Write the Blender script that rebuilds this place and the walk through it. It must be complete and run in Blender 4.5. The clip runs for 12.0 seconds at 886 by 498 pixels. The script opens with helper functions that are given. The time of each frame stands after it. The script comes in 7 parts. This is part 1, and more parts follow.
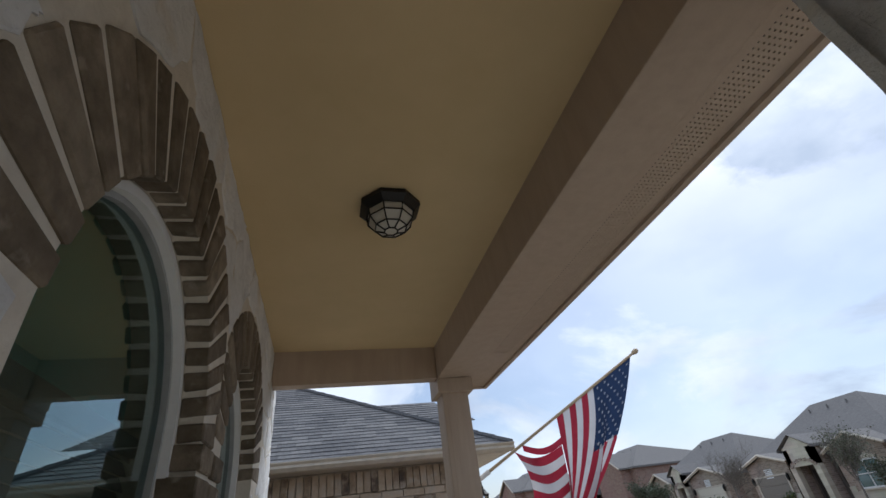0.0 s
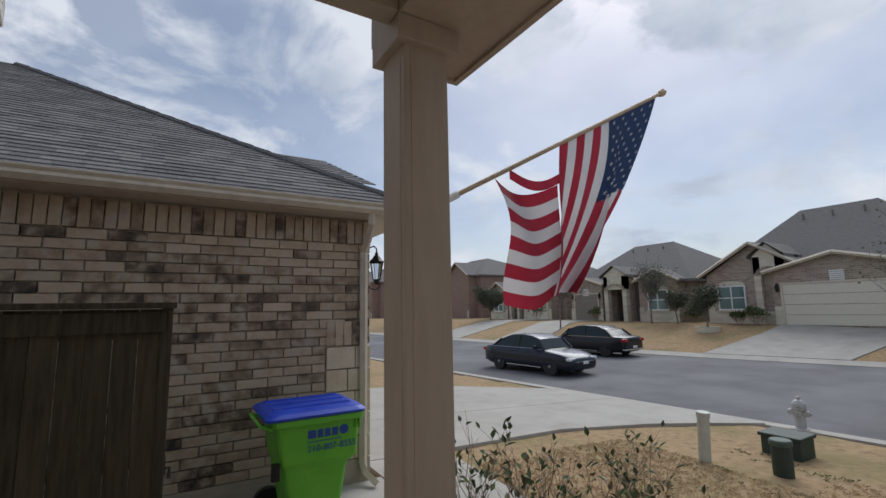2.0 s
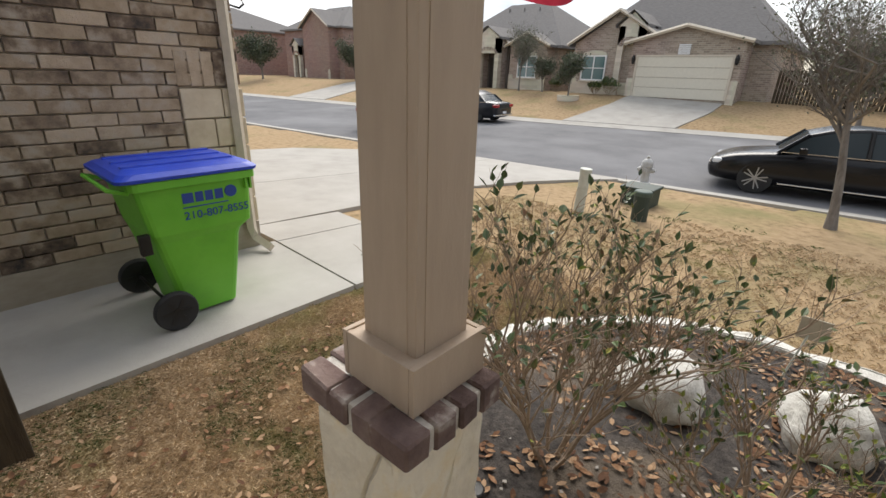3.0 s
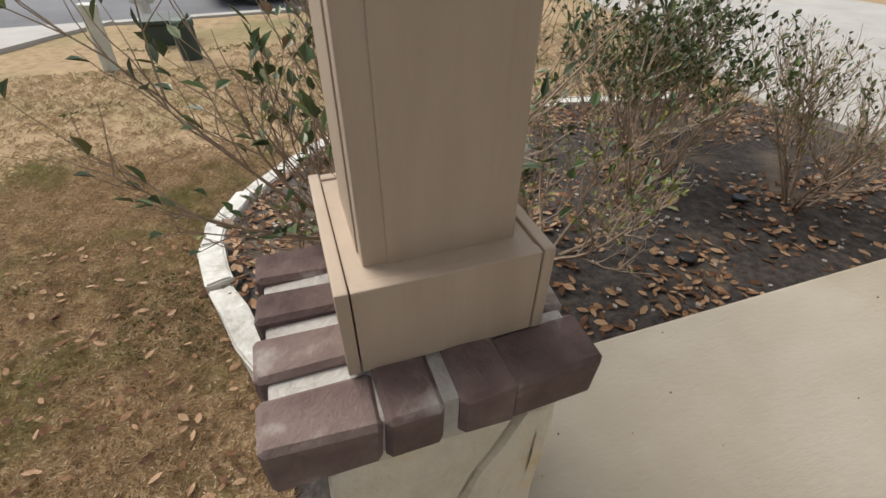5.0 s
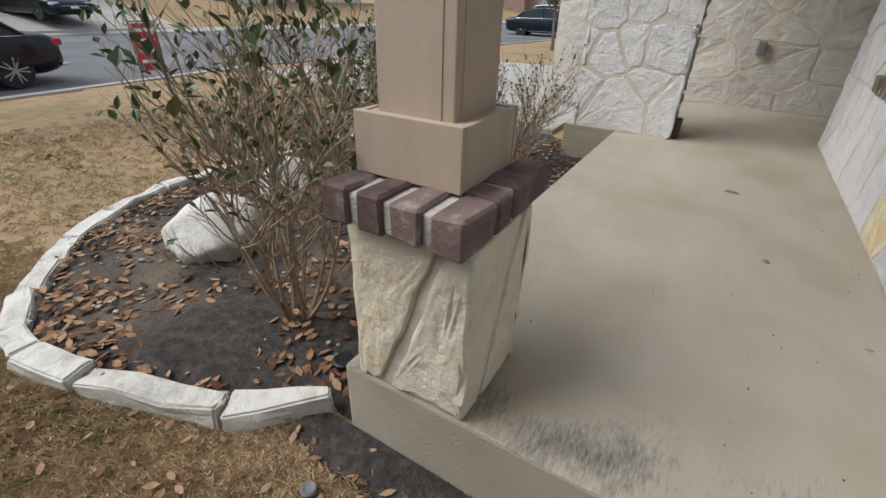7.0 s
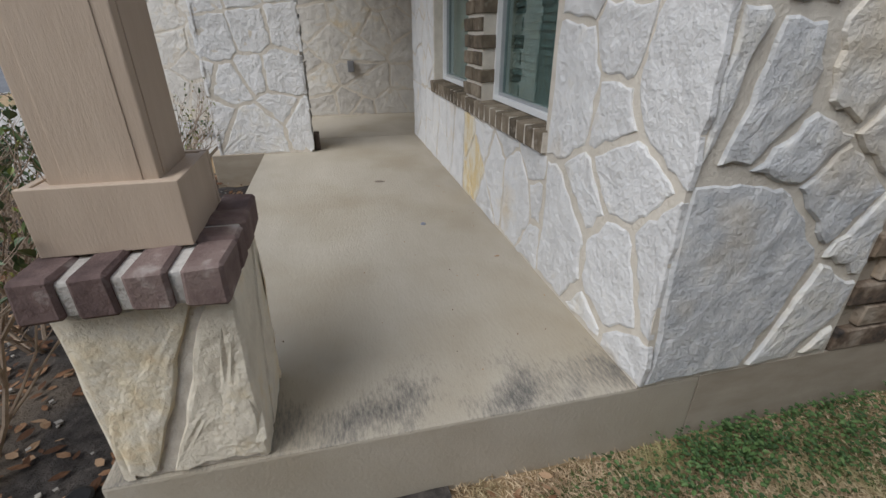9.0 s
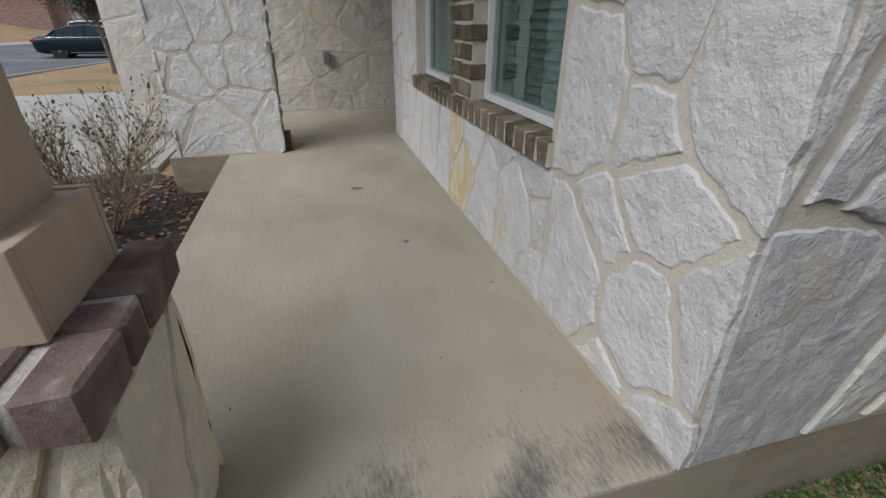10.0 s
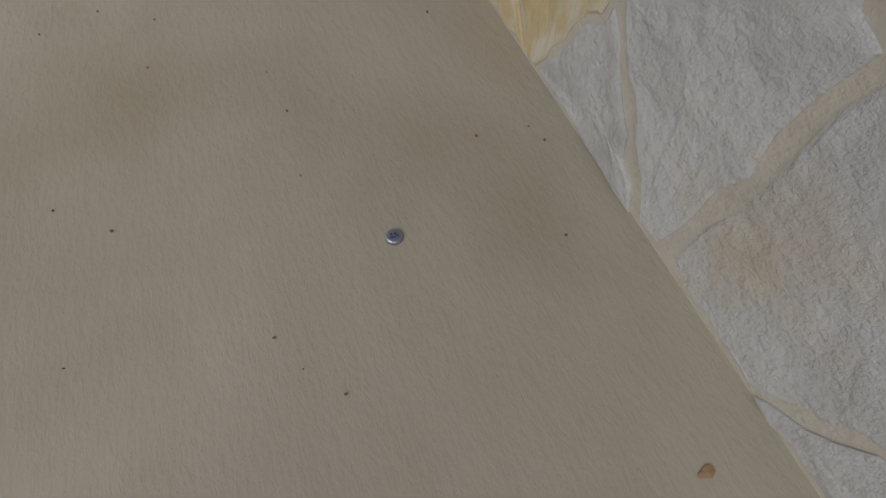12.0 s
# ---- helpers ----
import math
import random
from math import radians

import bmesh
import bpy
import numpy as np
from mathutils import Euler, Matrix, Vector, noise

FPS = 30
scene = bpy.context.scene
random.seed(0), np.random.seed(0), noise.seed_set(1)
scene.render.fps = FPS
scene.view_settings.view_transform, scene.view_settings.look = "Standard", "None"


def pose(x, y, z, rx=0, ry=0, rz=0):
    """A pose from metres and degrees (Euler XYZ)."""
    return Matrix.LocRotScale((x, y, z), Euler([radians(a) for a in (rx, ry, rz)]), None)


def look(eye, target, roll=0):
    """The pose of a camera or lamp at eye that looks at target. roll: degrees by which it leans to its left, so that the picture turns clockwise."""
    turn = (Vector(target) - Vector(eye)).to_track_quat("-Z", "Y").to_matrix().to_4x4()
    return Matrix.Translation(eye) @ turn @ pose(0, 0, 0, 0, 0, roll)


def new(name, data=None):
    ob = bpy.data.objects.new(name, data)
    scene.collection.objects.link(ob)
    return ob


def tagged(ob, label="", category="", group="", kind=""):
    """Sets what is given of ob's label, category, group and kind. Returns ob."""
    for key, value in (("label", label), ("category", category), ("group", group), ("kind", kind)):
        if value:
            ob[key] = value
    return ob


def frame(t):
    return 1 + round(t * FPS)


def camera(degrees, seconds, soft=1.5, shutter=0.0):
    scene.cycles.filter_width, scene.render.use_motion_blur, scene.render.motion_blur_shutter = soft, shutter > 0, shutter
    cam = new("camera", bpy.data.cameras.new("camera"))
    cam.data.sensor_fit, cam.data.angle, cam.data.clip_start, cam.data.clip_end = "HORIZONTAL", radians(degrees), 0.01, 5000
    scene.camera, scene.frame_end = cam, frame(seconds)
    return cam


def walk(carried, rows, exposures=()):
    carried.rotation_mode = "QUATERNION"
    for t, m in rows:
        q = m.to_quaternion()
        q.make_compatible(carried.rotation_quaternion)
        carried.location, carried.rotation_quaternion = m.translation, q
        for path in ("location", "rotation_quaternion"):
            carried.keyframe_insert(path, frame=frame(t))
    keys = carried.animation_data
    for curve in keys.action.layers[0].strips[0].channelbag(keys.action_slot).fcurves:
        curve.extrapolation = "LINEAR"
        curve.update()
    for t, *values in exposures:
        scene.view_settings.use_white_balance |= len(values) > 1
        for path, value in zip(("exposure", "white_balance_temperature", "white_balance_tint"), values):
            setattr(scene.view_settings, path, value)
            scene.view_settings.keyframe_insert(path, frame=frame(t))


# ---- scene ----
cam = camera(89.7, 12.0)
PATH = [
    (0, (0.428, -4.322, 2.117), (0.93, -2.716, 3.199), -8.2),
    (0.5, (0.469, -3.843, 2.073), (0.986, -2.133, 2.972), -5.5),
    (1, (0.488, -3.228, 2.091), (1.22, -1.53, 2.852), -3.7),
    (1.5, (0.571, -2.662, 2.063), (1.464, -1.006, 2.739), -2.0),
    (2, (0.599, -2.117, 1.962), (1.622, -0.42, 2.229), -1.1),
    (2.5, (0.623, -1.585, 1.828), (1.833, -0.01, 1.596), -0.8),
    (3, (0.676, -1.142, 1.706), (2.073, 0.088, 0.972), 1.8),
    (3.5, (0.64, -0.737, 1.661), (2.226, -0.014, 0.681), 2.1),
    (5.5, (1.035, 0.153, 1.279), (2.389, -0.712, 0.088), 1.4),
    (6, (0.964, 0.423, 1.282), (2.188, -0.762, 0.236), 2.4),
    (6.5, (0.871, 0.66, 1.215), (2.0, -0.691, 0.266), 1.6),
    (8.3, (1.059, 1.143, 1.153), (0.932, -0.557, 0.107), 1.6),
    (8.5, (1.042, 1.128, 1.167), (0.788, -0.572, 0.143), 0.0),
    (9, (1.03, 1.097, 1.239), (0.614, -0.65, 0.358), -0.0),
    (9.5, (1.006, 0.965, 1.262), (0.503, -0.789, 0.443), -0.0),
    (10, (0.941, 0.683, 1.228), (0.458, -1.031, 0.317), 0.6),
    (10.5, (0.906, 0.211, 1.176), (0.21, -1.437, 0.282), 5.5),
    (11, (0.798, -0.319, 1.069), (0.032, -1.793, -0.046), 7.4),
    (11.5, (0.634, -1.075, 0.960), (0.128, -2.050, -0.711), 4.6),
    (12, (0.553, -1.341, 0.815), (0.226, -2.180, -0.971), 0.4),
]
walk(cam, [(r[0], look(*r[1:])) for r in PATH],
     exposures=[(0.0, 0.55, 5650, 9), (0.5, 0.48, 5700, 9), (1.0, 0.42, 5800, 10), (1.5, 0.22, 5950, 10), (2.0, 0.2, 6050, 10), (2.5, 0.66, 6350, 10), (3.0, 1.06, 6600, 10), (3.5, 1.14, 6600, 10),
                (5.5, 0.85, 6500, 10), (6.5, 0.72, 6300, 10), (8.5, 0.58, 6000, 10), (9.5, 0.43, 6000, 10), (10.5, 0.22, 6100, 10), (11.5, 0.02, 6200, 10), (12.0, -0.08, 6250, 10)])

# ---- light: bright thin overcast ----
world = bpy.data.worlds.new("sky")
scene.world = world
world.use_nodes = True
wn, wl = world.node_tree.nodes, world.node_tree.links
wn.clear()
w_out = wn.new("ShaderNodeOutputWorld")
w_bg = wn.new("ShaderNodeBackground")
w_sky = wn.new("ShaderNodeTexSky")
w_sky.sky_type, w_sky.sun_disc = "NISHITA", False
SUN_EL, SUN_AZ = radians(48), radians(58)
w_sky.sun_elevation, w_sky.sun_rotation = SUN_EL, SUN_AZ
w_sky.air_density, w_sky.dust_density = 1.0, 1.6
w_co = wn.new("ShaderNodeTexCoord")
w_map = wn.new("ShaderNodeMapping")
w_map.inputs["Scale"].default_value = (1.0, 1.0, 1.7)
w_noise = wn.new("ShaderNodeTexNoise")
w_noise.inputs["Scale"].default_value = 2.9
w_noise.inputs["Detail"].default_value = 9
w_noise.inputs["Roughness"].default_value = 0.60
w_noise.inputs["Distortion"].default_value = 0.35
w_ramp = wn.new("ShaderNodeValToRGB")
w_ramp.color_ramp.elements[0].position, w_ramp.color_ramp.elements[0].color = 0.46, (0.32, 0.32, 0.32, 1)
w_ramp.color_ramp.elements[1].position, w_ramp.color_ramp.elements[1].color = 0.555, (0.97, 0.97, 0.97, 1)
w_mix = wn.new("ShaderNodeMixRGB")
w_noise2 = wn.new("ShaderNodeTexNoise")
w_noise2.inputs["Scale"].default_value = 3.4
w_noise2.inputs["Detail"].default_value = 7
w_ramp2 = wn.new("ShaderNodeValToRGB")
w_ramp2.color_ramp.elements[0].position, w_ramp2.color_ramp.elements[0].color = 0.38, (5.6, 6.1, 6.9, 1)
w_ramp2.color_ramp.elements[1].position, w_ramp2.color_ramp.elements[1].color = 0.60, (9.0, 9.1, 9.3, 1)
wl.new(w_co.outputs["Generated"], w_map.inputs["Vector"])
wl.new(w_map.outputs["Vector"], w_noise.inputs["Vector"])
wl.new(w_map.outputs["Vector"], w_noise2.inputs["Vector"])
wl.new(w_noise.outputs["Fac"], w_ramp.inputs["Fac"])
wl.new(w_noise2.outputs["Fac"], w_ramp2.inputs["Fac"])
wl.new(w_ramp.outputs["Color"], w_mix.inputs["Fac"])
wl.new(w_sky.outputs["Color"], w_mix.inputs["Color1"])
wl.new(w_ramp2.outputs["Color"], w_mix.inputs["Color2"])
wl.new(w_mix.outputs["Color"], w_bg.inputs["Color"])
w_bg.inputs["Strength"].default_value = 0.074
wl.new(w_bg.outputs["Background"], w_out.inputs["Surface"])

sun = new("sun", bpy.data.lights.new("sun", "SUN"))
sun.data.energy, sun.data.angle, sun.data.color = 1.85, radians(45), (1.0, 0.96, 0.9)
SUN_DIR = Vector((math.sin(SUN_AZ) * math.cos(SUN_EL), math.cos(SUN_AZ) * math.cos(SUN_EL), math.sin(SUN_EL)))
sun.matrix_world = look(SUN_DIR * 40, (0, 0, 0))


# ---- materials ----
def material(name, stops, scale=6.0, detail=6, rough=0.8, metal=0.0, bump=0.0, bump_scale=60.0, rand=0.0, island=0.0,
             stain=None, stain_scale=1.2, stain_at=(0.5, 0.7), spec=0.5, stretch=(1, 1, 1), rough_var=0.0, trans=0.0, coat=0.0, relief=0.02):
    """A surface whose colour runs over stops [(position, rgb), ...] by noise, with fine relief; stain adds larger patches."""
    m = bpy.data.materials.new(name)
    m.use_nodes = True
    nt = m.node_tree
    n, l = nt.nodes, nt.links
    b = n["Principled BSDF"]
    co = n.new("ShaderNodeTexCoord")
    mp = n.new("ShaderNodeMapping")
    mp.inputs["Scale"].default_value = stretch
    geo = n.new("ShaderNodeNewGeometry")
    l.new(geo.outputs["Position"], mp.inputs["Vector"])
    tx = n.new("ShaderNodeTexNoise")
    tx.inputs["Scale"].default_value, tx.inputs["Detail"].default_value = scale, detail
    tx.inputs["Roughness"].default_value = 0.62
    l.new(mp.outputs["Vector"], tx.inputs["Vector"])
    cr = n.new("ShaderNodeValToRGB")
    while len(cr.color_ramp.elements) < len(stops):
        cr.color_ramp.elements.new(0.5)
    for e, (p, c) in zip(cr.color_ramp.elements, stops):
        e.position, e.color = p, (*c, 1)
    fac = tx.outputs["Fac"]
    if rand or island:
        add = n.new("ShaderNodeMath")
        add.operation = "MULTIPLY_ADD"
        if rand:
            info = n.new("ShaderNodeObjectInfo")
            l.new(info.outputs["Random"], add.inputs[0])
        else:
            l.new(geo.outputs["Random Per Island"], add.inputs[0])
        k = rand or island
        add.inputs[1].default_value = k
        sub = n.new("ShaderNodeMath")
        sub.operation = "SUBTRACT"
        l.new(fac, sub.inputs[0])
        sub.inputs[1].default_value = k / 2
        l.new(sub.outputs[0], add.inputs[2])
        fac = add.outputs[0]
    l.new(fac, cr.inputs["Fac"])
    col = cr.outputs["Color"]
    if stain:
        t2 = n.new("ShaderNodeTexNoise")
        t2.inputs["Scale"].default_value, t2.inputs["Detail"].default_value = stain_scale, 5
        l.new(geo.outputs["Position"], t2.inputs["Vector"])
        r2 = n.new("ShaderNodeMapRange")
        r2.inputs["From Min"].default_value, r2.inputs["From Max"].default_value = stain_at
        l.new(t2.outputs["Fac"], r2.inputs["Value"])
        mx = n.new("ShaderNodeMixRGB")
        l.new(r2.outputs["Result"], mx.inputs["Fac"])
        l.new(col, mx.inputs["Color1"])
        mx.inputs["Color2"].default_value = (*stain, 1)
        col = mx.outputs["Color"]
    l.new(col, b.inputs["Base Color"])
    b.inputs["Roughness"].default_value, b.inputs["Metallic"].default_value = rough, metal
    b.inputs["Specular IOR Level"].default_value = spec
    b.inputs["Coat Weight"].default_value = coat
    b.inputs["Transmission Weight"].default_value = trans
    if rough_var:
        rr = n.new("ShaderNodeMapRange")
        rr.inputs["To Min"].default_value, rr.inputs["To Max"].default_value = rough - rough_var, rough + rough_var
        l.new(tx.outputs["Fac"], rr.inputs["Value"])
        l.new(rr.outputs["Result"], b.inputs["Roughness"])
    if bump:
        t3 = n.new("ShaderNodeTexNoise")
        t3.inputs["Scale"].default_value, t3.inputs["Detail"].default_value = bump_scale, 8
        t3.inputs["Roughness"].default_value = 0.68
        l.new(mp.outputs["Vector"], t3.inputs["Vector"])
        bp = n.new("ShaderNodeBump")
        bp.inputs["Strength"].default_value, bp.inputs["Distance"].default_value = bump, relief
        l.new(t3.outputs["Fac"], bp.inputs["Height"])
        l.new(bp.outputs["Normal"], b.inputs["Normal"])
    return m


def plain(name, rgb, rough=0.6, metal=0.0, var=0.12, bump=0.05, **kw):
    lo, hi = [c * (1 - var) for c in rgb], [min(1, c * (1 + var)) for c in rgb]
    return material(name, [(0.3, lo), (0.7, hi)], scale=9, rough=rough, metal=metal, bump=bump, bump_scale=90, **kw)


M_TAN = material("tan_paint", [(0.3, (0.44, 0.345, 0.26)), (0.7, (0.50, 0.40, 0.305))], scale=3.5, rough=0.62, bump=0.18, bump_scale=45,
                 stain=(0.40, 0.31, 0.23), stain_scale=1.6, stain_at=(0.55, 0.85), stretch=(4, 4, 0.6), spec=0.3)
M_CEIL = material("tan_ceiling_paint", [(0.3, (0.61, 0.47, 0.26)), (0.7, (0.67, 0.52, 0.30))], scale=2.0, rough=0.75, bump=0.1, bump_scale=160, spec=0.2)
M_STONE = material("white_limestone", [(0.12, (0.54, 0.53, 0.51)), (0.40, (0.71, 0.70, 0.68)), (0.62, (0.78, 0.77, 0.75)), (0.88, (0.79, 0.75, 0.66))], scale=7,
                   rough=0.92, bump=1.0, bump_scale=22, rand=0.30, stain=(0.66, 0.54, 0.36), stain_scale=2.3, stain_at=(0.60, 0.84), spec=0.2)
M_STONE_Y = material("ochre_limestone", [(0.30, (0.76, 0.73, 0.66)), (0.48, (0.72, 0.65, 0.50)), (0.58, (0.66, 0.52, 0.28)), (0.78, (0.70, 0.63, 0.50))], scale=7,
                     rough=0.9, bump=0.75, bump_scale=13, spec=0.2, stretch=(1, 1, .5))
M_STONE_F = material("entry_limestone", [(0.15, (0.42, 0.39, 0.35)), (0.45, (0.60, 0.57, 0.52)), (0.65, (0.70, 0.67, 0.61)), (0.85, (0.68, 0.57, 0.39))], scale=4,
                     rough=0.9, bump=0.75, bump_scale=13, rand=0.4, spec=0.2)
M_STONE_S = material("side_limestone", [(0.2, (0.47, 0.48, 0.49)), (0.5, (0.68, 0.675, 0.66)), (0.75, (0.78, 0.75, 0.68))], scale=9,
                     rough=0.92, bump=1.0, bump_scale=17, relief=0.026, rand=0.3, stain=(0.66, 0.53, 0.34), stain_scale=1.5, stain_at=(0.50, 0.72), spec=0.2)
M_MORTAR = material("tan_mortar", [(0.3, (0.60, 0.545, 0.46)), (0.7, (0.71, 0.655, 0.56))], scale=14, rough=0.95, bump=0.5, bump_scale=70, spec=0.15)
M_MORTAR_W = material("white_mortar", [(0.3, (0.50, 0.45, 0.38)), (0.7, (0.70, 0.65, 0.57))], scale=20, rough=0.95, bump=0.5, bump_scale=70, spec=0.15)
M_MORTAR_CAP = material("pale_cap_mortar", [(0.3, (0.50, 0.46, 0.41)), (0.7, (0.70, 0.67, 0.62))], scale=22, rough=0.95, bump=0.8, bump_scale=60, spec=0.15)
M_BRICK = material("brown_brick", [(0.2, (0.085, 0.07, 0.05)), (0.5, (0.175, 0.14, 0.10)), (0.8, (0.30, 0.25, 0.185))], scale=11, rough=0.9, bump=0.55, bump_scale=40,
                   rand=0.4, stain=(0.42, 0.37, 0.31), stain_scale=14, stain_at=(0.62, 0.85), spec=0.2)
M_BRICK_CAP = material("weathered_plum_brick", [(0.2, (0.085, 0.058, 0.054)), (0.5, (0.175, 0.122, 0.11)), (0.8, (0.27, 0.205, 0.18))], scale=9, rough=0.9, bump=0.6, bump_scale=40,
                       rand=0.3, stain=(0.50, 0.46, 0.42), stain_scale=9, stain_at=(0.59, 0.75), spec=0.2)
M_BRICK_N = material("grey_brown_brick", [(0.06, (0.05, 0.045, 0.042)), (0.22, (0.17, 0.125, 0.09)), (0.45, (0.37, 0.285, 0.197)), (0.85, (0.54, 0.43, 0.315))], scale=7, rough=0.92,
                     bump=0.7, bump_scale=35, rand=0.62, stain=(0.43, 0.37, 0.30), stain_scale=7, stain_at=(0.50, 0.72), spec=0.2)
M_BRICK_NI = material("grey_brown_brick_far", [(0.06, (0.045, 0.04, 0.038)), (0.24, (0.16, 0.125, 0.095)), (0.5, (0.35, 0.285, 0.215)), (0.85, (0.48, 0.40, 0.31))], scale=7, rough=0.92,
                      bump=0.5, bump_scale=40, island=0.75, spec=0.2)
M_MORTAR_N = material("grey_mortar", [(0.3, (0.36, 0.31, 0.245)), (0.7, (0.48, 0.42, 0.34))], scale=12, rough=0.95, bump=0.4, spec=0.15)
M_QUOIN = material("cream_cast_stone", [(0.3, (0.52, 0.43, 0.30)), (0.7, (0.66, 0.57, 0.43))], scale=5, rough=0.9, bump=0.4, bump_scale=20, rand=0.2, spec=0.2)
M_SLAB = material("porch_concrete", [(0.25, (0.395, 0.350, 0.278)), (0.5, (0.435, 0.390, 0.316)), (0.8, (0.48, 0.436, 0.36))], scale=3.2, rough=0.85, bump=0.3, bump_scale=60,
                  stain=(0.365, 0.315, 0.235), stain_scale=1.1, stain_at=(0.46, 0.70), spec=0.3, stretch=(1, 0.35, 1))


def add_grime(m, y0, y1, rgb):
    """Dark weathered speckle that gathers towards one edge of the slab."""
    n, l = m.node_tree.nodes, m.node_tree.links
    b = n["Principled BSDF"]
    geo = n.new("ShaderNodeNewGeometry")
    sep = n.new("ShaderNodeSeparateXYZ")
    l.new(geo.outputs["Position"], sep.inputs[0])
    band = n.new("ShaderNodeMapRange")
    band.inputs["From Min"].default_value, band.inputs["From Max"].default_value = y0, y1
    l.new(sep.outputs["Y"], band.inputs["Value"])
    big = n.new("ShaderNodeTexNoise")
    big.inputs["Scale"].default_value = 3.2
    l.new(geo.outputs["Position"], big.inputs["Vector"])
    mp = n.new("ShaderNodeMapping")
    mp.inputs["Scale"].default_value = (1, 0.22, 1)
    l.new(geo.outputs["Position"], mp.inputs["Vector"])
    fine = n.new("ShaderNodeTexNoise")
    fine.inputs["Scale"].default_value, fine.inputs["Detail"].default_value = 90, 10
    fine.inputs["Roughness"].default_value = 0.75
    l.new(mp.outputs["Vector"], fine.inputs["Vector"])
    mul = n.new("ShaderNodeMath")
    mul.operation = "MULTIPLY"
    flat = n.new("ShaderNodeMapRange")
    flat.inputs["From Min"].default_value, flat.inputs["From Max"].default_value = -0.02, -0.004
    l.new(sep.outputs["Z"], flat.inputs["Value"])
    both = n.new("ShaderNodeMath")
    both.operation = "MULTIPLY"
    l.new(band.outputs["Result"], both.inputs[0])
    l.new(flat.outputs["Result"], both.inputs[1])
    l.new(both.outputs[0], mul.inputs[0])
    l.new(big.outputs["Fac"], mul.inputs[1])
    add = n.new("ShaderNodeMath")
    l.new(mul.outputs[0], add.inputs[0])
    l.new(fine.outputs["Fac"], add.inputs[1])
    cut = n.new("ShaderNodeMapRange")
    cut.inputs["From Min"].default_value, cut.inputs["From Max"].default_value = 0.95, 1.28
    l.new(add.outputs[0], cut.inputs["Value"])
    mx = n.new("ShaderNodeMixRGB")
    l.new(cut.outputs["Result"], mx.inputs["Fac"])
    l.new(b.inputs["Base Color"].links[0].from_socket, mx.inputs["Color1"])
    mx.inputs["Color2"].default_value = (*rgb, 1)
    l.new(mx.outputs["Color"], b.inputs["Base Color"])


add_grime(M_SLAB, -0.95, -0.12, (0.13, 0.122, 0.11))
M_CONC = material("pale_concrete", [(0.25, (0.33, 0.31, 0.28)), (0.5, (0.395, 0.375, 0.34)), (0.8, (0.455, 0.435, 0.40))], scale=1.4, rough=0.9, bump=0.2, bump_scale=50,
                  stain=(0.38, 0.36, 0.32), stain_scale=0.9, stain_at=(0.55, 0.8), spec=0.25)
M_FOUND = material("foundation_concrete", [(0.3, (0.33, 0.28, 0.215)), (0.7, (0.42, 0.365, 0.29))], scale=4, rough=0.9, bump=0.25, bump_scale=40, stretch=(1, 1, 3), spec=0.2)
M_ROAD = material("asphalt", [(0.3, (0.115, 0.115, 0.12)), (0.7, (0.165, 0.165, 0.17))], scale=0.8, rough=0.9, bump=0.25, bump_scale=120, stain=(0.20, 0.20, 0.205), stain_scale=0.25, spec=0.3)
M_LAWN = material("dormant_lawn", [(0.28, (0.19, 0.135, 0.078)), (0.45, (0.32, 0.228, 0.132)), (0.7, (0.42, 0.305, 0.18))], scale=7, detail=10, rough=0.95, bump=0.4, bump_scale=70,
                  stain=(0.19, 0.18, 0.08), stain_scale=0.55, stain_at=(0.52, 0.8), spec=0.1)
M_SOIL = material("dark_mulch_soil", [(0.25, (0.028, 0.025, 0.023)), (0.5, (0.072, 0.063, 0.057)), (0.8, (0.15, 0.13, 0.112))], scale=18, detail=10, rough=0.95, bump=1.0, bump_scale=45,
                  stain=(0.19, 0.15, 0.11), stain_scale=1.6, stain_at=(0.55, 0.75), spec=0.15)
M_SHINGLE = material("grey_shingle", [(0.2, (0.10, 0.10, 0.105)), (0.5, (0.17, 0.165, 0.165)), (0.8, (0.25, 0.24, 0.23))], scale=30, rough=0.95, bump=0.4, bump_scale=140, island=0.35, spec=0.2)
M_ROOF_FAR = material("brown_grey_shingle", [(0.3, (0.16, 0.15, 0.145)), (0.7, (0.23, 0.22, 0.21))], scale=5, rough=0.95, bump=0.4, bump_scale=20, spec=0.15, stretch=(1, 1, 6))
M_GUTTER = plain("cream_gutter_paint", (0.52, 0.45, 0.35), rough=0.5)
M_WHITE = plain("white_vinyl", (0.78, 0.78, 0.77), rough=0.4, var=0.04)
M_FENCE = material("dark_stained_cedar", [(0.3, (0.038, 0.029, 0.019)), (0.7, (0.09, 0.07, 0.046))], scale=5, rough=0.85, bump=0.5, bump_scale=30, stretch=(6, 6, 0.5), rand=0.25, spec=0.25)
M_BLACK = plain("black_metal", (0.016, 0.015, 0.014), rough=0.45, metal=0.3)
M_RUBBER = plain("black_rubber", (0.02, 0.02, 0.02), rough=0.8)
M_FROST = plain("frosted_lamp_glass", (0.55, 0.52, 0.45), rough=0.35, var=0.06)
M_WOODPOLE = material("varnished_wood", [(0.3, (0.42, 0.30, 0.17)), (0.7, (0.55, 0.41, 0.25))], scale=8, rough=0.5, bump=0.1, stretch=(1, 6, 6))


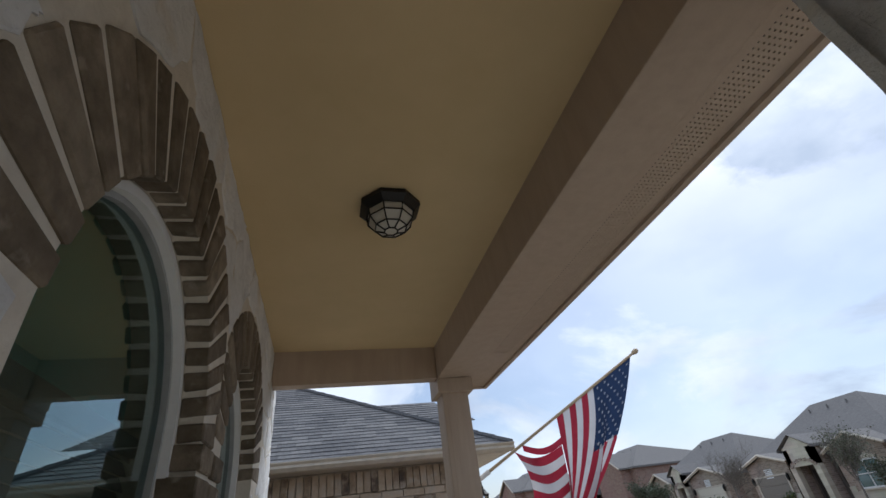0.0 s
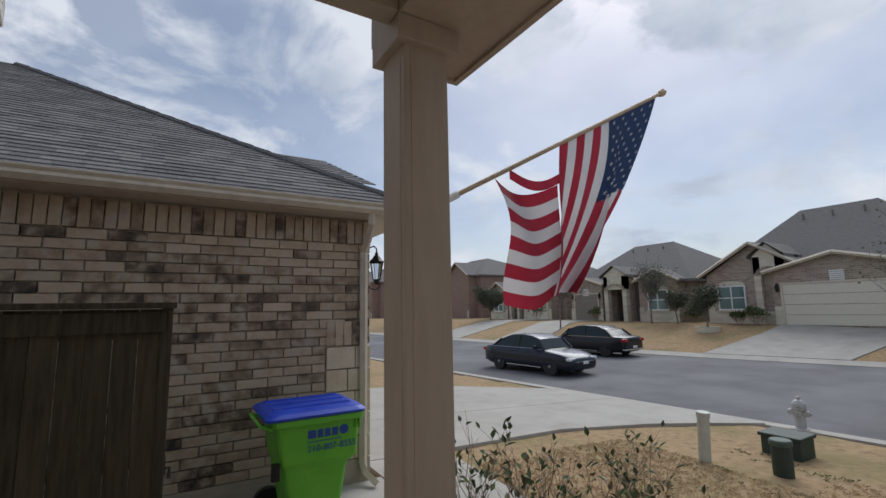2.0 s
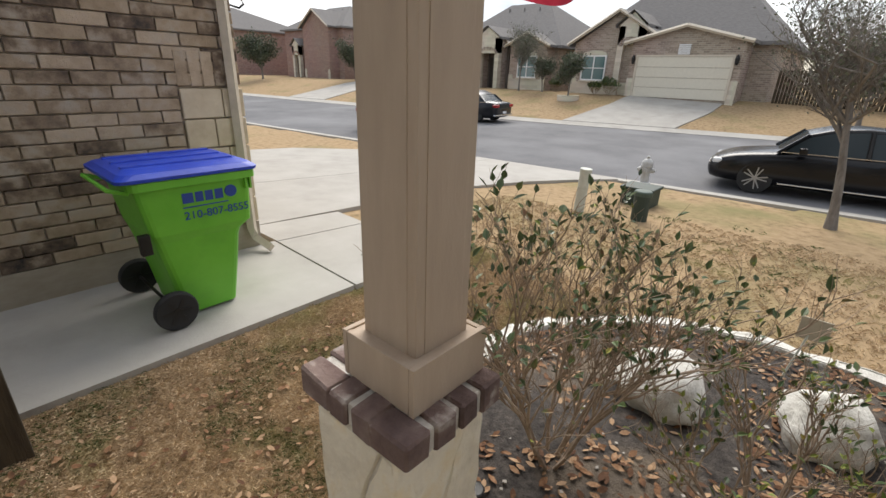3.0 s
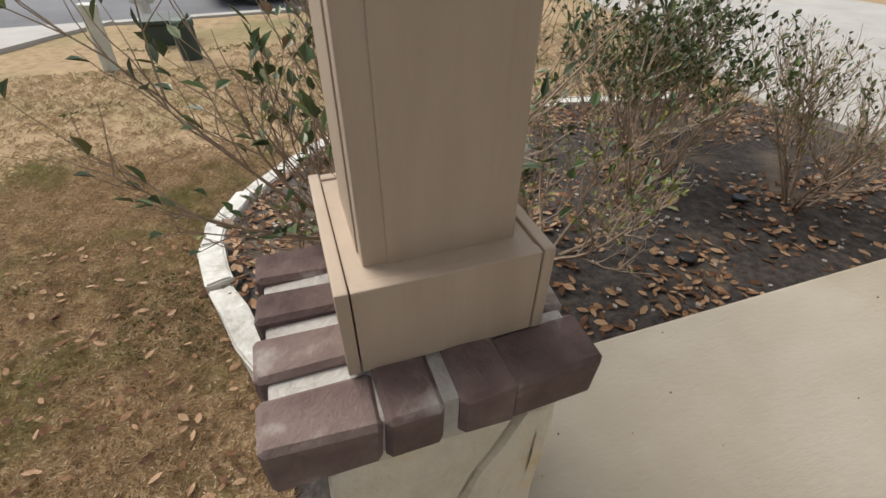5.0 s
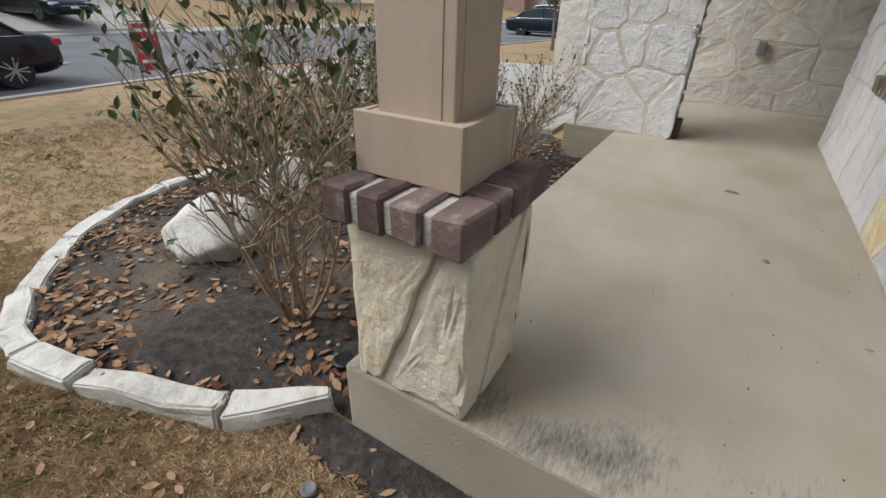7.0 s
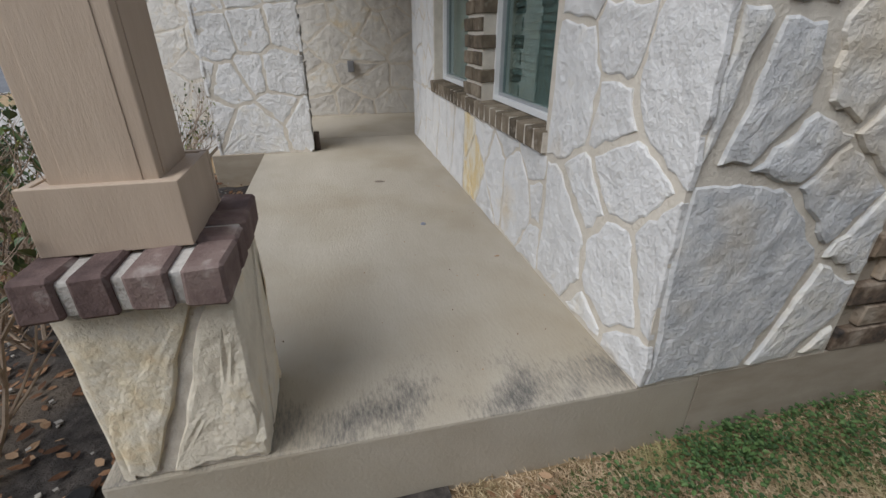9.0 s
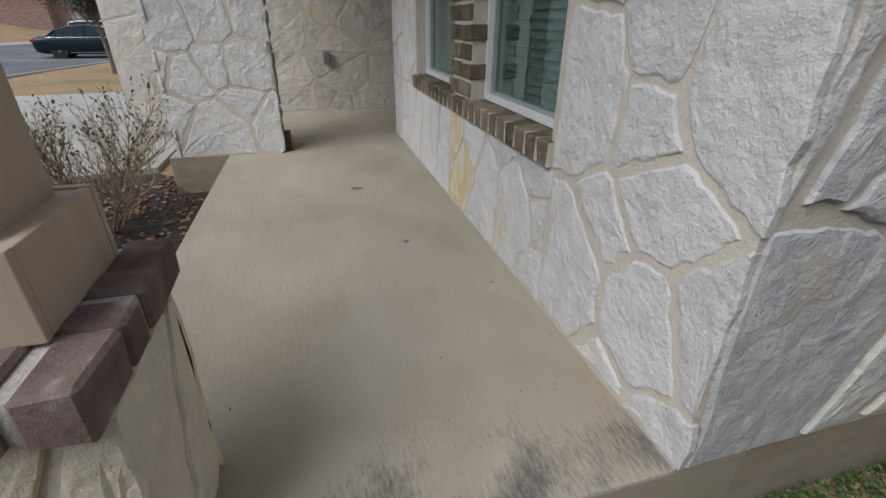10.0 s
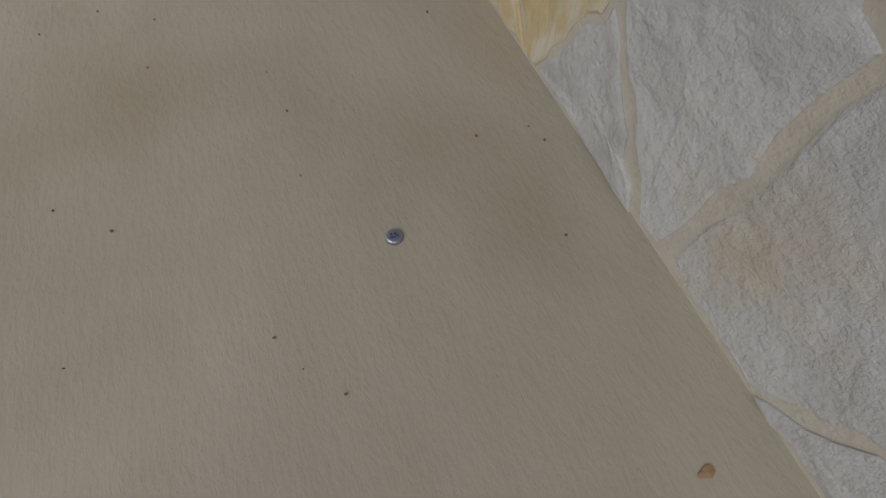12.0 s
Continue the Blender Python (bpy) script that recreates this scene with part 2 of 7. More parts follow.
def glass(name, rgb=(0.9, 0.95, 0.93), rough=0.0, trans=1.0, spec=0.5, ior=1.45, tint=(1, 1, 1)):
    m = bpy.data.materials.new(name)
    m.use_nodes = True
    b = m.node_tree.nodes["Principled BSDF"]
    b.inputs["Base Color"].default_value = (*rgb, 1)
    b.inputs["Roughness"].default_value = rough
    b.inputs["Transmission Weight"].default_value = trans
    b.inputs["IOR"].default_value = ior
    b.inputs["Specular Tint"].default_value = (*tint, 1)
    b.inputs["Specular IOR Level"].default_value = spec
    return m


M_GLASS = glass("window_glass", (0.42, 0.58, 0.56), ior=1.85, tint=(0.70, 1.0, 0.97))
M_CARGLASS = glass("car_glass", (0.03, 0.04, 0.045), rough=0.12, trans=0.0, spec=0.25)
M_FARGLASS = glass("far_window_glass", (0.09, 0.16, 0.16), rough=0.05, trans=0.0, spec=0.9)
M_LAMPGLASS = glass("lantern_glass", (0.75, 0.75, 0.72), rough=0.1)


# ---- mesh helpers ----
def box(bm, lo, hi, bevel=0.0):
    r = bmesh.ops.create_cube(bm, size=1.0)
    for v in r["verts"]:
        v.co = Vector([lo[i] + (v.co[i] + 0.5) * (hi[i] - lo[i]) for i in range(3)])
    if bevel:
        es = list({e for v in r["verts"] for e in v.link_edges})
        bmesh.ops.bevel(bm, geom=es, offset=bevel, segments=2, affect="EDGES", profile=0.6)
    return bm


def boxes(*specs, bevel=0.0):
    bm = bmesh.new()
    for lo, hi in specs:
        box(bm, lo, hi, bevel)
    return bm


def prism(bm, pts, z0, z1, top=None):
    """A polygon in plan, from z0 up to z1; z1 may be a function of x, y."""
    hi = z1 if callable(z1) else (lambda x, y: z1)
    lo = z0 if callable(z0) else (lambda x, y: z0)
    a = [bm.verts.new((x, y, lo(x, y))) for x, y in pts]
    b = [bm.verts.new((x, y, hi(x, y))) for x, y in pts]
    k = len(pts)
    bm.faces.new(b)
    bm.faces.new(a[::-1])
    for i in range(k):
        bm.faces.new((a[i], a[(i + 1) % k], b[(i + 1) % k], b[i]))
    return bm


def tube(bm, pts, radii, sides=8, cap=True):
    """A round tube along points; radii one value or one a point."""
    pts = [Vector(p) for p in pts]
    if not hasattr(radii, "__len__"):
        radii = [radii] * len(pts)
    rings = []
    for i, p in enumerate(pts):
        d = (pts[min(i + 1, len(pts) - 1)] - pts[max(i - 1, 0)]).normalized()
        up = Vector((0, 0, 1)) if abs(d.z) < 0.95 else Vector((1, 0, 0))
        u = d.cross(up).normalized()
        v = d.cross(u)
        rings.append([bm.verts.new(p + (u * math.cos(a) + v * math.sin(a)) * radii[i]) for a in [2 * math.pi * k / sides for k in range(sides)]])
    for a, b in zip(rings, rings[1:]):
        for k in range(sides):
            bm.faces.new((a[k], a[(k + 1) % sides], b[(k + 1) % sides], b[k]))
    if cap:
        bm.faces.new(rings[0][::-1])
        bm.faces.new(rings[-1])
    return bm


def lathe(bm, profile, sides=16, m=None):
    """A turned shape round z from (radius, z) pairs."""
    rings = []
    for r, z in profile:
        ring = [Vector((r * math.cos(2 * math.pi * k / sides), r * math.sin(2 * math.pi * k / sides), z)) for k in range(sides)]
        rings.append([bm.verts.new(m @ p if m else p) for p in ring])
    for a, b in zip(rings, rings[1:]):
        for k in range(sides):
            bm.faces.new((a[k], a[(k + 1) % sides], b[(k + 1) % sides], b[k]))
    bm.faces.new(rings[0][::-1])
    bm.faces.new(rings[-1])
    return bm


def mesh_of(name, bm, mat, smooth=False):
    bmesh.ops.recalc_face_normals(bm, faces=bm.faces[:])
    me = bpy.data.meshes.new(name)
    bm.to_mesh(me)
    bm.free()
    for m in (mat if isinstance(mat, (list, tuple)) else (mat,)):
        me.materials.append(m)
    if smooth:
        me.polygons.foreach_set("use_smooth", [True] * len(me.polygons))
    return me


def part(name, bm, mat, parent=None, label="", smooth=False, kind=""):
    ob = new(name, mesh_of(name, bm, mat, smooth))
    if parent is not None:
        ob.parent = parent
        ob.matrix_parent_inverse = parent.matrix_basis.inverted()
    return tagged(ob, label, kind=kind)


def thing(name, label, category, at=None, group="", kind=""):
    ob = new(name)
    if at is not None:
        ob.matrix_basis = at if isinstance(at, Matrix) else Matrix.Translation(at)
    return tagged(ob, label, category, group, kind)


def structure(name, bm, mat, label="", category="", smooth=False):
    return tagged(part(name, bm, mat, smooth=smooth), label, category, kind="structure")


def from_lists(name, verts, faces, mat, parent=None, label="", smooth=False, kind="", slots=None):
    me = bpy.data.meshes.new(name)
    me.from_pydata(verts, [], faces)
    for m in (mat if isinstance(mat, (list, tuple)) else (mat,)):
        me.materials.append(m)
    if slots is not None:
        me.polygons.foreach_set("material_index", slots)
    if smooth:
        me.polygons.foreach_set("use_smooth", [True] * len(me.polygons))
    me.update()
    ob = new(name, me)
    if parent is not None:
        ob.parent = parent
        ob.matrix_parent_inverse = parent.matrix_basis.inverted()
    return tagged(ob, label, kind=kind)


# ---- ground levels ----
def lerp(a, b, k):
    return a + (b - a) * max(0.0, min(1.0, k))


def kerb_near(y):
    return 11.2 - 0.095 * y if y > -8 else 11.96 + 0.165 * (y + 8)


def kerb_far(y):
    if y > 11:
        return 20.8 - 0.1 * (y - 11)
    if y > 0:
        return 23.6 - 0.255 * y
    return 23.6 - 0.1 * y if y > -8 else 24.4 + 0.165 * (y + 8)


def level(x, y):
    """Height of the ground at a place in plan."""
    kn, kf = kerb_near(y), kerb_far(y)
    near = -0.335 - 0.155 * max(0.0, min(1.0, (x - 1.9) / (kn - 1.9)))
    side = lerp(-0.20, -0.49, (x - 2.9) / (kn - 2.9))
    base = lerp(near, side, y / 1.9)
    if x <= kn:
        return base
    if x <= kn + 0.7:
        return lerp(base, -0.56, (x - kn) / 0.7)
    if x <= kf:
        return lerp(-0.58, -0.44, (x - kn - 0.7) / (kf - kn - 0.7))
    if x <= kf + 0.7:
        return lerp(-0.44, -0.32, (x - kf) / 0.7)
    return lerp(-0.32, 0.78, (x - kf - 0.7) / 6.5)


def spaced(spans):
    out = []
    for a, b, step in spans:
        k = max(1, round((b - a) / step))
        out += [a + (b - a) * i / k for i in range(k)]
    return out + [spans[-1][1]]


gx = spaced([(-400, -60, 60), (-60, -6, 6), (-6, 0, 1), (0, 12, 0.25), (12, 32, 0.5), (32, 80, 6), (80, 900, 100)])
gy = spaced([(-700, -60, 80), (-60, -8, 4), (-8, 10, 0.3), (10, 30, 1), (30, 90, 6), (90, 800, 90)])


def ground_z(x, y):
    z = level(x, y)
    kn, kf = kerb_near(y), kerb_far(y)
    if kn < x < kf + 0.7:
        z -= 0.14
    if -0.4 < x < 1.9 and -12 < y < 0:
        z -= 0.05
    return z + 0.018 * noise.noise((x * 1.3, y * 1.3, 0)) - 0.005


gv = [(x, y, ground_z(x, y)) for y in gy for x in gx]
nx = len(gx)
gf = [(j * nx + i, j * nx + i + 1, (j + 1) * nx + i + 1, (j + 1) * nx + i) for j in range(len(gy) - 1) for i in range(nx - 1)]
ground = tagged(from_lists("ground", gv, gf, M_LAWN, smooth=True), "dormant brown lawn with thin green patches", "lawn", kind="structure")


def ribbon(name, x0, x1, y0, y1, step, dz, mat, label, category, depth=0.2):
    """A paved strip that runs along the street between two lines in plan."""
    ys = [y0 + (y1 - y0) * i / round((y1 - y0) / step) for i in range(round((y1 - y0) / step) + 1)]
    v, f = [], []
    cols = 5
    for y in ys:
        for c in range(cols):
            x = x0(y) + (x1(y) - x0(y)) * c / (cols - 1)
            v.append((x, y, level(x + (1e-4 if c == 0 else -1e-4 if c == cols - 1 else 0), y) + dz))
        v.append((x1(y), y, level(x1(y) - 1e-4, y) - depth))
        v.append((x0(y), y, level(x0(y) + 1e-4, y) - depth))
    k = cols + 2
    for j in range(len(ys) - 1):
        for c in range(k):
            a, b = j * k + c, j * k + (c + 1) % k
            f.append((a, b, b + k, a + k))
    return tagged(from_lists(name, v, f, mat), label, category, kind="structure")


ribbon("road", lambda y: kerb_near(y) + 0.7, lambda y: kerb_far(y), -70, 80, 2, 0.0, M_ROAD, "worn grey asphalt street", "road")
ribbon("kerb_near_side", kerb_near, lambda y: kerb_near(y) + 0.705, -70, 80, 2, 0.02, M_CONC, "rolled pale concrete kerb beside the lawn", "kerb")
ribbon("kerb_far_side", lambda y: kerb_far(y) - 0.005, lambda y: kerb_far(y) + 0.7, -70, 80, 2, 0.02, M_CONC, "rolled pale concrete kerb across the street", "kerb")


def paving(name, pts, dz, mat, label, thick=0.15):
    bm = bmesh.new()
    prism(bm, pts, lambda x, y: level(x, y) - thick, lambda x, y: level(x, y) + dz)
    return structure(name, bm, mat, label, "paving")


# neighbour's walk and driveway, each slab its own piece with open joints
paving("pavement_side_slab", [(-5, 1.93), (2.93, 1.93), (2.99, 3.5), (-5, 3.5)], 0.05, M_CONC, "pale concrete walk along the brick house")
paving("pavement_corner_slab", [(2.955, 1.93), (4.18, 1.93), (4.26, 3.42), (3.015, 3.46)], 0.05, M_CONC, "pale concrete corner slab")
paving("pavement_strip_slab", [(3.016, 3.48), (4.262, 3.44), (4.30, 4.10), (3.02, 4.16)], 0.05, M_CONC, "pale concrete strip slab beside the driveway")
paving("driveway_near", [(3.02, 4.18), (4.6, 4.18), (6.9, 4.22), (8.8, 3.7), (9.9, 3.2), (kerb_near(2.6) - 0.01, 2.6), (kerb_near(6.0) - 0.01, 6.0), (3.02, 6.6)], 0.05, M_CONC, "pale concrete driveway with saw-cut joints")
paving("driveway_far", [(3.02, 6.62), (kerb_near(6.0) - 0.01, 6.02), (kerb_near(7.9) - 0.01, 7.9), (8.9, 9.0), (7.2, 10.2), (3.02, 10.6)], 0.05, M_CONC, "pale concrete driveway beyond the joint")
# far driveways, which climb with the lawn


def far_drive(name, ya, yb, yc, yd, x_end):
    v, f, n = [], [], 10
    for i in range(n + 1):
        k = i / n
        for y0, y1 in ((yb, yd), (ya, yc)):
            y = y0 + (y1 - y0) * min(1.0, k * 1.6)
            x0 = kerb_far(y0) + 0.69
            x = x0 + (x_end - x0) * k
            v += [(x, y, level(x, y) + 0.04), (x, y, level(x, y) - 0.2)]
    for i in range(n):
        a = i * 4
        f += [(a, a + 4, a + 6, a + 2), (a + 1, a + 5, a + 4, a), (a + 2, a + 6, a + 7, a + 3)]
    f += [(0, 2, 3, 1), (4 * n, 4 * n + 1, 4 * n + 3, 4 * n + 2)]
    tagged(from_lists(name, v, f, M_CONC), "pale concrete driveway across the street", "paving", kind="structure")


for nm, ya, yb, yc, yd, xe in (("driveway_opposite", 9.8, 4.9, 9.25, 4.35, 28.72), ("driveway_opposite_b", 23.6, 19.6, 25.4, 22.4, 30.3), ("driveway_opposite_c", 31.5, 27.5, 32.2, 28.8, 30.8), ("driveway_opposite_d", -6.0, -13.0, -7.4, -13.2, 32.6)):
    far_drive(nm, ya, yb, yc, yd, xe)
paving("entry_walk", [(2.75, -12), (2.75, -4.95), (4.2, -4.7), (8.5, -6.2), (10.5, -6.6), (10.5, -12)], 0.06, M_CONC, "pale concrete front walk by the entry")

# ---- porch slab and house ----
W_END, CEIL, BEAM = -4.84, 3.64, 3.34
bm = bmesh.new()
box(bm, (-0.29, W_END, -0.6), (1.83, 0.0, 0.0), 0.012)
structure("floor", bm, M_SLAB, "stained tan concrete porch slab", "porch floor")
bm = bmesh.new()
box(bm, (-2.5, -9.0, -0.6), (1.83, W_END - 0.003, 0.0))
structure("floor_entry", bm, M_SLAB, "stained tan concrete entry floor", "porch floor")
bm = bmesh.new()
box(bm, (-9.0, -0.34, -0.6), (-0.292, -0.002, 0.0))
structure("foundation", bm, M_FOUND, "tan concrete house foundation", "foundation")
bm = bmesh.new()
box(bm, (1.832, -4.62, -0.6), (2.36, -4.12, 0.02), 0.01)
structure("foundation_pier", bm, M_FOUND, "tan concrete footing under the entry pier", "foundation")

# mortar cores behind the stone, with the two arched openings cut through
WIN = ((-3.60, -2.44), (-2.06, -1.00))
SPRINGS = (2.50, 2.56)
SPRING, SILL = 2.50, 0.80


def arch_outline(a, b, zs, z0, n=24):
    c, r = (a + b) / 2, (b - a) / 2
    return [(a, z0), (b, z0)] + [(c + r * math.cos(t), zs + r * math.sin(t)) for t in [math.pi * i / n for i in range(n + 1)]]


def wall_with_arches(name, x0, x1, y0, y1, z0, z1, opens, mat, n=24):
    """A wall along y, built as columns between cuts, so that each opening goes through."""
    bm = bmesh.new()
    cuts = sorted({y0, y1, *[q for a, b in opens for q in [a + (b - a) * (1 - math.cos(math.pi * i / n)) / 2 for i in range(n + 1)]]})

    def head(y):
        for (a, b), zs in zip(opens, SPRINGS):
            if a - 1e-6 <= y <= b + 1e-6:
                c, r = (a + b) / 2, (b - a) / 2
                return zs + math.sqrt(max(0, r * r - (y - c) ** 2))
        return None

    for ya, yb in zip(cuts, cuts[1:]):
        m = (ya + yb) / 2
        if head(m) is None:
            box(bm, (x0, ya, z0), (x1, yb, z1))
            continue
        box(bm, (x0, ya, z0), (x1, yb, SILL - 0.1))
        ha, hb = head(ya), head(yb)
        v = [bm.verts.new(p) for p in ((x0, ya, ha), (x0, yb, hb), (x0, yb, z1), (x0, ya, z1), (x1, ya, ha), (x1, yb, hb), (x1, yb, z1), (x1, ya, z1))]
        for q in ((0, 1, 2, 3), (4, 7, 6, 5), (0, 4, 5, 1), (3, 2, 6, 7), (0, 3, 7, 4), (1, 5, 6, 2)):
            bm.faces.new([v[i] for i in q])
    bmesh.ops.remove_doubles(bm, verts=bm.verts[:], dist=0.0004)
    return structure(name, bm, mat, "tan mortar bedding of a stone house wall", "wall")


wall_porch = wall_with_arches("wall_porch", -0.30, -0.002, W_END, -0.002, 0.0, 3.75, [(a - 0.002, b + 0.002) for a, b in WIN], M_MORTAR)
wall_side = structure("wall_side", boxes(((-0.91, -0.30, 0.0), (-0.30, -0.004, 3.75))), M_MORTAR, "tan mortar bedding of the stone house corner", "wall")
wall_side_brick = structure("wall_side_brick", boxes(((-9.0, -0.30, 0.0), (-0.912, -0.035, 3.75))), M_MORTAR_N, "grey mortar bedding of the brick side wall", "wall")
wall_return = structure("wall_return", boxes(((-1.6, W_END - 0.0, 0.0), (-0.30, W_END + 0.28, 3.75))), M_MORTAR, "tan mortar bedding of the wall beside the entry", "wall")
wall_entry = structure("wall_entry", boxes(((-1.6, -6.85, 0.0), (3.4, -6.53, 3.75))), M_MORTAR, "tan mortar bedding of the entry wall", "wall")
wall_entry_side = structure("wall_entry_side", boxes(((-1.9, -6.85, 0.0), (-1.6, W_END + 0.28, 3.75))), M_MORTAR, "plain wall at the back of the entry", "wall")
pier_entry = structure("wall_entry_pier", boxes(((1.31, -4.60, 0.0), (2.27, -4.14, 2.4)), ((1.31, -4.60, 2.4), (2.27, -4.05, BEAM))), M_MORTAR, "tan mortar bedding of the stone entry pier", "wall")

# rooms behind: plain walls that close the house
structure("wall_house_back", boxes(((-9.3, -9.0, -0.6), (-9.0, 0.0, 3.75))), M_MORTAR, "plain back wall of the house", "wall")
structure("wall_room", boxes(((-3.0, -4.5, 0.0), (-2.9, -0.31, 3.6))), M_WHITE, "plain inner wall behind the windows", "wall")

# ceiling, beams, soffit, roof
bm = bmesh.new()
box(bm, (-0.004, -9.0, CEIL), (1.50, -0.38, CEIL + 0.08))
structure("ceiling", bm, M_CEIL, "tan painted porch ceiling boards", "ceiling")
structure("trim_ceiling_seam", boxes(((0.0, -3.703, CEIL - 0.004), (1.43, -3.69, CEIL + 0.002))), M_BRICK_N, "thin seam between ceiling boards", "seam")
bm = bmesh.new()
box(bm, (1.43, -4.5, BEAM), (1.73, -0.035, CEIL + 0.12), 0.006)
structure("trim_beam_front", bm, M_TAN, "tan painted porch beam", "beam")
bm = bmesh.new()
box(bm, (0.0, -0.385, BEAM + 0.002), (1.428, -0.265, CEIL + 0.12), 0.006)
structure("trim_beam_end", bm, M_TAN, "tan painted porch end beam", "beam")
# soffit outside the beams, with real vent holes near its edge
SOF, SX, SY = BEAM + 0.036, 2.02, 0.06
bm = bmesh.new()
box(bm, (1.732, -9.0, SOF), (1.80, SY, SOF + 0.014))
box(bm, (1.96, -9.0, SOF), (SX, SY, SOF + 0.014))
box(bm, (1.80, -0.9, SOF), (1.96, SY, SOF + 0.014))
box(bm, (1.80, -9.0, SOF), (1.96, -4.6, SOF + 0.014))
structure("trim_soffit", bm, M_TAN, "tan painted soffit boards", "soffit")
vv, ff = [], []
hs, y, step = 0.0032, -4.6, 0.0229
while y < -0.9 - 1e-6:
    for k in range(7):
        x0, z = 1.80 + k * 0.02286, SOF
        cx, cy = x0 + 0.01143, y + step / 2
        b0 = len(vv)
        vv += [(x0, y, z), (x0 + 0.02286, y, z), (x0 + 0.02286, y + step, z), (x0, y + step, z)]
        vv += [(cx - hs, cy - hs, z), (cx + hs, cy - hs, z), (cx + hs, cy + hs, z), (cx - hs, cy + hs, z)]
        for q in range(4):
            ff.append((b0 + q, b0 + 4 + q, b0 + 4 + (q + 1) % 4, b0 + (q + 1) % 4))
    y += step
tagged(from_lists("soffit_vent_strip", vv, ff, M_TAN), "tan perforated soffit vent strip", "vent", kind="structure")
structure("trim_fascia", boxes(((SX, -9.0, SOF - 0.02), (SX + 0.04, SY + 0.04, SOF + 0.19)), ((1.735, SY, SOF - 0.02), (SX - 0.001, SY + 0.04, SOF + 0.19)), bevel=0.004), M_TAN, "tan painted fascia board", "fascia")
bm = bmesh.new()
prism(bm, [(-9.4, -9.4), (2.12, -9.4), (2.12, -0.02), (-9.4, -0.02)], BEAM + 0.45, BEAM + 0.50)
prism(bm, [(1.95, -9.4), (2.12, -9.4), (2.12, 0.10), (1.95, 0.10)], BEAM + 0.226, BEAM + 0.45)
prism(bm, [(-9.4, -0.37), (1.949, -0.37), (1.949, -0.062), (-9.4, -0.062)], BEAM + 0.30, BEAM + 0.45)
structure("roof", bm, M_SHINGLE, "plain roof over the porch house", "roof")

# ---- corner pier with brick cap, and post ----
PCX, PCY = 1.588, -0.230
post = thing("porch_post", "tan painted square post on a brick-capped stone pier", "post", (PCX, PCY, 0.745))
c = 0.120
bm = bmesh.new()
box(bm, (PCX - c, PCY - c, 0.90), (PCX + c, PCY + c, BEAM - 0.1), 0.004)
part("shaft", bm, M_TAN, post)
for sx, sy in ((-1, 0), (0, 1), (0, -1), (1, 0)):
    # facing boards leave a seam beside each corner
    bm = bmesh.new()
    w = c - 0.036
    if sx:
        box(bm, (PCX + sx * c - 0.0028, PCY - w, 0.90), (PCX + sx * c + 0.0028, PCY + w, BEAM - 0.11), 0.002)
    else:
        box(bm, (PCX - w, PCY + sy * c - 0.0028, 0.90), (PCX + w, PCY + sy * c + 0.0028, BEAM - 0.11), 0.002)
    part("facing_board", bm, M_TAN, post)
# base box: four mitred boards with a flat top, slightly open at the mitres
BX0, BX1, BY0, BY1, BZ0, BZ1 = 1.414, 1.757, -0.395, -0.061, 0.742, 0.914
for lo_, hi_ in (((BX0, BY1 - 0.02, BZ0), (BX1, BY1, BZ1)), ((BX0, BY0, BZ0), (BX1, BY0 + 0.02, BZ1)),
                 ((BX0 + 0.001, BY0 + 0.022, BZ0), (BX0 + 0.021, BY1 - 0.022, BZ1 - 0.002)), ((BX1 - 0.021, BY0 + 0.022, BZ0), (BX1 - 0.001, BY1 - 0.022, BZ1 - 0.002))):
    bm = bmesh.new()
    box(bm, lo_, hi_, 0.003)
    part("base_board", bm, M_TAN, post, "tan painted base board with open mitre cracks")
bm = bmesh.new()
box(bm, (BX0 + 0.0215, BY0 + 0.0215, BZ0), (BX1 - 0.0215, BY1 - 0.0215, BZ1 - 0.006), 0.002)
part("base_top", bm, M_TAN, post)
bm = bmesh.new()
box(bm, (PCX - 0.165, PCY - 0.165, 3.215), (PCX + 0.165, PCY + 0.165, BEAM - 0.002), 0.008)
part("capital_trim", bm, M_TAN, post)

pier = thing("stone_pier", "cream limestone pier with mauve brick cap on the porch corner", "pier", (1.55, -0.19, 0.0))
bm = bmesh.new()
box(bm, (1.352, -0.392, 0.0), (1.745, -0.012, 0.632), 0.012)
part("mortar_core", bm, M_MORTAR_W, pier)
bm = bmesh.new()
box(bm, (1.331, -0.452, 0.642), (1.762, 0.063, 0.731), 0.008)
part("mortar_cap", bm, M_MORTAR_CAP, pier, "pale smeared mortar between cap bricks")


# ---- stones: irregular pieces set in the mortar ----
def clip_half(poly, px, py, nx_, ny_):
    """The part of a polygon on the side of the line through (px, py) that n points away from."""
    out = []
    for i, (x, y) in enumerate(poly):
        x2, y2 = poly[(i + 1) % len(poly)]
        d1, d2 = (x - px) * nx_ + (y - py) * ny_, (x2 - px) * nx_ + (y2 - py) * ny_
        if d1 <= 0:
            out.append((x, y))
        if d1 * d2 < 0:
            t = d1 / (d1 - d2)
            out.append((x + (x2 - x) * t, y + (y2 - y) * t))
    return out


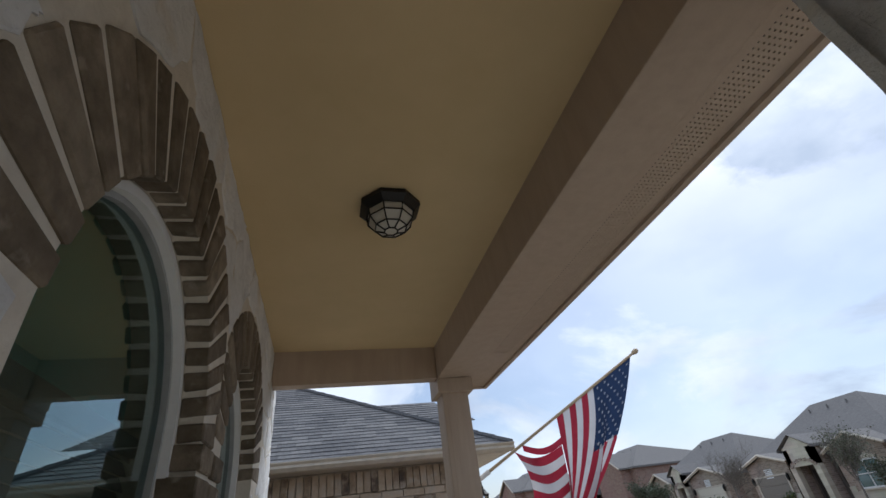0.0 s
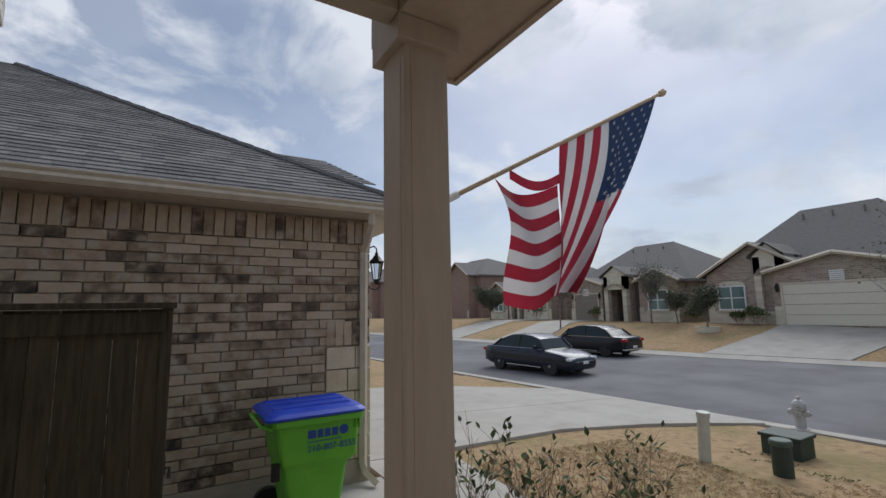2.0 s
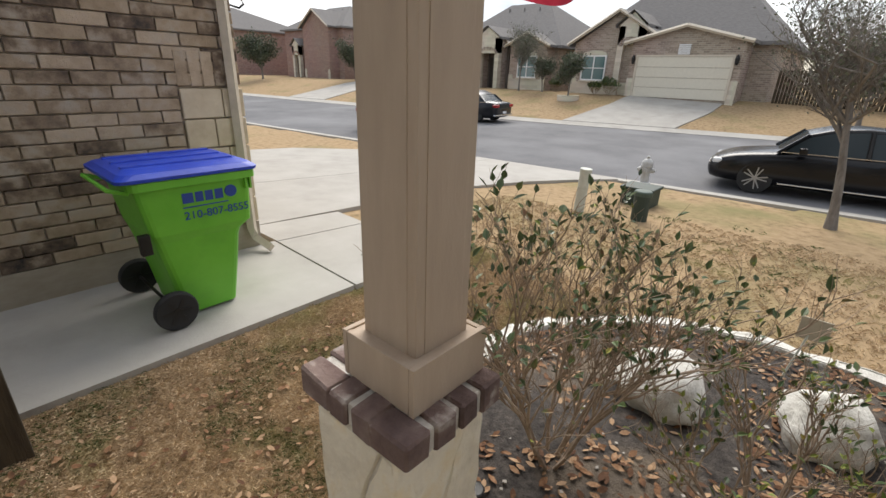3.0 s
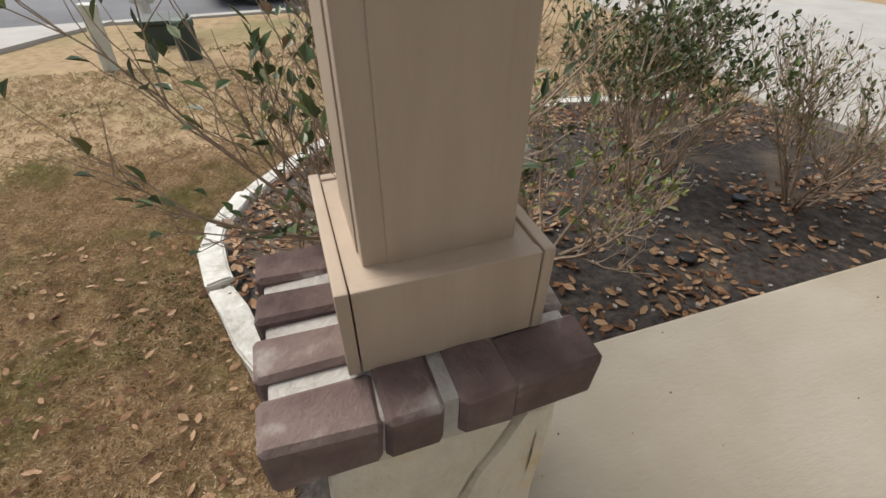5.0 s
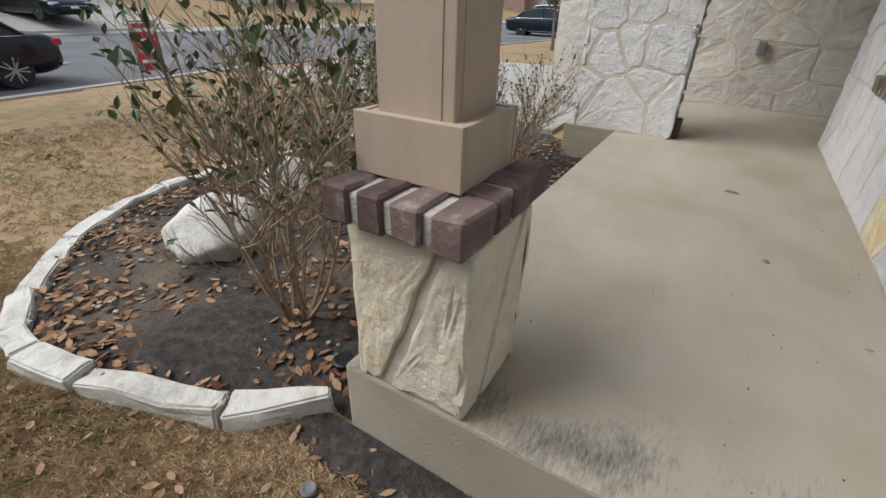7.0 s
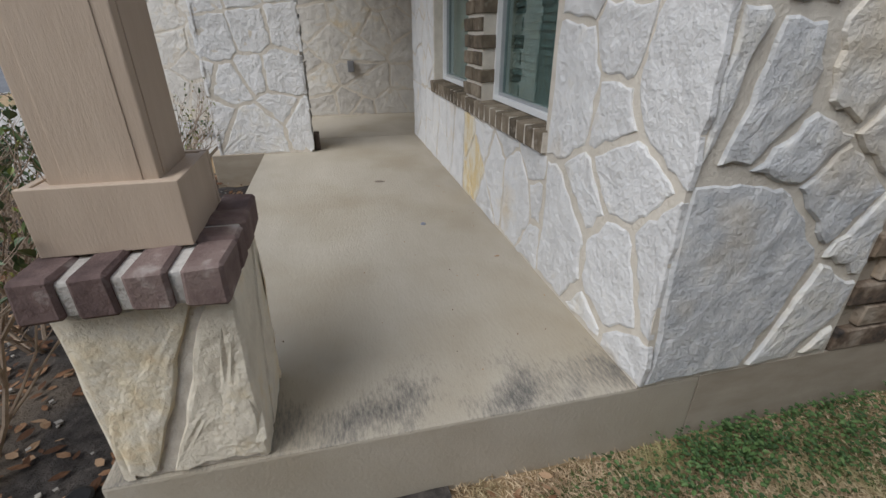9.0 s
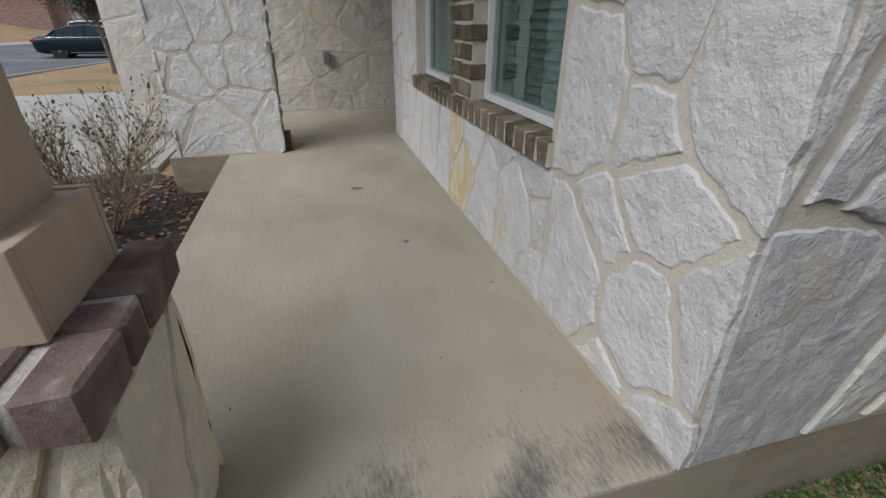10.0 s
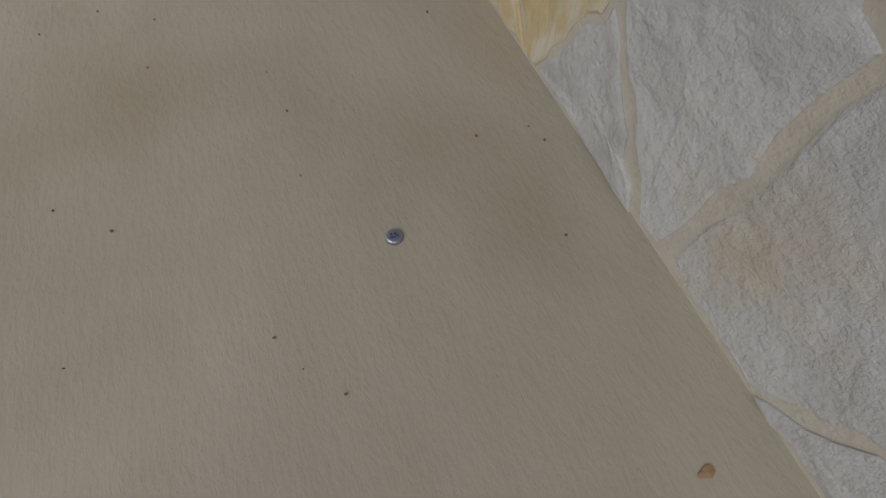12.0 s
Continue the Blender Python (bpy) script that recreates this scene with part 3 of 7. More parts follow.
def cells(rng, u0, u1, v0, v1, du, dv, skew=0.0):
    """Irregular cells that fill a rectangle, about du by dv each."""
    seeds = []
    rows = max(1, round((v1 - v0) / dv))
    for j in range(rows):
        cols = max(1, round((u1 - u0) / du))
        for i in range(cols + 1):
            u = u0 + (i + (0.5 if j % 2 else 0.0) + rng.uniform(-0.45, 0.45)) * (u1 - u0) / cols
            v = v0 + (j + 0.5 + rng.uniform(-0.48, 0.48)) * (v1 - v0) / rows
            if rng.random() > 0.22:
                seeds.append((u, v))
    k = du / dv
    out = []
    for a, (u, v) in enumerate(seeds):
        poly = [(u0, v0), (u1, v0), (u1, v1), (u0, v1)]
        for b, (s, t) in enumerate(seeds):
            if a == b or abs(s - u) > 3 * du or abs(t - v) > 3 * dv:
                continue
            # distances are taken with the stone's own proportions
            poly = clip_half(poly, (u + s) / 2, (v + t) / 2, (s - u), (t - v) * k * k)
            if len(poly) < 3:
                break
        if len(poly) >= 3:
            out.append(poly)
    return out


def set_cells(u0, u1, v0, v1, seeds):
    """Cells that fill a rectangle round stones of chosen place and reach (u, v, reach)."""
    out = []
    for a, (u, v, w) in enumerate(seeds):
        poly = [(u0, v0), (u1, v0), (u1, v1), (u0, v1)]
        for b, (s, t, q) in enumerate(seeds):
            if a != b and len(poly) >= 3:
                d2 = (s - u) ** 2 + (t - v) ** 2
                k = (d2 + w * w - q * q) / (2 * d2)
                poly = clip_half(poly, u + (s - u) * k, v + (t - v) * k, s - u, t - v)
        if len(poly) >= 3:
            out.append(poly)
    return out


def area_of(poly):
    return abs(sum(x * y2 - x2 * y for (x, y), (x2, y2) in zip(poly, poly[1:] + poly[:1]))) / 2


def shrink(poly, gap):
    cx, cy = sum(p[0] for p in poly) / len(poly), sum(p[1] for p in poly) / len(poly)
    s = sum(x * y2 - x2 * y for (x, y), (x2, y2) in zip(poly, poly[1:] + poly[:1]))
    out = poly
    for (x, y), (x2, y2) in zip(poly, poly[1:] + poly[:1]):
        ex, ey = x2 - x, y2 - y
        ln = math.hypot(ex, ey)
        if ln < 1e-6:
            continue
        n = (ey / ln, -ex / ln) if s > 0 else (-ey / ln, ex / ln)
        out = clip_half(out, x - n[0] * gap, y - n[1] * gap, n[0], n[1])
        if len(out) < 3:
            return []
    return out


def stone_bm(rng, poly, place, depth, rugged):
    """One stone: rough outline, eased edge and a split face. place maps (u, v, out) to the world."""
    pts = []
    for (x, y), (x2, y2) in zip(poly, poly[1:] + poly[:1]):
        ln = math.hypot(x2 - x, y2 - y)
        k = max(1, min(7, round(ln / 0.045)))
        for i in range(k):
            t = i / k
            j = 0.012 if i else 0.008
            pts.append((x + (x2 - x) * t + rng.uniform(-j, j), y + (y2 - y) * t + rng.uniform(-j, j)))
    cx, cy = sum(p[0] for p in pts) / len(pts), sum(p[1] for p in pts) / len(pts)
    tilt = (rng.uniform(-0.018, 0.018), rng.uniform(-0.018, 0.018))

    def out(x, y, base, amp):
        return base + tilt[0] * (x - cx) + tilt[1] * (y - cy) + amp * (noise.noise((x * 11, y * 11, cx * 7)) * 0.7 + noise.noise((x * 27, y * 27, cy * 5)) * 0.4)

    bm = bmesh.new()
    rings = []
    for f, base, amp in ((1.0, -0.02, 0.0), (1.0, depth * 0.2, rugged * 0.35), (0.95, depth * 0.9, rugged * 0.7), (0.80, depth * 1.05, rugged), (0.58, depth * 1.1, rugged * 1.1), (0.36, depth * 1.1, rugged * 1.1), (0.15, depth * 1.05, rugged * 1.1)):
        ring = []
        for x, y in pts:
            u, v = cx + (x - cx) * f, cy + (y - cy) * f
            if f == 0.95:
                L = math.hypot(x - cx, y - cy) or 1
                g = max(0.75, 1 - 0.009 / L)
                u, v = cx + (x - cx) * g, cy + (y - cy) * g
            ring.append(bm.verts.new(place(u, v, out(u, v, base, amp) if base > 0 else base)))
        rings.append(ring)
    k = len(pts)
    for a, b in zip(rings, rings[1:]):
        for i in range(k):
            bm.faces.new((a[i], a[(i + 1) % k], b[(i + 1) % k], b[i]))
    bm.faces.new(rings[-1])
    return bm


def stones(parent, rng, polys, place, mats, gap=0.011, depth=0.0045, rugged=0.0085, push=None):
    made = []
    for p in polys:
        p = shrink(p, gap * rng.uniform(0.4, 1.9))
        if len(p) < 3 or area_of(p) < 0.0022:
            continue
        if push:
            mx_, my_ = sum(a[0] for a in p) / len(p), sum(a[1] for a in p) / len(p)
            if math.hypot(*[a - b for a, b in zip(push(mx_, my_), (mx_, my_))]) > 0.02:
                continue
            q = []
            for (x, y), (x2, y2) in zip(p, p[1:] + p[:1]):
                for i in range(4):
                    q.append(push(x + (x2 - x) * i / 4, y + (y2 - y) * i / 4))
            p = [a for i, a in enumerate(q) if math.hypot(a[0] - q[i - 1][0], a[1] - q[i - 1][1]) > 0.004]
            if len(p) < 3 or area_of(p) < 0.003:
                continue
        cx, cy = sum(a[0] for a in p) / len(p), sum(a[1] for a in p) / len(p)
        mat = mats(cx, cy) if callable(mats) else mats
        ob = part("stone", stone_bm(rng, p, place, depth, rugged), mat, parent)
        made.append((ob, cx, cy))
    return made


def piece(name, me, m, parent):
    ob = new(name, me)
    ob.parent = parent
    ob.matrix_parent_inverse = parent.matrix_basis.inverted()
    ob.matrix_basis = m
    return ob


def brick_variants(name, size, mat, count, rng, bevel=0.006, jit=0.004):
    """Meshes of one brick about its middle, each with its own slightly uneven corners."""
    out = []
    for i in range(count):
        bm = bmesh.new()
        box(bm, [-s / 2 for s in size], [s / 2 for s in size])
        for v in bm.verts:
            v.co += Vector([rng.uniform(-jit, jit) for _ in range(3)])
        bmesh.ops.bevel(bm, geom=bm.edges[:], offset=bevel, segments=1, affect="EDGES")
        out.append(mesh_of(name, bm, mat))
    return out


rng = random.Random(5)
RING_OUT = 0.30
ARCH_MID = (WIN[0][1] + WIN[1][0]) / 2
ARCHES = [((a + b) / 2, (b - a) / 2, zs) for (a, b), zs in zip(WIN, SPRINGS)]


def push_arch(u, v):
    for c_, r_, zs in ARCHES:
        R = r_ + RING_OUT + 0.012
        du, dv = u - c_, v - zs
        if dv >= 0 and math.hypot(du, dv) < R:
            d = math.hypot(du, dv) or 1e-6
            u, v = c_ + du / d * R, zs + dv / d * R
    return u, v


def on_porch(u, v, d):
    return (d, u, v)


def porch_mat(u, v):
    if -2.40 < u < -2.08 and v < 0.5:
        return M_STONE_Y
    return M_STONE


# below the sill: tall narrow stones; beside the windows: large blocks; above: what the arches leave
SILL_STONES = ((-2.38, 0.47, 0.12), (-2.35, 0.12, 0.10), (-2.15, 0.27, 0.18), (-1.94, 0.52, 0.11), (-1.93, 0.14, 0.12), (-1.69, 0.36, 0.20), (-1.50, 0.63, 0.05), (-1.34, 0.34, 0.22), (-1.10, 0.62, 0.10), (-1.04, 0.43, 0.06), (-1.02, 0.10, 0.07))
CORNER_STONES = ((-0.75, 0.31, 0.26), (-0.53, 0.57, 0.12), (-0.29, 0.35, 0.21), (-0.33, 0.73, 0.14), (-0.045, 0.45, 0.17), (-0.10, 0.05, 0.07), (-0.44, 0.05, 0.05), (-0.79, 1.02, 0.21),
                 (-0.44, 1.20, 0.13), (-0.445, 0.965, 0.13), (-0.12, 1.12, 0.21), (-0.75, 1.47, 0.12), (-0.43, 1.46, 0.11), (-0.12, 1.52, 0.12))
stones(wall_porch, rng, cells(rng, W_END + 0.0, -2.48, 0.0, 0.675, 0.25, 0.36), on_porch, porch_mat)
stones(wall_porch, rng, set_cells(-2.48, -0.95, 0.0, 0.675, SILL_STONES), on_porch, porch_mat, gap=0.013)
stones(wall_porch, rng, set_cells(-0.955, 0.022, 0.0, 1.62, CORNER_STONES), on_porch, porch_mat, gap=0.018, depth=0.006)
stones(wall_porch, rng, cells(rng, -0.975, 0.022, 1.62, SPRING, 0.30, 0.29), on_porch, porch_mat, gap=0.018, depth=0.006)
stones(wall_porch, rng, cells(rng, W_END, -3.63, 0.675, SPRING, 0.34, 0.36), on_porch, porch_mat)
stones(wall_porch, rng, cells(rng, W_END, 0.02, SPRING, CEIL - 0.0, 0.33, 0.28), on_porch, porch_mat, push=push_arch)


def on_side(u, v, d):
    return (u, d - 0.002, v)


SIDE_STONES = ((-0.27, 0.42, 0.37), (-0.68, 0.25, 0.18), (-0.62, 0.72, 0.15), (-0.83, 0.55, 0.10), (-0.86, 0.08, 0.06), (-0.03, 1.15, 0.13), (-0.25, 1.10, 0.16), (-0.41, 0.93, 0.08), (-0.53, 1.16, 0.17), (-0.78, 0.95, 0.13),
               (-0.27, 1.46, 0.12), (-0.05, 1.50, 0.10), (-0.55, 1.50, 0.14), (-0.80, 1.40, 0.14))
stones(wall_side, rng, set_cells(-0.90, 0.0, 0.0, 1.62, SIDE_STONES), on_side, M_STONE_S, gap=0.017, depth=0.014, rugged=0.008)
stones(wall_side, rng, cells(rng, -0.90, 0.0, 1.62, 3.6, 0.30, 0.36), on_side, M_STONE_S, gap=0.018, depth=0.012, rugged=0.008)


def on_entry(u, v, d):
    return (u, -6.53 + d, v)


def on_pier_face(u, v, d):
    return (u, -4.14 + d, v)


stones(wall_entry, rng, cells(rng, -1.6, 3.4, 0.0, 3.3, 0.42, 0.36), on_entry, M_STONE_F, gap=0.013)
ENTRY_STONES = ((1.86, 0.24, 0.26), (2.04, 0.75, 0.17), (1.80, 0.86, 0.15), (1.53, 0.87, 0.19), (1.62, 0.48, 0.10), (1.36, 0.30, 0.14), (2.24, 0.82, 0.10), (2.20, 0.42, 0.12), (2.10, 1.16, 0.16), (1.76, 1.22, 0.17), (1.42, 1.26, 0.16),
                (2.15, 1.62, 0.18), (1.80, 1.66, 0.17), (1.45, 1.72, 0.16), (2.10, 2.12, 0.20), (1.70, 2.16, 0.20), (1.40, 2.20, 0.15))
stones(pier_entry, rng, set_cells(1.27, 2.30, 0.0, 2.4, ENTRY_STONES), on_pier_face, M_STONE, gap=0.012)
stones(pier_entry, rng, cells(rng, 1.27, 2.30, 2.4, BEAM, 0.27, 0.28), lambda u, v, d: (u, -4.05 + d, v), M_STONE, gap=0.012)
stones(pier_entry, rng, cells(rng, -4.60, -4.03, 2.4, BEAM, 0.24, 0.30), lambda u, v, d: (1.31 - d, u, v), M_STONE, gap=0.012)
stones(pier_entry, rng, cells(rng, -4.60, -4.12, 0.0, 2.4, 0.24, 0.30), lambda u, v, d: (1.31 - d, u, v), M_STONE, gap=0.012)
stones(pier_entry, rng, cells(rng, -4.60, -4.12, 0.0, BEAM, 0.24, 0.30), lambda u, v, d: (2.27 + d, u, v), M_STONE, gap=0.012)
stones(pier_entry, rng, cells(rng, 1.27, 2.30, 0.0, BEAM, 0.27, 0.28), lambda u, v, d: (u, -4.60 - d, v), M_STONE, gap=0.012)
stones(wall_return, rng, cells(rng, -1.6, 0.0, 0.0, 3.5, 0.33, 0.33), lambda u, v, d: (u, W_END - d, v), M_STONE_F, gap=0.012)

M_PIER = material("cream_pier_limestone", [(0.25, (0.72, 0.65, 0.52)), (0.45, (0.84, 0.77, 0.63)), (0.58, (0.82, 0.71, 0.51)), (0.74, (0.72, 0.53, 0.29))], scale=6, rough=0.92, bump=1.0, bump_scale=22, relief=0.018, rand=0.3, spec=0.2)
# corner pier: two or three tall stones a face
PIER_SEEDS = ((0.115, 0.36, 0.25), (0.335, 0.28, 0.24))
for a_, b_, flip, fn in ((1.335, 1.765, True, lambda u, v, d: (u, -0.010 + d, v)), (1.335, 1.765, False, lambda u, v, d: (u, -0.394 - d, v)),
                         (-0.405, 0.008, True, lambda u, v, d: (1.350 - d, u, v)), (-0.405, 0.008, False, lambda u, v, d: (1.747 + d, u, v))):
    seeds_ = [((b_ - u * 0.98) if flip else (a_ + u * 0.98), v, w) for u, v, w in PIER_SEEDS]
    stones(pier, rng, set_cells(a_, b_, 0.0, 0.632, seeds_), fn, M_PIER, gap=0.012, depth=0.014, rugged=0.010)

# brick cap laid as headers round the pier, with wide pale joints
CAP_X = ((1.368, 0.100), (1.492, 0.090), (1.606, 0.088), (1.723, 0.094))
for y_, sgn in ((-0.006, 1), (-0.382, -1)):
    for x_, w_ in CAP_X:
        me = brick_variants("brick", (w_, 0.168, 0.108), M_BRICK_CAP, 1, rng, bevel=0.009, jit=0.006)[0]
        piece("brick", me, Matrix.Translation((x_, y_, 0.690)) @ pose(0, 0, 0, sgn * rng.uniform(0, 2), rng.uniform(-1.5, 1.5), rng.uniform(-2, 2)), pier)
for x_ in (1.393, 1.699):
    for y_, w_ in ((-0.143, 0.092), (-0.260, 0.094)):
        me = brick_variants("brick", (0.158, w_, 0.108), M_BRICK_CAP, 1, rng, bevel=0.009, jit=0.006)[0]
        piece("brick", me, Matrix.Translation((x_, y_, 0.690)) @ pose(0, 0, 0, rng.uniform(-1.5, 1.5), rng.uniform(-2, 2), rng.uniform(-2, 2)), pier)

# ---- arched windows ----
sill_bricks = brick_variants("brick", (0.15, 0.090, 0.108), M_BRICK, 4, rng)
n_sill = 23
for i in range(n_sill):
    y = -3.66 + 0.056 + i * (3.66 - 0.965 - 0.112) / (n_sill - 1)
    piece("brick", rng.choice(sill_bricks), Matrix.Translation((-0.045, y, 0.735)) @ pose(0, 0, 0, rng.uniform(-1, 1), 5, rng.uniform(-1.5, 1.5)), wall_porch)
structure("trim_sill_mortar", boxes(((-0.14, -3.655, 0.68), (0.024, -0.97, 0.781))), M_MORTAR_W, "pale mortar bed under the brick sill", "sill")
# brick pilaster between the windows
pil = brick_variants("brick", (0.13, 0.196, 0.086), M_BRICK, 4, rng)
z, j = 0.845, 0
while z < SPRING:
    for s in (-1, 1):
        piece("brick", rng.choice(pil), Matrix.Translation((-0.05, -2.26 + s * 0.107 + (0.012 if j % 2 else -0.012), z)) @ pose(0, 0, 0, 0, rng.uniform(-1.5, 1.5), rng.uniform(-2, 2)), wall_porch)
    z, j = z + 0.108, j + 1
# jamb returns by the outer edges are stone; the arch rings are wedge bricks
for c_, r_, zs in ARCHES:
    n_ring = round(math.pi * (r_ + 0.05) / 0.098)
    for i in range(n_ring):
        a0, a1 = math.pi * (i + 0.13 + rng.uniform(-0.03, 0.03)) / n_ring, math.pi * (i + 0.87 + rng.uniform(-0.03, 0.03)) / n_ring
        bm = bmesh.new()
        vs = []
        for x in (-0.082, 0.006 + rng.uniform(-0.003, 0.005)):
            for a, r in ((a0, r_ - 0.007), (a1, r_ - 0.007), (a1, r_ + RING_OUT), (a0, r_ + RING_OUT)):
                yy = c_ + r * math.cos(a) + rng.uniform(-0.004, 0.004)
                yy = min(yy, ARCH_MID - 0.008) if c_ < ARCH_MID else max(yy, ARCH_MID + 0.008)
                vs.append(bm.verts.new((x + rng.uniform(-0.003, 0.003), yy, zs + r * math.sin(a) + rng.uniform(-0.004, 0.004))))
        for q in ((3, 2, 1, 0), (4, 5, 6, 7), (0, 1, 5, 4), (1, 2, 6, 5), (2, 3, 7, 6), (3, 0, 4, 7)):
            bm.faces.new([vs[k] for k in q])
        bmesh.ops.bevel(bm, geom=bm.edges[:], offset=0.006, segments=1, affect="EDGES")
        part("brick", bm, M_BRICK, wall_porch)


def ring_band(bm, a, b, w, x0, x1, z0, zs):
    """A flat frame round an arched opening, w wide, from x0 to x1."""
    outer = arch_outline(a, b, zs, z0)
    cy, r = (a + b) / 2, (b - a) / 2
    inner = [(a + w, z0 + w), (b - w, z0 + w)] + [(cy + (r - w) * math.cos(t), zs + (r - w) * math.sin(t)) for t in [math.pi * i / 24 for i in range(25)]]
    k = len(outer)
    vo = [[bm.verts.new((x, *p)) for p in outer] for x in (x0, x1)]
    vi = [[bm.verts.new((x, *p)) for p in inner] for x in (x0, x1)]
    for i in range(k):
        j = (i + 1) % k
        bm.faces.new((vo[1][i], vo[1][j], vi[1][j], vi[1][i]))
        bm.faces.new((vo[0][j], vo[0][i], vi[0][i], vi[0][j]))
        bm.faces.new((vi[1][i], vi[1][j], vi[0][j], vi[0][i]))
        bm.faces.new((vo[0][i], vo[0][j], vo[1][j], vo[1][i]))


M_SCREEN = plain("grey_window_track", (0.33, 0.34, 0.34), rough=0.5)
# colour of a panel added behind the arch glass to give its dark teal tone
M_ARCH_TEAL = material("dark_teal_panel", [(0.3, (0.16, 0.38, 0.34)), (0.7, (0.21, 0.45, 0.41))], scale=3, rough=0.7, bump=0.05)
M_BLIND = material("green_grey_blind", [(0.3, (0.13, 0.17, 0.172)), (0.7, (0.17, 0.21, 0.21))], scale=3, rough=0.6, bump=0.05)
for k, ((a, b), zs) in enumerate(zip(WIN, SPRINGS)):
    w = thing("window_%d" % (k + 1), "arched window with white vinyl frame and closed blinds", "window", (-0.1, (a + b) / 2, SILL), kind="structure")
    bm = bmesh.new()
    ring_band(bm, a + 0.004, b - 0.004, 0.032, -0.135, -0.085, SILL, zs)
    part("window_frame", bm, M_WHITE, w)
    bm = bmesh.new()
    ring_band(bm, a + 0.037, b - 0.037, 0.018, -0.16, -0.115, SILL + 0.032, zs)
    part("sash", bm, M_SCREEN, w)
    bm = bmesh.new()
    o = arch_outline(a + 0.053, b - 0.053, zs, SILL + 0.048)
    f0, f1 = [bm.verts.new((-0.142, *p)) for p in o], [bm.verts.new((-0.137, *p)) for p in o]
    bm.faces.new(f0)
    bm.faces.new(f1[::-1])
    for i in range(len(o)):
        j = (i + 1) % len(o)
        bm.faces.new((f0[i], f0[j], f1[j], f1[i]))
    g = part("pane", bm, M_GLASS, w)
    g.visible_shadow = False
    bm = bmesh.new()
    o = arch_outline(a + 0.03, b - 0.03, zs, zs - 0.02)
    f0, f1 = [bm.verts.new((-0.262, *p)) for p in o], [bm.verts.new((-0.256, *p)) for p in o]
    bm.faces.new(f0)
    bm.faces.new(f1[::-1])
    for i in range(len(o)):
        j = (i + 1) % len(o)
        bm.faces.new((f0[i], f0[j], f1[j], f1[i]))
    part("arch_panel", bm, M_ARCH_TEAL, w, "dark teal panel added behind the arch glass")
    blinds = thing("window_blind", "closed green-grey slatted blind behind arched glass", "blind", (-0.22, (a + b) / 2, SILL), group="window blinds")
    slat = bmesh.new()
    box(slat, (-0.026, a + 0.03, -0.0012), (0.026, b - 0.03, 0.0012))
    sme = mesh_of("slat", slat, M_BLIND)
    z = SILL + 0.06
    while z < SPRING - 0.02:
        piece("slat", sme, pose(-0.22, 0, z, 0, 66, 0), blinds)
        z += 0.045
    bm = bmesh.new()
    box(bm, (-0.25, a + 0.03, SPRING - 0.03), (-0.195, b - 0.03, SPRING + 0.03), 0.004)
    part("head_rail", bm, M_BLIND, blinds)

# ---- own brick side wall ----
side_b = brick_variants("brick", (0.315, 0.10, 0.096), M_BRICK_N, 4, rng)
for j in range(14):
    for i in range(9):
        x = -1.08 - i * 0.335 - (0.10 if j % 2 else 0.0)
        piece("brick", rng.choice(side_b), Matrix.Translation((x, -0.045, 0.056 + j * 0.111)), wall_side_brick)

# ---- neighbour's brick house ----
NY, NX1 = 3.50, 2.83
house = thing("neighbour_house", "grey-brown brick house with grey shingle hip roof and cream gutter", "house", (0, NY + 3, -0.15))
bm = bmesh.new()
box(bm, (-7.0, NY + 0.022, 0.13), (NX1 - 0.02, NY + 0.3, 3.20))
box(bm, (NX1 - 0.3, NY + 0.3, 0.13), (NX1 - 0.02, NY + 9.0, 3.20))
wall_n = part("wall", bm, M_MORTAR_N, house)
bm = bmesh.new()
box(bm, (-7.0, NY - 0.01, -0.4), (NX1 + 0.01, NY + 0.3, 0.13), 0.008)
box(bm, (NX1 - 0.3, NY + 0.3, -0.4), (NX1 + 0.01, NY + 9.0, 0.13))
part("foundation", bm, M_FOUND, house)
nb = brick_variants("brick", (0.322, 0.09, 0.099), M_BRICK_N, 5, rng, bevel=0.005)
nbh = brick_variants("brick", (0.155, 0.09, 0.099), M_BRICK_N, 3, rng, bevel=0.005)
nbs = brick_variants("brick", (0.099, 0.09, 0.30), M_BRICK_N, 4, rng, bevel=0.005)
rest = bmesh.new()
for j in range(25):
    z = 0.13 + 0.056 + j * 0.108
    x = NX1 - (0.0 if j % 2 else 0.167)
    if j < 13:
        x = 2.245 - (0.0 if j % 2 else 0.167)
    if j % 2 == 0 and z < 3:
        xs = x + 0.0835
        piece("brick", rng.choice(nbh), Matrix.Translation((xs, NY + 0.03, z)), wall_n)
    while x > -7:
        xc = x - 0.167
        off = rng.uniform(-0.004, 0.004)
        if xc > -0.72:
            piece("brick", rng.choice(nb), Matrix.Translation((xc, NY + 0.03 + off, z)), wall_n)
        else:
            box(rest, (xc - 0.161, NY - 0.015 + off, z - 0.049), (xc + 0.161, NY + 0.075, z + 0.049))
        x -= 0.335
for i in range(70):
    x = NX1 - 0.056 - i * 0.111
    if x > -0.72:
        piece("brick", rng.choice(nbs), Matrix.Translation((x, NY + 0.022, 2.99)), wall_n)
    else:
        box(rest, (x - 0.05, NY - 0.022, 2.84), (x + 0.05, NY + 0.07, 3.14))
part("brick_field", rest, M_BRICK_NI, wall_n, kind="stuff")
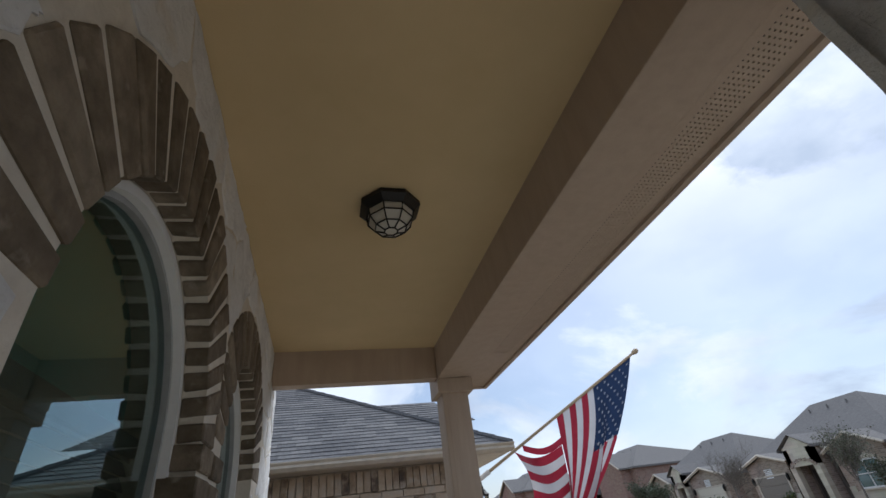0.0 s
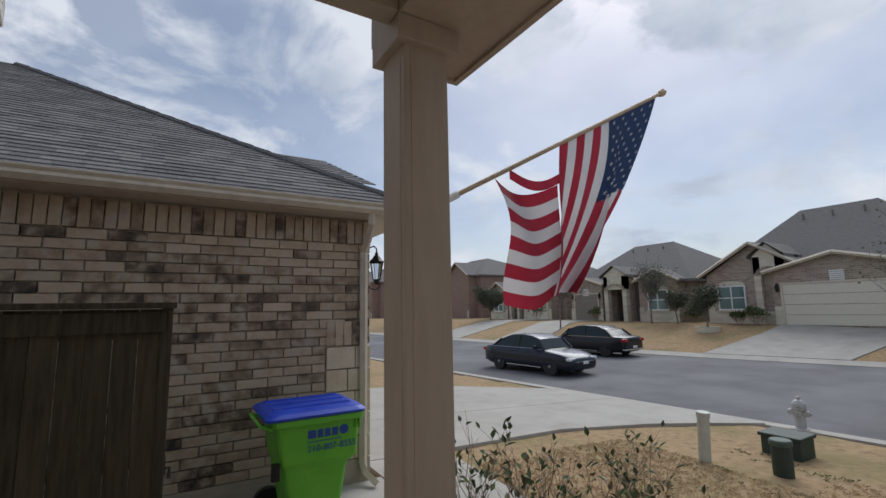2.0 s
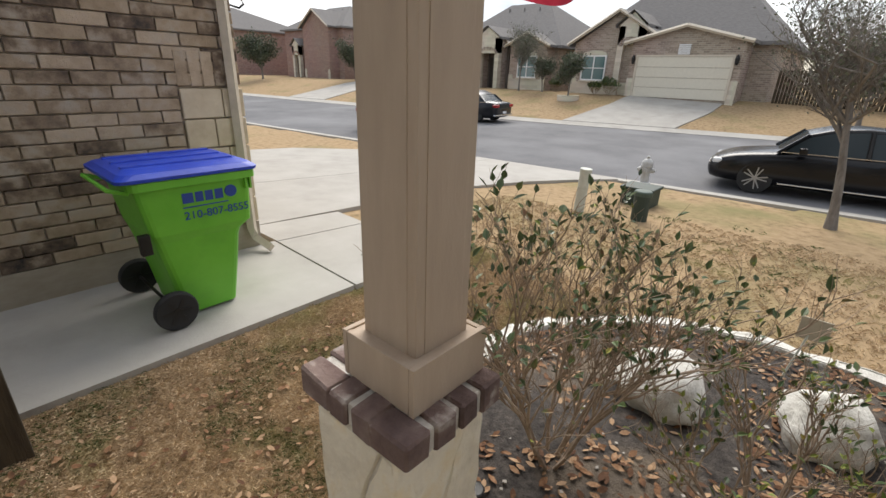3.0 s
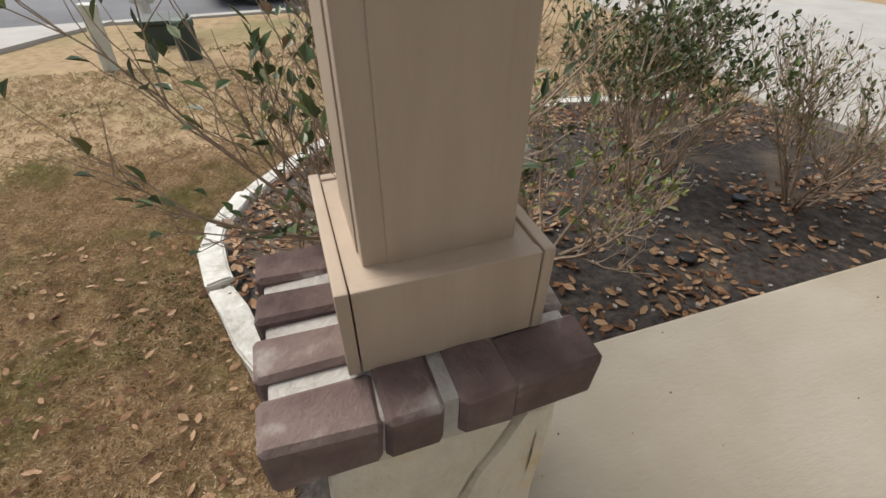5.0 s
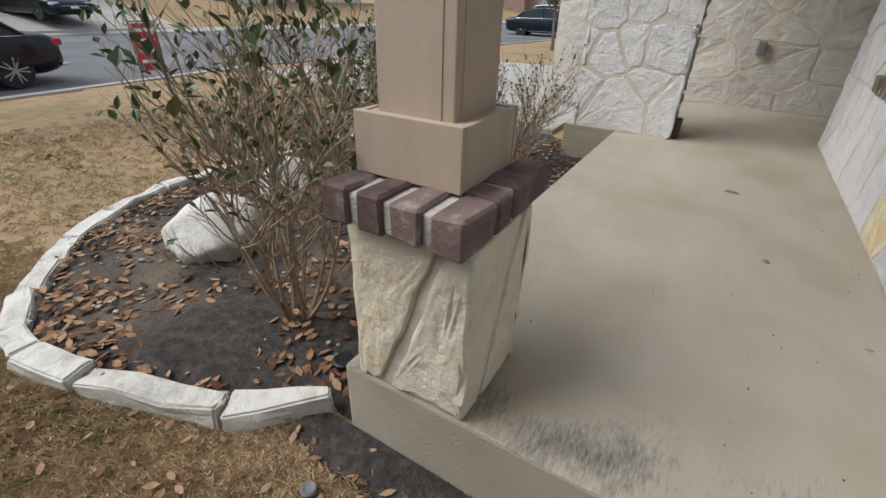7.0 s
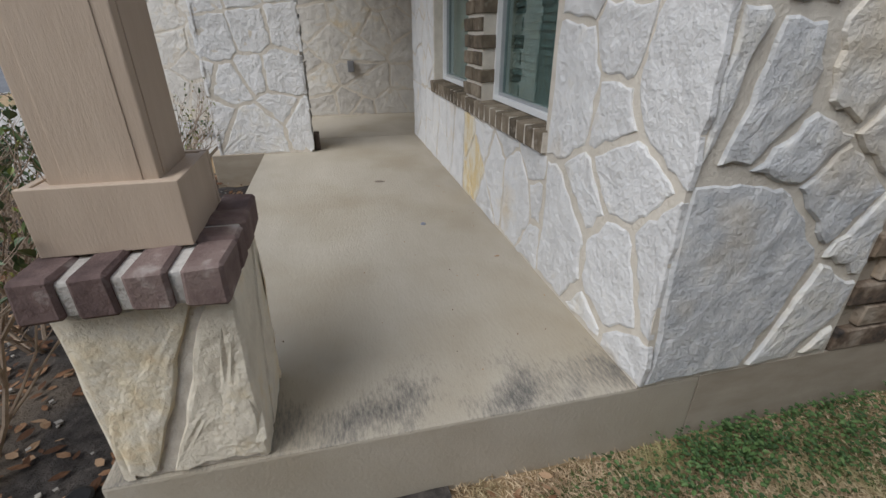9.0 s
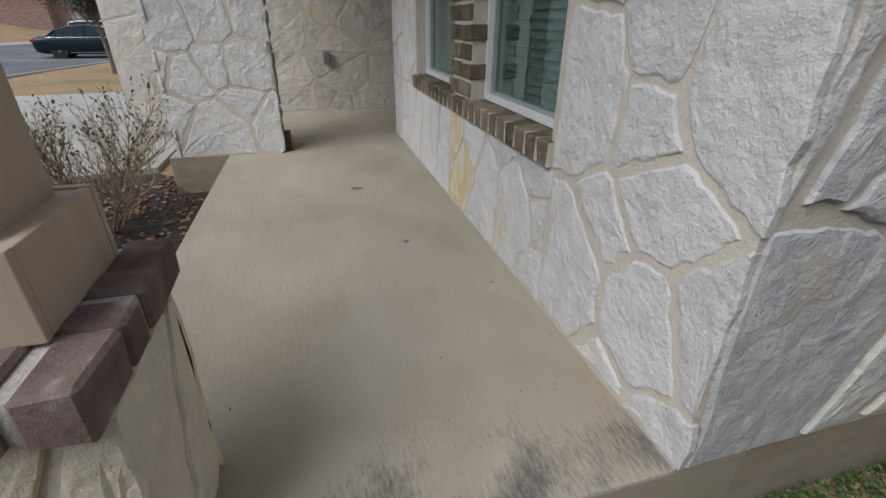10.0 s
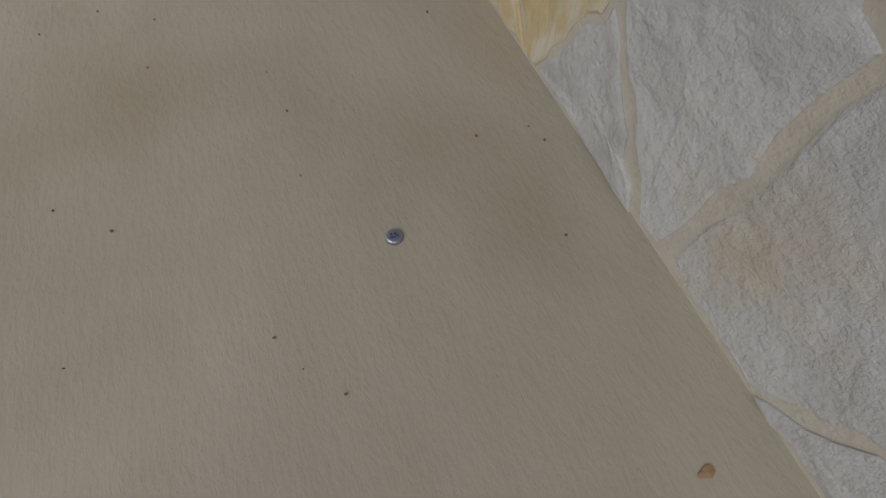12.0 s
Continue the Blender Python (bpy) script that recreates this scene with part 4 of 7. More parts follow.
# soldier band and cream quoin blocks at the corner
for i in range(5):
    piece("brick", rng.choice(nbs), Matrix.Translation((2.30 + i * 0.112, NY + 0.022, 1.68)), wall_n)
for j in range(5):
    w0 = [(2.255, 2.52), (2.53, 2.83)] if j % 2 else [(2.255, 2.62), (2.63, 2.83)]
    for a, b in w0:
        bm = bmesh.new()
        box(bm, (a, NY - 0.035, 0.145 + j * 0.275), (b, NY + 0.06, 0.145 + j * 0.275 + 0.262), 0.012)
        part("quoin", bm, M_QUOIN, wall_n)
    bm = bmesh.new()
    box(bm, (2.80, NY + 0.07, 0.145 + j * 0.275), (2.865, NY + 0.6, 0.145 + j * 0.275 + 0.262), 0.012)
    part("quoin", bm, M_QUOIN, wall_n)
bm = bmesh.new()
box(bm, (2.77, NY + 0.08, 1.55), (2.835, NY + 9.0, 3.19))
part("corner_brick", bm, M_BRICK_NI, wall_n)
# soffit, fascia and gutter
bm = bmesh.new()
box(bm, (-7.4, NY - 0.38, 3.17), (NX1 + 0.55, NY + 0.02, 3.20))
box(bm, (NX1 - 0.02, NY + 0.021, 3.17), (NX1 + 0.55, NY + 9.0, 3.20))
part("soffit", bm, M_GUTTER, house)
bm = bmesh.new()
prof = [(0.0, 0.0), (-0.07, 0.0), (-0.115, 0.05), (-0.10, 0.085), (-0.125, 0.115), (-0.125, 0.13), (-0.10, 0.13), (-0.09, 0.09), (-0.06, 0.02), (0.0, 0.02)]
for end in (-7.4, ):
    a = [bm.verts.new((end, NY - 0.38 + p, 3.17 + q)) for p, q in prof]
    b = [bm.verts.new((NX1 + 0.62, NY - 0.38 + p, 3.17 + q)) for p, q in prof]
    for i in range(len(prof)):
        j = (i + 1) % len(prof)
        bm.faces.new((a[i], a[j], b[j], b[i]))
    bm.faces.new(b)
    bm.faces.new(a[::-1])
box(bm, (-7.4, NY - 0.379, 3.165), (NX1 + 0.55, NY - 0.36, 3.32))
box(bm, (NX1 + 0.531, NY - 0.36, 3.165), (NX1 + 0.55, NY + 9, 3.32))
part("gutter", bm, M_GUTTER, house)
bm = bmesh.new()
tube(bm, [(2.70, NY - 0.42, 3.18), (2.70, NY - 0.42, 3.05), (2.72, NY - 0.20, 2.86), (2.72, NY - 0.075, 2.72), (2.72, NY - 0.075, 0.10), (2.74, NY - 0.10, -0.02), (2.80, NY - 0.30, -0.10)], 0.052, 4)
part("downspout", bm, M_GUTTER, house)


# shingle roof: courses of separate tabs on a sloped plane
def shingles(bm, p0, along, up, length, rise, left, right, course=0.15, tab=0.33, rr=None):
    """Tabs in courses on a plane from p0; left(v) and right(v) bound each course."""
    nrm = along.cross(up).normalized()
    v = 0.0
    row = 0
    while v < rise:
        a, b = left(v), right(v)
        u = a - rr.uniform(0, tab)
        while u < b:
            w = tab * rr.uniform(0.6, 1.2)
            u0, u1 = max(u, a), min(u + w - 0.004, b)
            if u1 - u0 > 0.02:
                d = 0.012 + rr.uniform(0, 0.006)
                q = [p0 + along * s + up * t + nrm * h for s, t, h in ((u0, v, d), (u1, v, d), (u1, v + course * 1.15, 0.002), (u0, v + course * 1.15, 0.002), (u0, v, 0.0), (u1, v, 0.0))]
                vs = [bm.verts.new(x) for x in q]
                bm.faces.new(vs[:4])
                bm.faces.new((vs[4], vs[5], vs[1], vs[0]))
            u += w
        v += course
        row += 1


rs = random.Random(9)
PIT = math.atan(0.60)
e0 = Vector((-7.4, NY - 0.46, 3.28))
hipx = NX1 + 0.60
up = Vector((0, math.cos(PIT), math.sin(PIT)))
rise = 6.5
bm = bmesh.new()
shingles(bm, e0, Vector((1, 0, 0)), up, 12, rise, lambda v: max(0.0, 0.0), lambda v: hipx + 7.4 - v * math.cos(PIT), rr=rs)
part("roof", bm, M_SHINGLE, house)
bm = bmesh.new()
k = rise * math.cos(PIT)
h = rise * math.sin(PIT)
pts = [(-7.4, NY - 0.46, 3.27), (hipx, NY - 0.46, 3.27), (hipx - k, NY - 0.46 + k, 3.27 + h), (-7.4, NY - 0.46 + k, 3.27 + h), (hipx, NY + 9, 3.27), (hipx - k, NY + 9, 3.27 + h), (-7.4, NY + 9, 3.27 + h)]
vs = [bm.verts.new(p) for p in pts]
bm.faces.new((vs[0], vs[1], vs[2], vs[3]))
bm.faces.new((vs[1], vs[4], vs[5], vs[2]))
bm.faces.new((vs[3], vs[2], vs[5], vs[6]))
part("roof_deck", bm, M_ROOF_FAR, house)
for i in range(26):
    bm = bmesh.new()
    a0 = Vector((hipx, NY - 0.46, 3.29)).lerp(Vector((hipx - k, NY - 0.46 + k, 3.29 + h)), i / 26)
    a1 = Vector((hipx, NY - 0.46, 3.29)).lerp(Vector((hipx - k, NY - 0.46 + k, 3.29 + h)), (i + 1.1) / 26)
    tube(bm, [a0 + Vector((0, 0, 0.012)), a1], 0.05, 6)
    part("ridge_shingle", bm, M_SHINGLE, house)
# lower cross roof behind the hip
ra, rb = Vector((0.4, 5.85, 4.72)), Vector((2.75, 5.75, 4.68))
bm = bmesh.new()
shingles(bm, Vector((0.4, 4.55, 4.0)), Vector((1, 0, 0)), Vector((0, 1.25, 0.70)).normalized(), 3, 1.45, lambda v: 0.0, lambda v: 2.95 - 0.35 * v, rr=rs)
vs = [bm.verts.new(p) for p in ((0.4, 5.85, 4.71), (2.75, 5.78, 4.68), (3.43, 7.4, 3.3), (0.4, 7.6, 3.3), (3.35, 4.5, 3.62), (0.4, 4.5, 3.95))]
bm.faces.new((vs[0], vs[1], vs[2], vs[3]))
bm.faces.new((vs[1], vs[4], vs[2]))
bm.faces.new((vs[0], vs[5], vs[4], vs[1]))
part("cross_roof", bm, M_SHINGLE, house)


# ---- porch ceiling lamp ----
lamp = thing("ceiling_lamp", "black octagonal flush lamp with caged frosted glass", "ceiling lamp", (0.745, -2.46, CEIL))
LC = Vector((0.745, -2.46, CEIL))


def octa(r, z):
    return [LC + Vector((r * math.cos(math.pi / 8 + k * math.pi / 4), r * math.sin(math.pi / 8 + k * math.pi / 4), z)) for k in range(8)]


bm = bmesh.new()
rings = [[bm.verts.new(p) for p in octa(r, z)] for r, z in ((0.10, -0.001), (0.165, -0.004), (0.168, -0.03), (0.135, -0.06), (0.125, -0.06))]
for a, b in zip(rings, rings[1:]):
    for k in range(8):
        bm.faces.new((a[k], a[(k + 1) % 8], b[(k + 1) % 8], b[k]))
bm.faces.new(rings[-1])
part("base", bm, M_BLACK, lamp)
GLS = ((0.122, -0.058), (0.118, -0.10), (0.082, -0.145), (0.032, -0.165))
bm = bmesh.new()
rings = [[bm.verts.new(p) for p in octa(r, z)] for r, z in GLS]
for a, b in zip(rings, rings[1:]):
    for k in range(8):
        bm.faces.new((a[k], a[(k + 1) % 8], b[(k + 1) % 8], b[k]))
bm.faces.new(rings[-1])
part("glass_shade", bm, M_FROST, lamp, "frosted cream glass shade")
bm = bmesh.new()
cage = [octa(r + 0.004, z - 0.002) for r, z in GLS]
for k in range(8):
    bm = bmesh.new()
    tube(bm, [c_[k] for c_ in cage], 0.0042, 6)
    part("cage_bar", bm, M_BLACK, lamp)
for ring in cage[1:]:
    bm = bmesh.new()
    tube(bm, ring + [ring[0]], 0.0042, 6)
    part("cage_ring", bm, M_BLACK, lamp)

# ---- small things on the porch ----
M_CAP = plain("silver_blue_bottle_cap", (0.38, 0.40, 0.47), rough=0.35, metal=0.7)
M_CAPBLUE = plain("blue_print", (0.03, 0.04, 0.20), rough=0.5)
cap = thing("bottle_cap", "silver crimped bottle cap with blue print on concrete", "bottle cap", (0.489, -1.785, 0.0))
bm = bmesh.new()
prof = [(0.019, 0.0005), (0.0185, 0.003), (0.0165, 0.007), (0.014, 0.0085), (0.004, 0.009)]
sides = 42
rings = []
for r, z in prof:
    rings.append([bm.verts.new((0.489 + (r + (0.0009 if (k % 2 and r > 0.016) else 0)) * math.cos(2 * math.pi * k / sides), -1.785 + (r + (0.0009 if (k % 2 and r > 0.016) else 0)) * math.sin(2 * math.pi * k / sides), z)) for k in range(sides)])
for a, b in zip(rings, rings[1:]):
    for k in range(sides):
        bm.faces.new((a[k], a[(k + 1) % sides], b[(k + 1) % sides], b[k]))
bm.faces.new(rings[-1])
part("shell", bm, M_CAP, cap)
bm = bmesh.new()
for k, (u, v, w) in enumerate(((-0.007, 0.003, 0.004), (-0.002, 0.004, 0.003), (0.003, 0.003, 0.004), (0.007, 0.002, 0.003), (-0.004, -0.003, 0.006), (0.004, -0.004, 0.005))):
    box(bm, (0.489 + u - w / 2, -1.785 + v - 0.002, 0.0089), (0.489 + u + w / 2, -1.785 + v + 0.002, 0.0093))
part("print", bm, M_CAPBLUE, cap)
M_LEAFDRY = material("dry_leaf", [(0.2, (0.09, 0.045, 0.025)), (0.5, (0.22, 0.115, 0.06)), (0.8, (0.38, 0.25, 0.15))], scale=30, rough=0.85, bump=0.3, island=0.8, spec=0.2)
M_STAIN = plain("damp_stain", (0.20, 0.165, 0.13), rough=0.9)


def leaf_blob(name, at, size, label, mat, cat):
    t = thing(name, label, cat, at)
    bm = bmesh.new()
    n = 14
    ring = [bm.verts.new(Vector(at) + Vector((size * (1 + 0.35 * rng.uniform(-1, 1)) * math.cos(2 * math.pi * k / n), 0.6 * size * (1 + 0.4 * rng.uniform(-1, 1)) * math.sin(2 * math.pi * k / n), 0.003))) for k in range(n)]
    top = bm.verts.new(Vector(at) + Vector((0, 0, 0.006)))
    for k in range(n):
        bm.faces.new((ring[k], ring[(k + 1) % n], top))
    part("blade", bm, mat, t)


leaf_blob("fallen_leaf", (0.69, -2.85, 0.0), 0.05, "flat damp brown leaf on porch concrete", M_STAIN, "leaf")
leaf_blob("fallen_leaf", (0.147, -1.187, 0.0), 0.014, "small curled brown leaf on porch concrete", M_LEAFDRY, "leaf")
leaf_blob("fallen_leaf", (0.19, -2.59, 0.0), 0.010, "tiny dry leaf near the porch wall", M_LEAFDRY, "leaf")
crumbs = bmesh.new()
for k in range(60):
    p = Vector((rng.uniform(0.05, 1.8), rng.uniform(-4.0, -0.05), 0.002))
    s = rng.uniform(0.001, 0.0026)
    box(crumbs, p - Vector((s, s * rng.uniform(0.5, 1.6), 0.002)), p + Vector((s, s * rng.uniform(0.5, 1.6), 0.002)))
tagged(part("floor_grit", crumbs, M_LEAFDRY), "dark specks of grit on porch concrete", "grit", kind="stuff")
can = thing("door_stop_block", "small dark brown block by the entry pier", "block", (1.25, -4.26, 0))
part("body", boxes(((1.215, -4.31, 0.0), (1.275, -4.21, 0.20)), bevel=0.01), plain("dark_brown_wood", (0.055, 0.035, 0.025)), can)
outlet = thing("wall_outlet", "grey weatherproof outlet box on stone wall", "outlet", (0.70, -6.5, 0.72))
part("cover", boxes(((0.645, -6.51, 0.66), (0.745, -6.44, 0.82)), bevel=0.012), plain("grey_plastic", (0.20, 0.20, 0.21)), outlet)

# ---- wheeled bin ----
M_LIME = material("lime_green_plastic", [(0.3, (0.12, 0.42, 0.025)), (0.7, (0.16, 0.49, 0.04))], scale=3, rough=0.45, bump=0.06, bump_scale=200, stain=(0.11, 0.34, 0.03), stain_scale=4, stain_at=(0.6, 0.9))
M_LID = material("blue_plastic", [(0.3, (0.012, 0.045, 0.42)), (0.7, (0.025, 0.075, 0.55))], scale=3, rough=0.4, bump=0.06, bump_scale=200, stain=(0.10, 0.14, 0.42), stain_scale=5, stain_at=(0.62, 0.95))
M_PRINT = plain("dark_blue_print", (0.02, 0.06, 0.30), rough=0.6)
BZ = -0.15
bin_ = thing("wheeled_bin", "lime green wheeled refuse bin with closed blue lid", "bin", (1.85, 2.7, BZ))


def loft(bm, sections):
    """Rounded-box sections (x0, x1, y0, y1, z, corner) joined from bottom to top."""
    rings = []
    for x0, x1, y0, y1, z, c in sections:
        ring = []
        for cx, cy, a0 in ((x1 - c, y1 - c, 0), (x0 + c, y1 - c, 90), (x0 + c, y0 + c, 180), (x1 - c, y0 + c, 270)):
            for k in range(4):
                a = radians(a0 + 30 * k)
                ring.append(bm.verts.new((cx + c * math.cos(a), cy + c * math.sin(a), z)))
        rings.append(ring)
    n = len(rings[0])
    for a, b in zip(rings, rings[1:]):
        for k in range(n):
            bm.faces.new((a[k], a[(k + 1) % n], b[(k + 1) % n], b[k]))
    bm.faces.new(rings[0][::-1])
    bm.faces.new(rings[-1])
    return bm


bm = bmesh.new()
loft(bm, [(1.64, 2.06, 2.40, 2.98, BZ + 0.020, 0.05), (1.60, 2.10, 2.37, 3.00, BZ + 0.300, 0.05), (1.54, 2.14, 2.345, 3.03, BZ + 0.600, 0.05), (1.53, 2.16, 2.34, 3.035, BZ + 0.649, 0.05),
          (1.51, 2.24, 2.32, 3.05, BZ + 0.711, 0.05), (1.46, 2.26, 2.30, 3.07, BZ + 1.050, 0.05)])
part("body", bm, M_LIME, bin_)
bm = bmesh.new()
loft(bm, [(1.43, 2.28, 2.275, 3.095, BZ + 1.055, 0.06), (1.42, 2.295, 2.265, 3.105, BZ + 1.060, 0.06), (1.42, 2.295, 2.265, 3.105, BZ + 1.115, 0.06), (1.43, 2.28, 2.28, 3.09, BZ + 1.120, 0.06)])
part("rim", bm, M_LIME, bin_)
for x in (2.20, 2.235):
    part("rim_rib", boxes(((x, 2.272, BZ + 0.970), (x + 0.014, 2.31, BZ + 1.055)), bevel=0.003), M_LIME, bin_)
bm = bmesh.new()
loft(bm, [(1.36, 2.31, 2.255, 3.115, BZ + 1.122, 0.06), (1.36, 2.315, 2.25, 3.12, BZ + 1.145, 0.06), (1.40, 2.28, 2.29, 3.08, BZ + 1.175, 0.08), (1.46, 2.22, 2.38, 2.99, BZ + 1.195, 0.08)])
for y in (2.47, 2.70, 2.92):
    box(bm, (1.45, y - 0.025, BZ + 1.180), (2.20, y + 0.025, BZ + 1.207), 0.008)
part("lid", bm, M_LID, bin_)
part("lid_tab", boxes(((2.29, 2.58, BZ + 1.115), (2.345, 2.80, BZ + 1.145)), bevel=0.006), M_LID, bin_)
bm = bmesh.new()
tube(bm, [(1.44, 2.36, BZ + 1.040), (1.33, 2.36, BZ + 1.080), (1.33, 3.0, BZ + 1.080), (1.44, 3.0, BZ + 1.040)], 0.016, 8)
part("handle_bar", bm, M_LIME, bin_)
part("lift_bar_holder", boxes(((1.43, 2.30, BZ + 0.600), (1.50, 2.36, BZ + 0.748)), bevel=0.008), M_BLACK, bin_)
bm = bmesh.new()
tube(bm, [(1.55, 2.24, BZ + 0.150), (1.55, 3.14, BZ + 0.150)], 0.013, 8)
part("axle", bm, M_BLACK, bin_)
for y in (2.255, 3.125):
    mw = Matrix.Translation((1.55, y, BZ + 0.150)) @ Matrix.Rotation(radians(90), 4, "X")
    bm = bmesh.new()
    lathe(bm, [(0.10, -0.03), (0.14, -0.032), (0.15, -0.02), (0.15, 0.02), (0.14, 0.032), (0.10, 0.03)], 28, mw)
    wheel = part("wheel", bm, M_RUBBER, bin_, smooth=False)
    bm = bmesh.new()
    lathe(bm, [(0.03, -0.036), (0.034, 0.0), (0.03, 0.036)], 14, mw)
    for k in range(6):
        a = k * math.pi / 3
        d = Vector((math.cos(a), math.sin(a), 0))
        t_ = Vector((-math.sin(a), math.cos(a), 0)) * 0.013
        vs = [bm.verts.new(mw @ (d * r + t_ * s + Vector((0, 0, h)))) for r, s in ((0.03, -1), (0.105, -1), (0.105, 1), (0.03, 1)) for h in (-0.034, 0.034)]
        for q in ((0, 2, 4, 6), (1, 7, 5, 3), (0, 1, 3, 2), (4, 5, 7, 6)):
            bm.faces.new([vs[i] for i in q])
    part("spokes", bm, M_BLACK, wheel)


def lettering(name, text, size, m, mat, parent, depth=0.0015):
    cu = bpy.data.curves.new(name, "FONT")
    cu.body, cu.size, cu.extrude = text, size, depth
    tmp = new(name, cu)
    me = bpy.data.meshes.new_from_object(tmp)
    bpy.data.objects.remove(tmp)
    me.name = name
    me.materials.clear()
    me.materials.append(mat)
    ob = new(name, me)
    ob.parent = parent
    ob.matrix_parent_inverse = parent.matrix_basis.inverted()
    ob.matrix_basis = m
    return ob


lettering("phone_number", "210-807-8555", 0.085, Matrix.Translation((1.74, 2.309, BZ + 0.803)) @ pose(0, 0, 0, 92, 0, 0), M_PRINT, bin_)
bm = bmesh.new()
x = 1.745
for w_ in (0.075, 0.055, 0.055, 0.06):
    box(bm, (x, 2.302, BZ + 0.925), (x + w_, 2.306, BZ + 1.0))
    x += w_ + 0.014
tube(bm, [(x + 0.045, 2.300, BZ + 0.970), (x + 0.045, 2.306, BZ + 0.970)], 0.046, 20)
box(bm, (1.74, 2.303, BZ + 0.890), (x + 0.02, 2.307, BZ + 0.898))
part("logo_shapes", bm, M_PRINT, bin_, "dark blue logo bars and disc")

# ---- cedar fence on the boundary ----
fence = thing("fence", "dark-stained cedar board fence with end post", "fence", (-2, 1.62, -0.3))
board = bmesh.new()
box(board, (-0.068, -0.009, 0), (0.068, 0.009, 2.27), 0.003)
bme = mesh_of("board", board, M_FENCE)
for k in range(40):
    piece("board", bme, pose(0.47 - k * 0.139, 1.600 + rng.uniform(-0.003, 0.003), -0.27, rng.uniform(-0.2, 0.2), 0, 0), fence)
for z in (0.05, 0.95, 1.80):
    part("rail", boxes(((-5.1, 1.612, z), (0.50, 1.65, z + 0.088)), bevel=0.004), M_FENCE, fence)
part("top_trim", boxes(((-5.1, 1.572, 1.84), (0.56, 1.589, 1.98)), bevel=0.003), M_FENCE, fence)
part("cap_board", boxes(((-5.1, 1.54, 2.005), (0.62, 1.69, 2.045)), bevel=0.005), M_FENCE, fence)
part("end_post", boxes(((0.53, 1.585, -0.3), (0.60, 1.675, 2.003)), bevel=0.005), M_FENCE, fence)
bm = bmesh.new()
tube(bm, [(0.605, 1.63, 0.92), (0.63, 1.63, 0.92), (0.63, 1.60, 0.86)], 0.01, 6)
box(bm, (0.60, 1.60, 0.88), (0.606, 1.66, 1.0))
part("latch", bm, M_BLACK, fence, "black metal gate latch")

# ---- flag on the post ----
M_RED = material("red_flag_cloth", [(0.3, (0.33, 0.022, 0.045)), (0.7, (0.43, 0.035, 0.065))], scale=6, rough=0.75, bump=0.12, bump_scale=250)
M_FWHITE = plain("white_flag_cloth", (0.70, 0.69, 0.71), rough=0.75, var=0.05)
M_NAVY = plain("navy_flag_cloth", (0.022, 0.045, 0.115), rough=0.75)
for m_ in (M_RED, M_FWHITE, M_NAVY):
    nt_ = m_.node_tree
    bs = nt_.nodes["Principled BSDF"]
    tr = nt_.nodes.new("ShaderNodeBsdfTranslucent")
    src = bs.inputs["Base Color"].links[0].from_socket
    nt_.links.new(src, tr.inputs["Color"])
    mixs = nt_.nodes.new("ShaderNodeMixShader")
    mixs.inputs["Fac"].default_value = 0.4
    nt_.links.new(bs.outputs["BSDF"], mixs.inputs[1])
    nt_.links.new(tr.outputs["BSDF"], mixs.inputs[2])
    nt_.links.new(mixs.outputs["Shader"], nt_.nodes["Material Output"].inputs["Surface"])
flag = thing("flag_on_pole", "torn striped flag with starred navy canton on slanted wooden pole", "flag", (1.72, -0.22, 2.5))
PB, PT = Vector((1.74, -0.22, 2.50)), Vector((3.70, -0.22, 3.56))
bm = bmesh.new()
tube(bm, [PB, PT], 0.014, 10)
part("pole", bm, M_WOODPOLE, flag, "varnished wooden pole")
bm = bmesh.new()
pd = (PT - PB).normalized()
tube(bm, [PT - pd * 0.005, PT + pd * 0.02, PT + pd * 0.05, PT + pd * 0.075, PT + pd * 0.085], [0.018, 0.026, 0.03, 0.022, 0.006], 12)
part("finial", bm, M_WOODPOLE, flag)
bm = bmesh.new()
tube(bm, [PB - pd * 0.04, PB + pd * 0.11], 0.021, 10)
box(bm, (1.698, -0.26, 2.38), (1.710, -0.18, 2.56), 0.003)
part("bracket", bm, M_WHITE, flag, "white metal wall bracket")


def cloth(s, t):
    """A place on the cloth: s down the hoist from the pole's tip, t out along the fly, which gathers to a low point."""
    hoist = PT.lerp(PB, 0.02 + 0.54 * s)
    low = Vector((2.60 - 0.15 * s, -0.22, 2.06 - 0.04 * s))
    ctrl = Vector((3.30, -0.22, 2.72)).lerp(Vector((2.62, -0.22, 2.50)), s)
    p = hoist * (1 - t) ** 2 + ctrl * 2 * t * (1 - t) + low * t * t
    w = t * (1.1 - 0.25 * t)
    p.y += 0.09 * w * math.sin(2.6 * math.pi * s + 2.2 * t) + 0.04 * w * math.sin(6 * math.pi * s + 5 * t + 1)
    p.x += 0.03 * w * math.sin(4 * math.pi * s + 4 * t)
    return p


def folded(u, w):
    """The fly folded back: u away from the fold, w from top to bottom."""
    fold = cloth(1.0, 0.27 + 0.73 * w)
    far = Vector((2.13 + 0.17 * w + 0.05 * math.sin(5 * w), -0.12, 2.70 - 0.72 * w))
    p = fold.lerp(far, u)
    p.y += 0.015 + 0.06 * u * math.sin(4.2 * u + 3 * w)
    p.z -= (0.07 - 0.02 * w) * math.sin(math.pi * u)
    return p


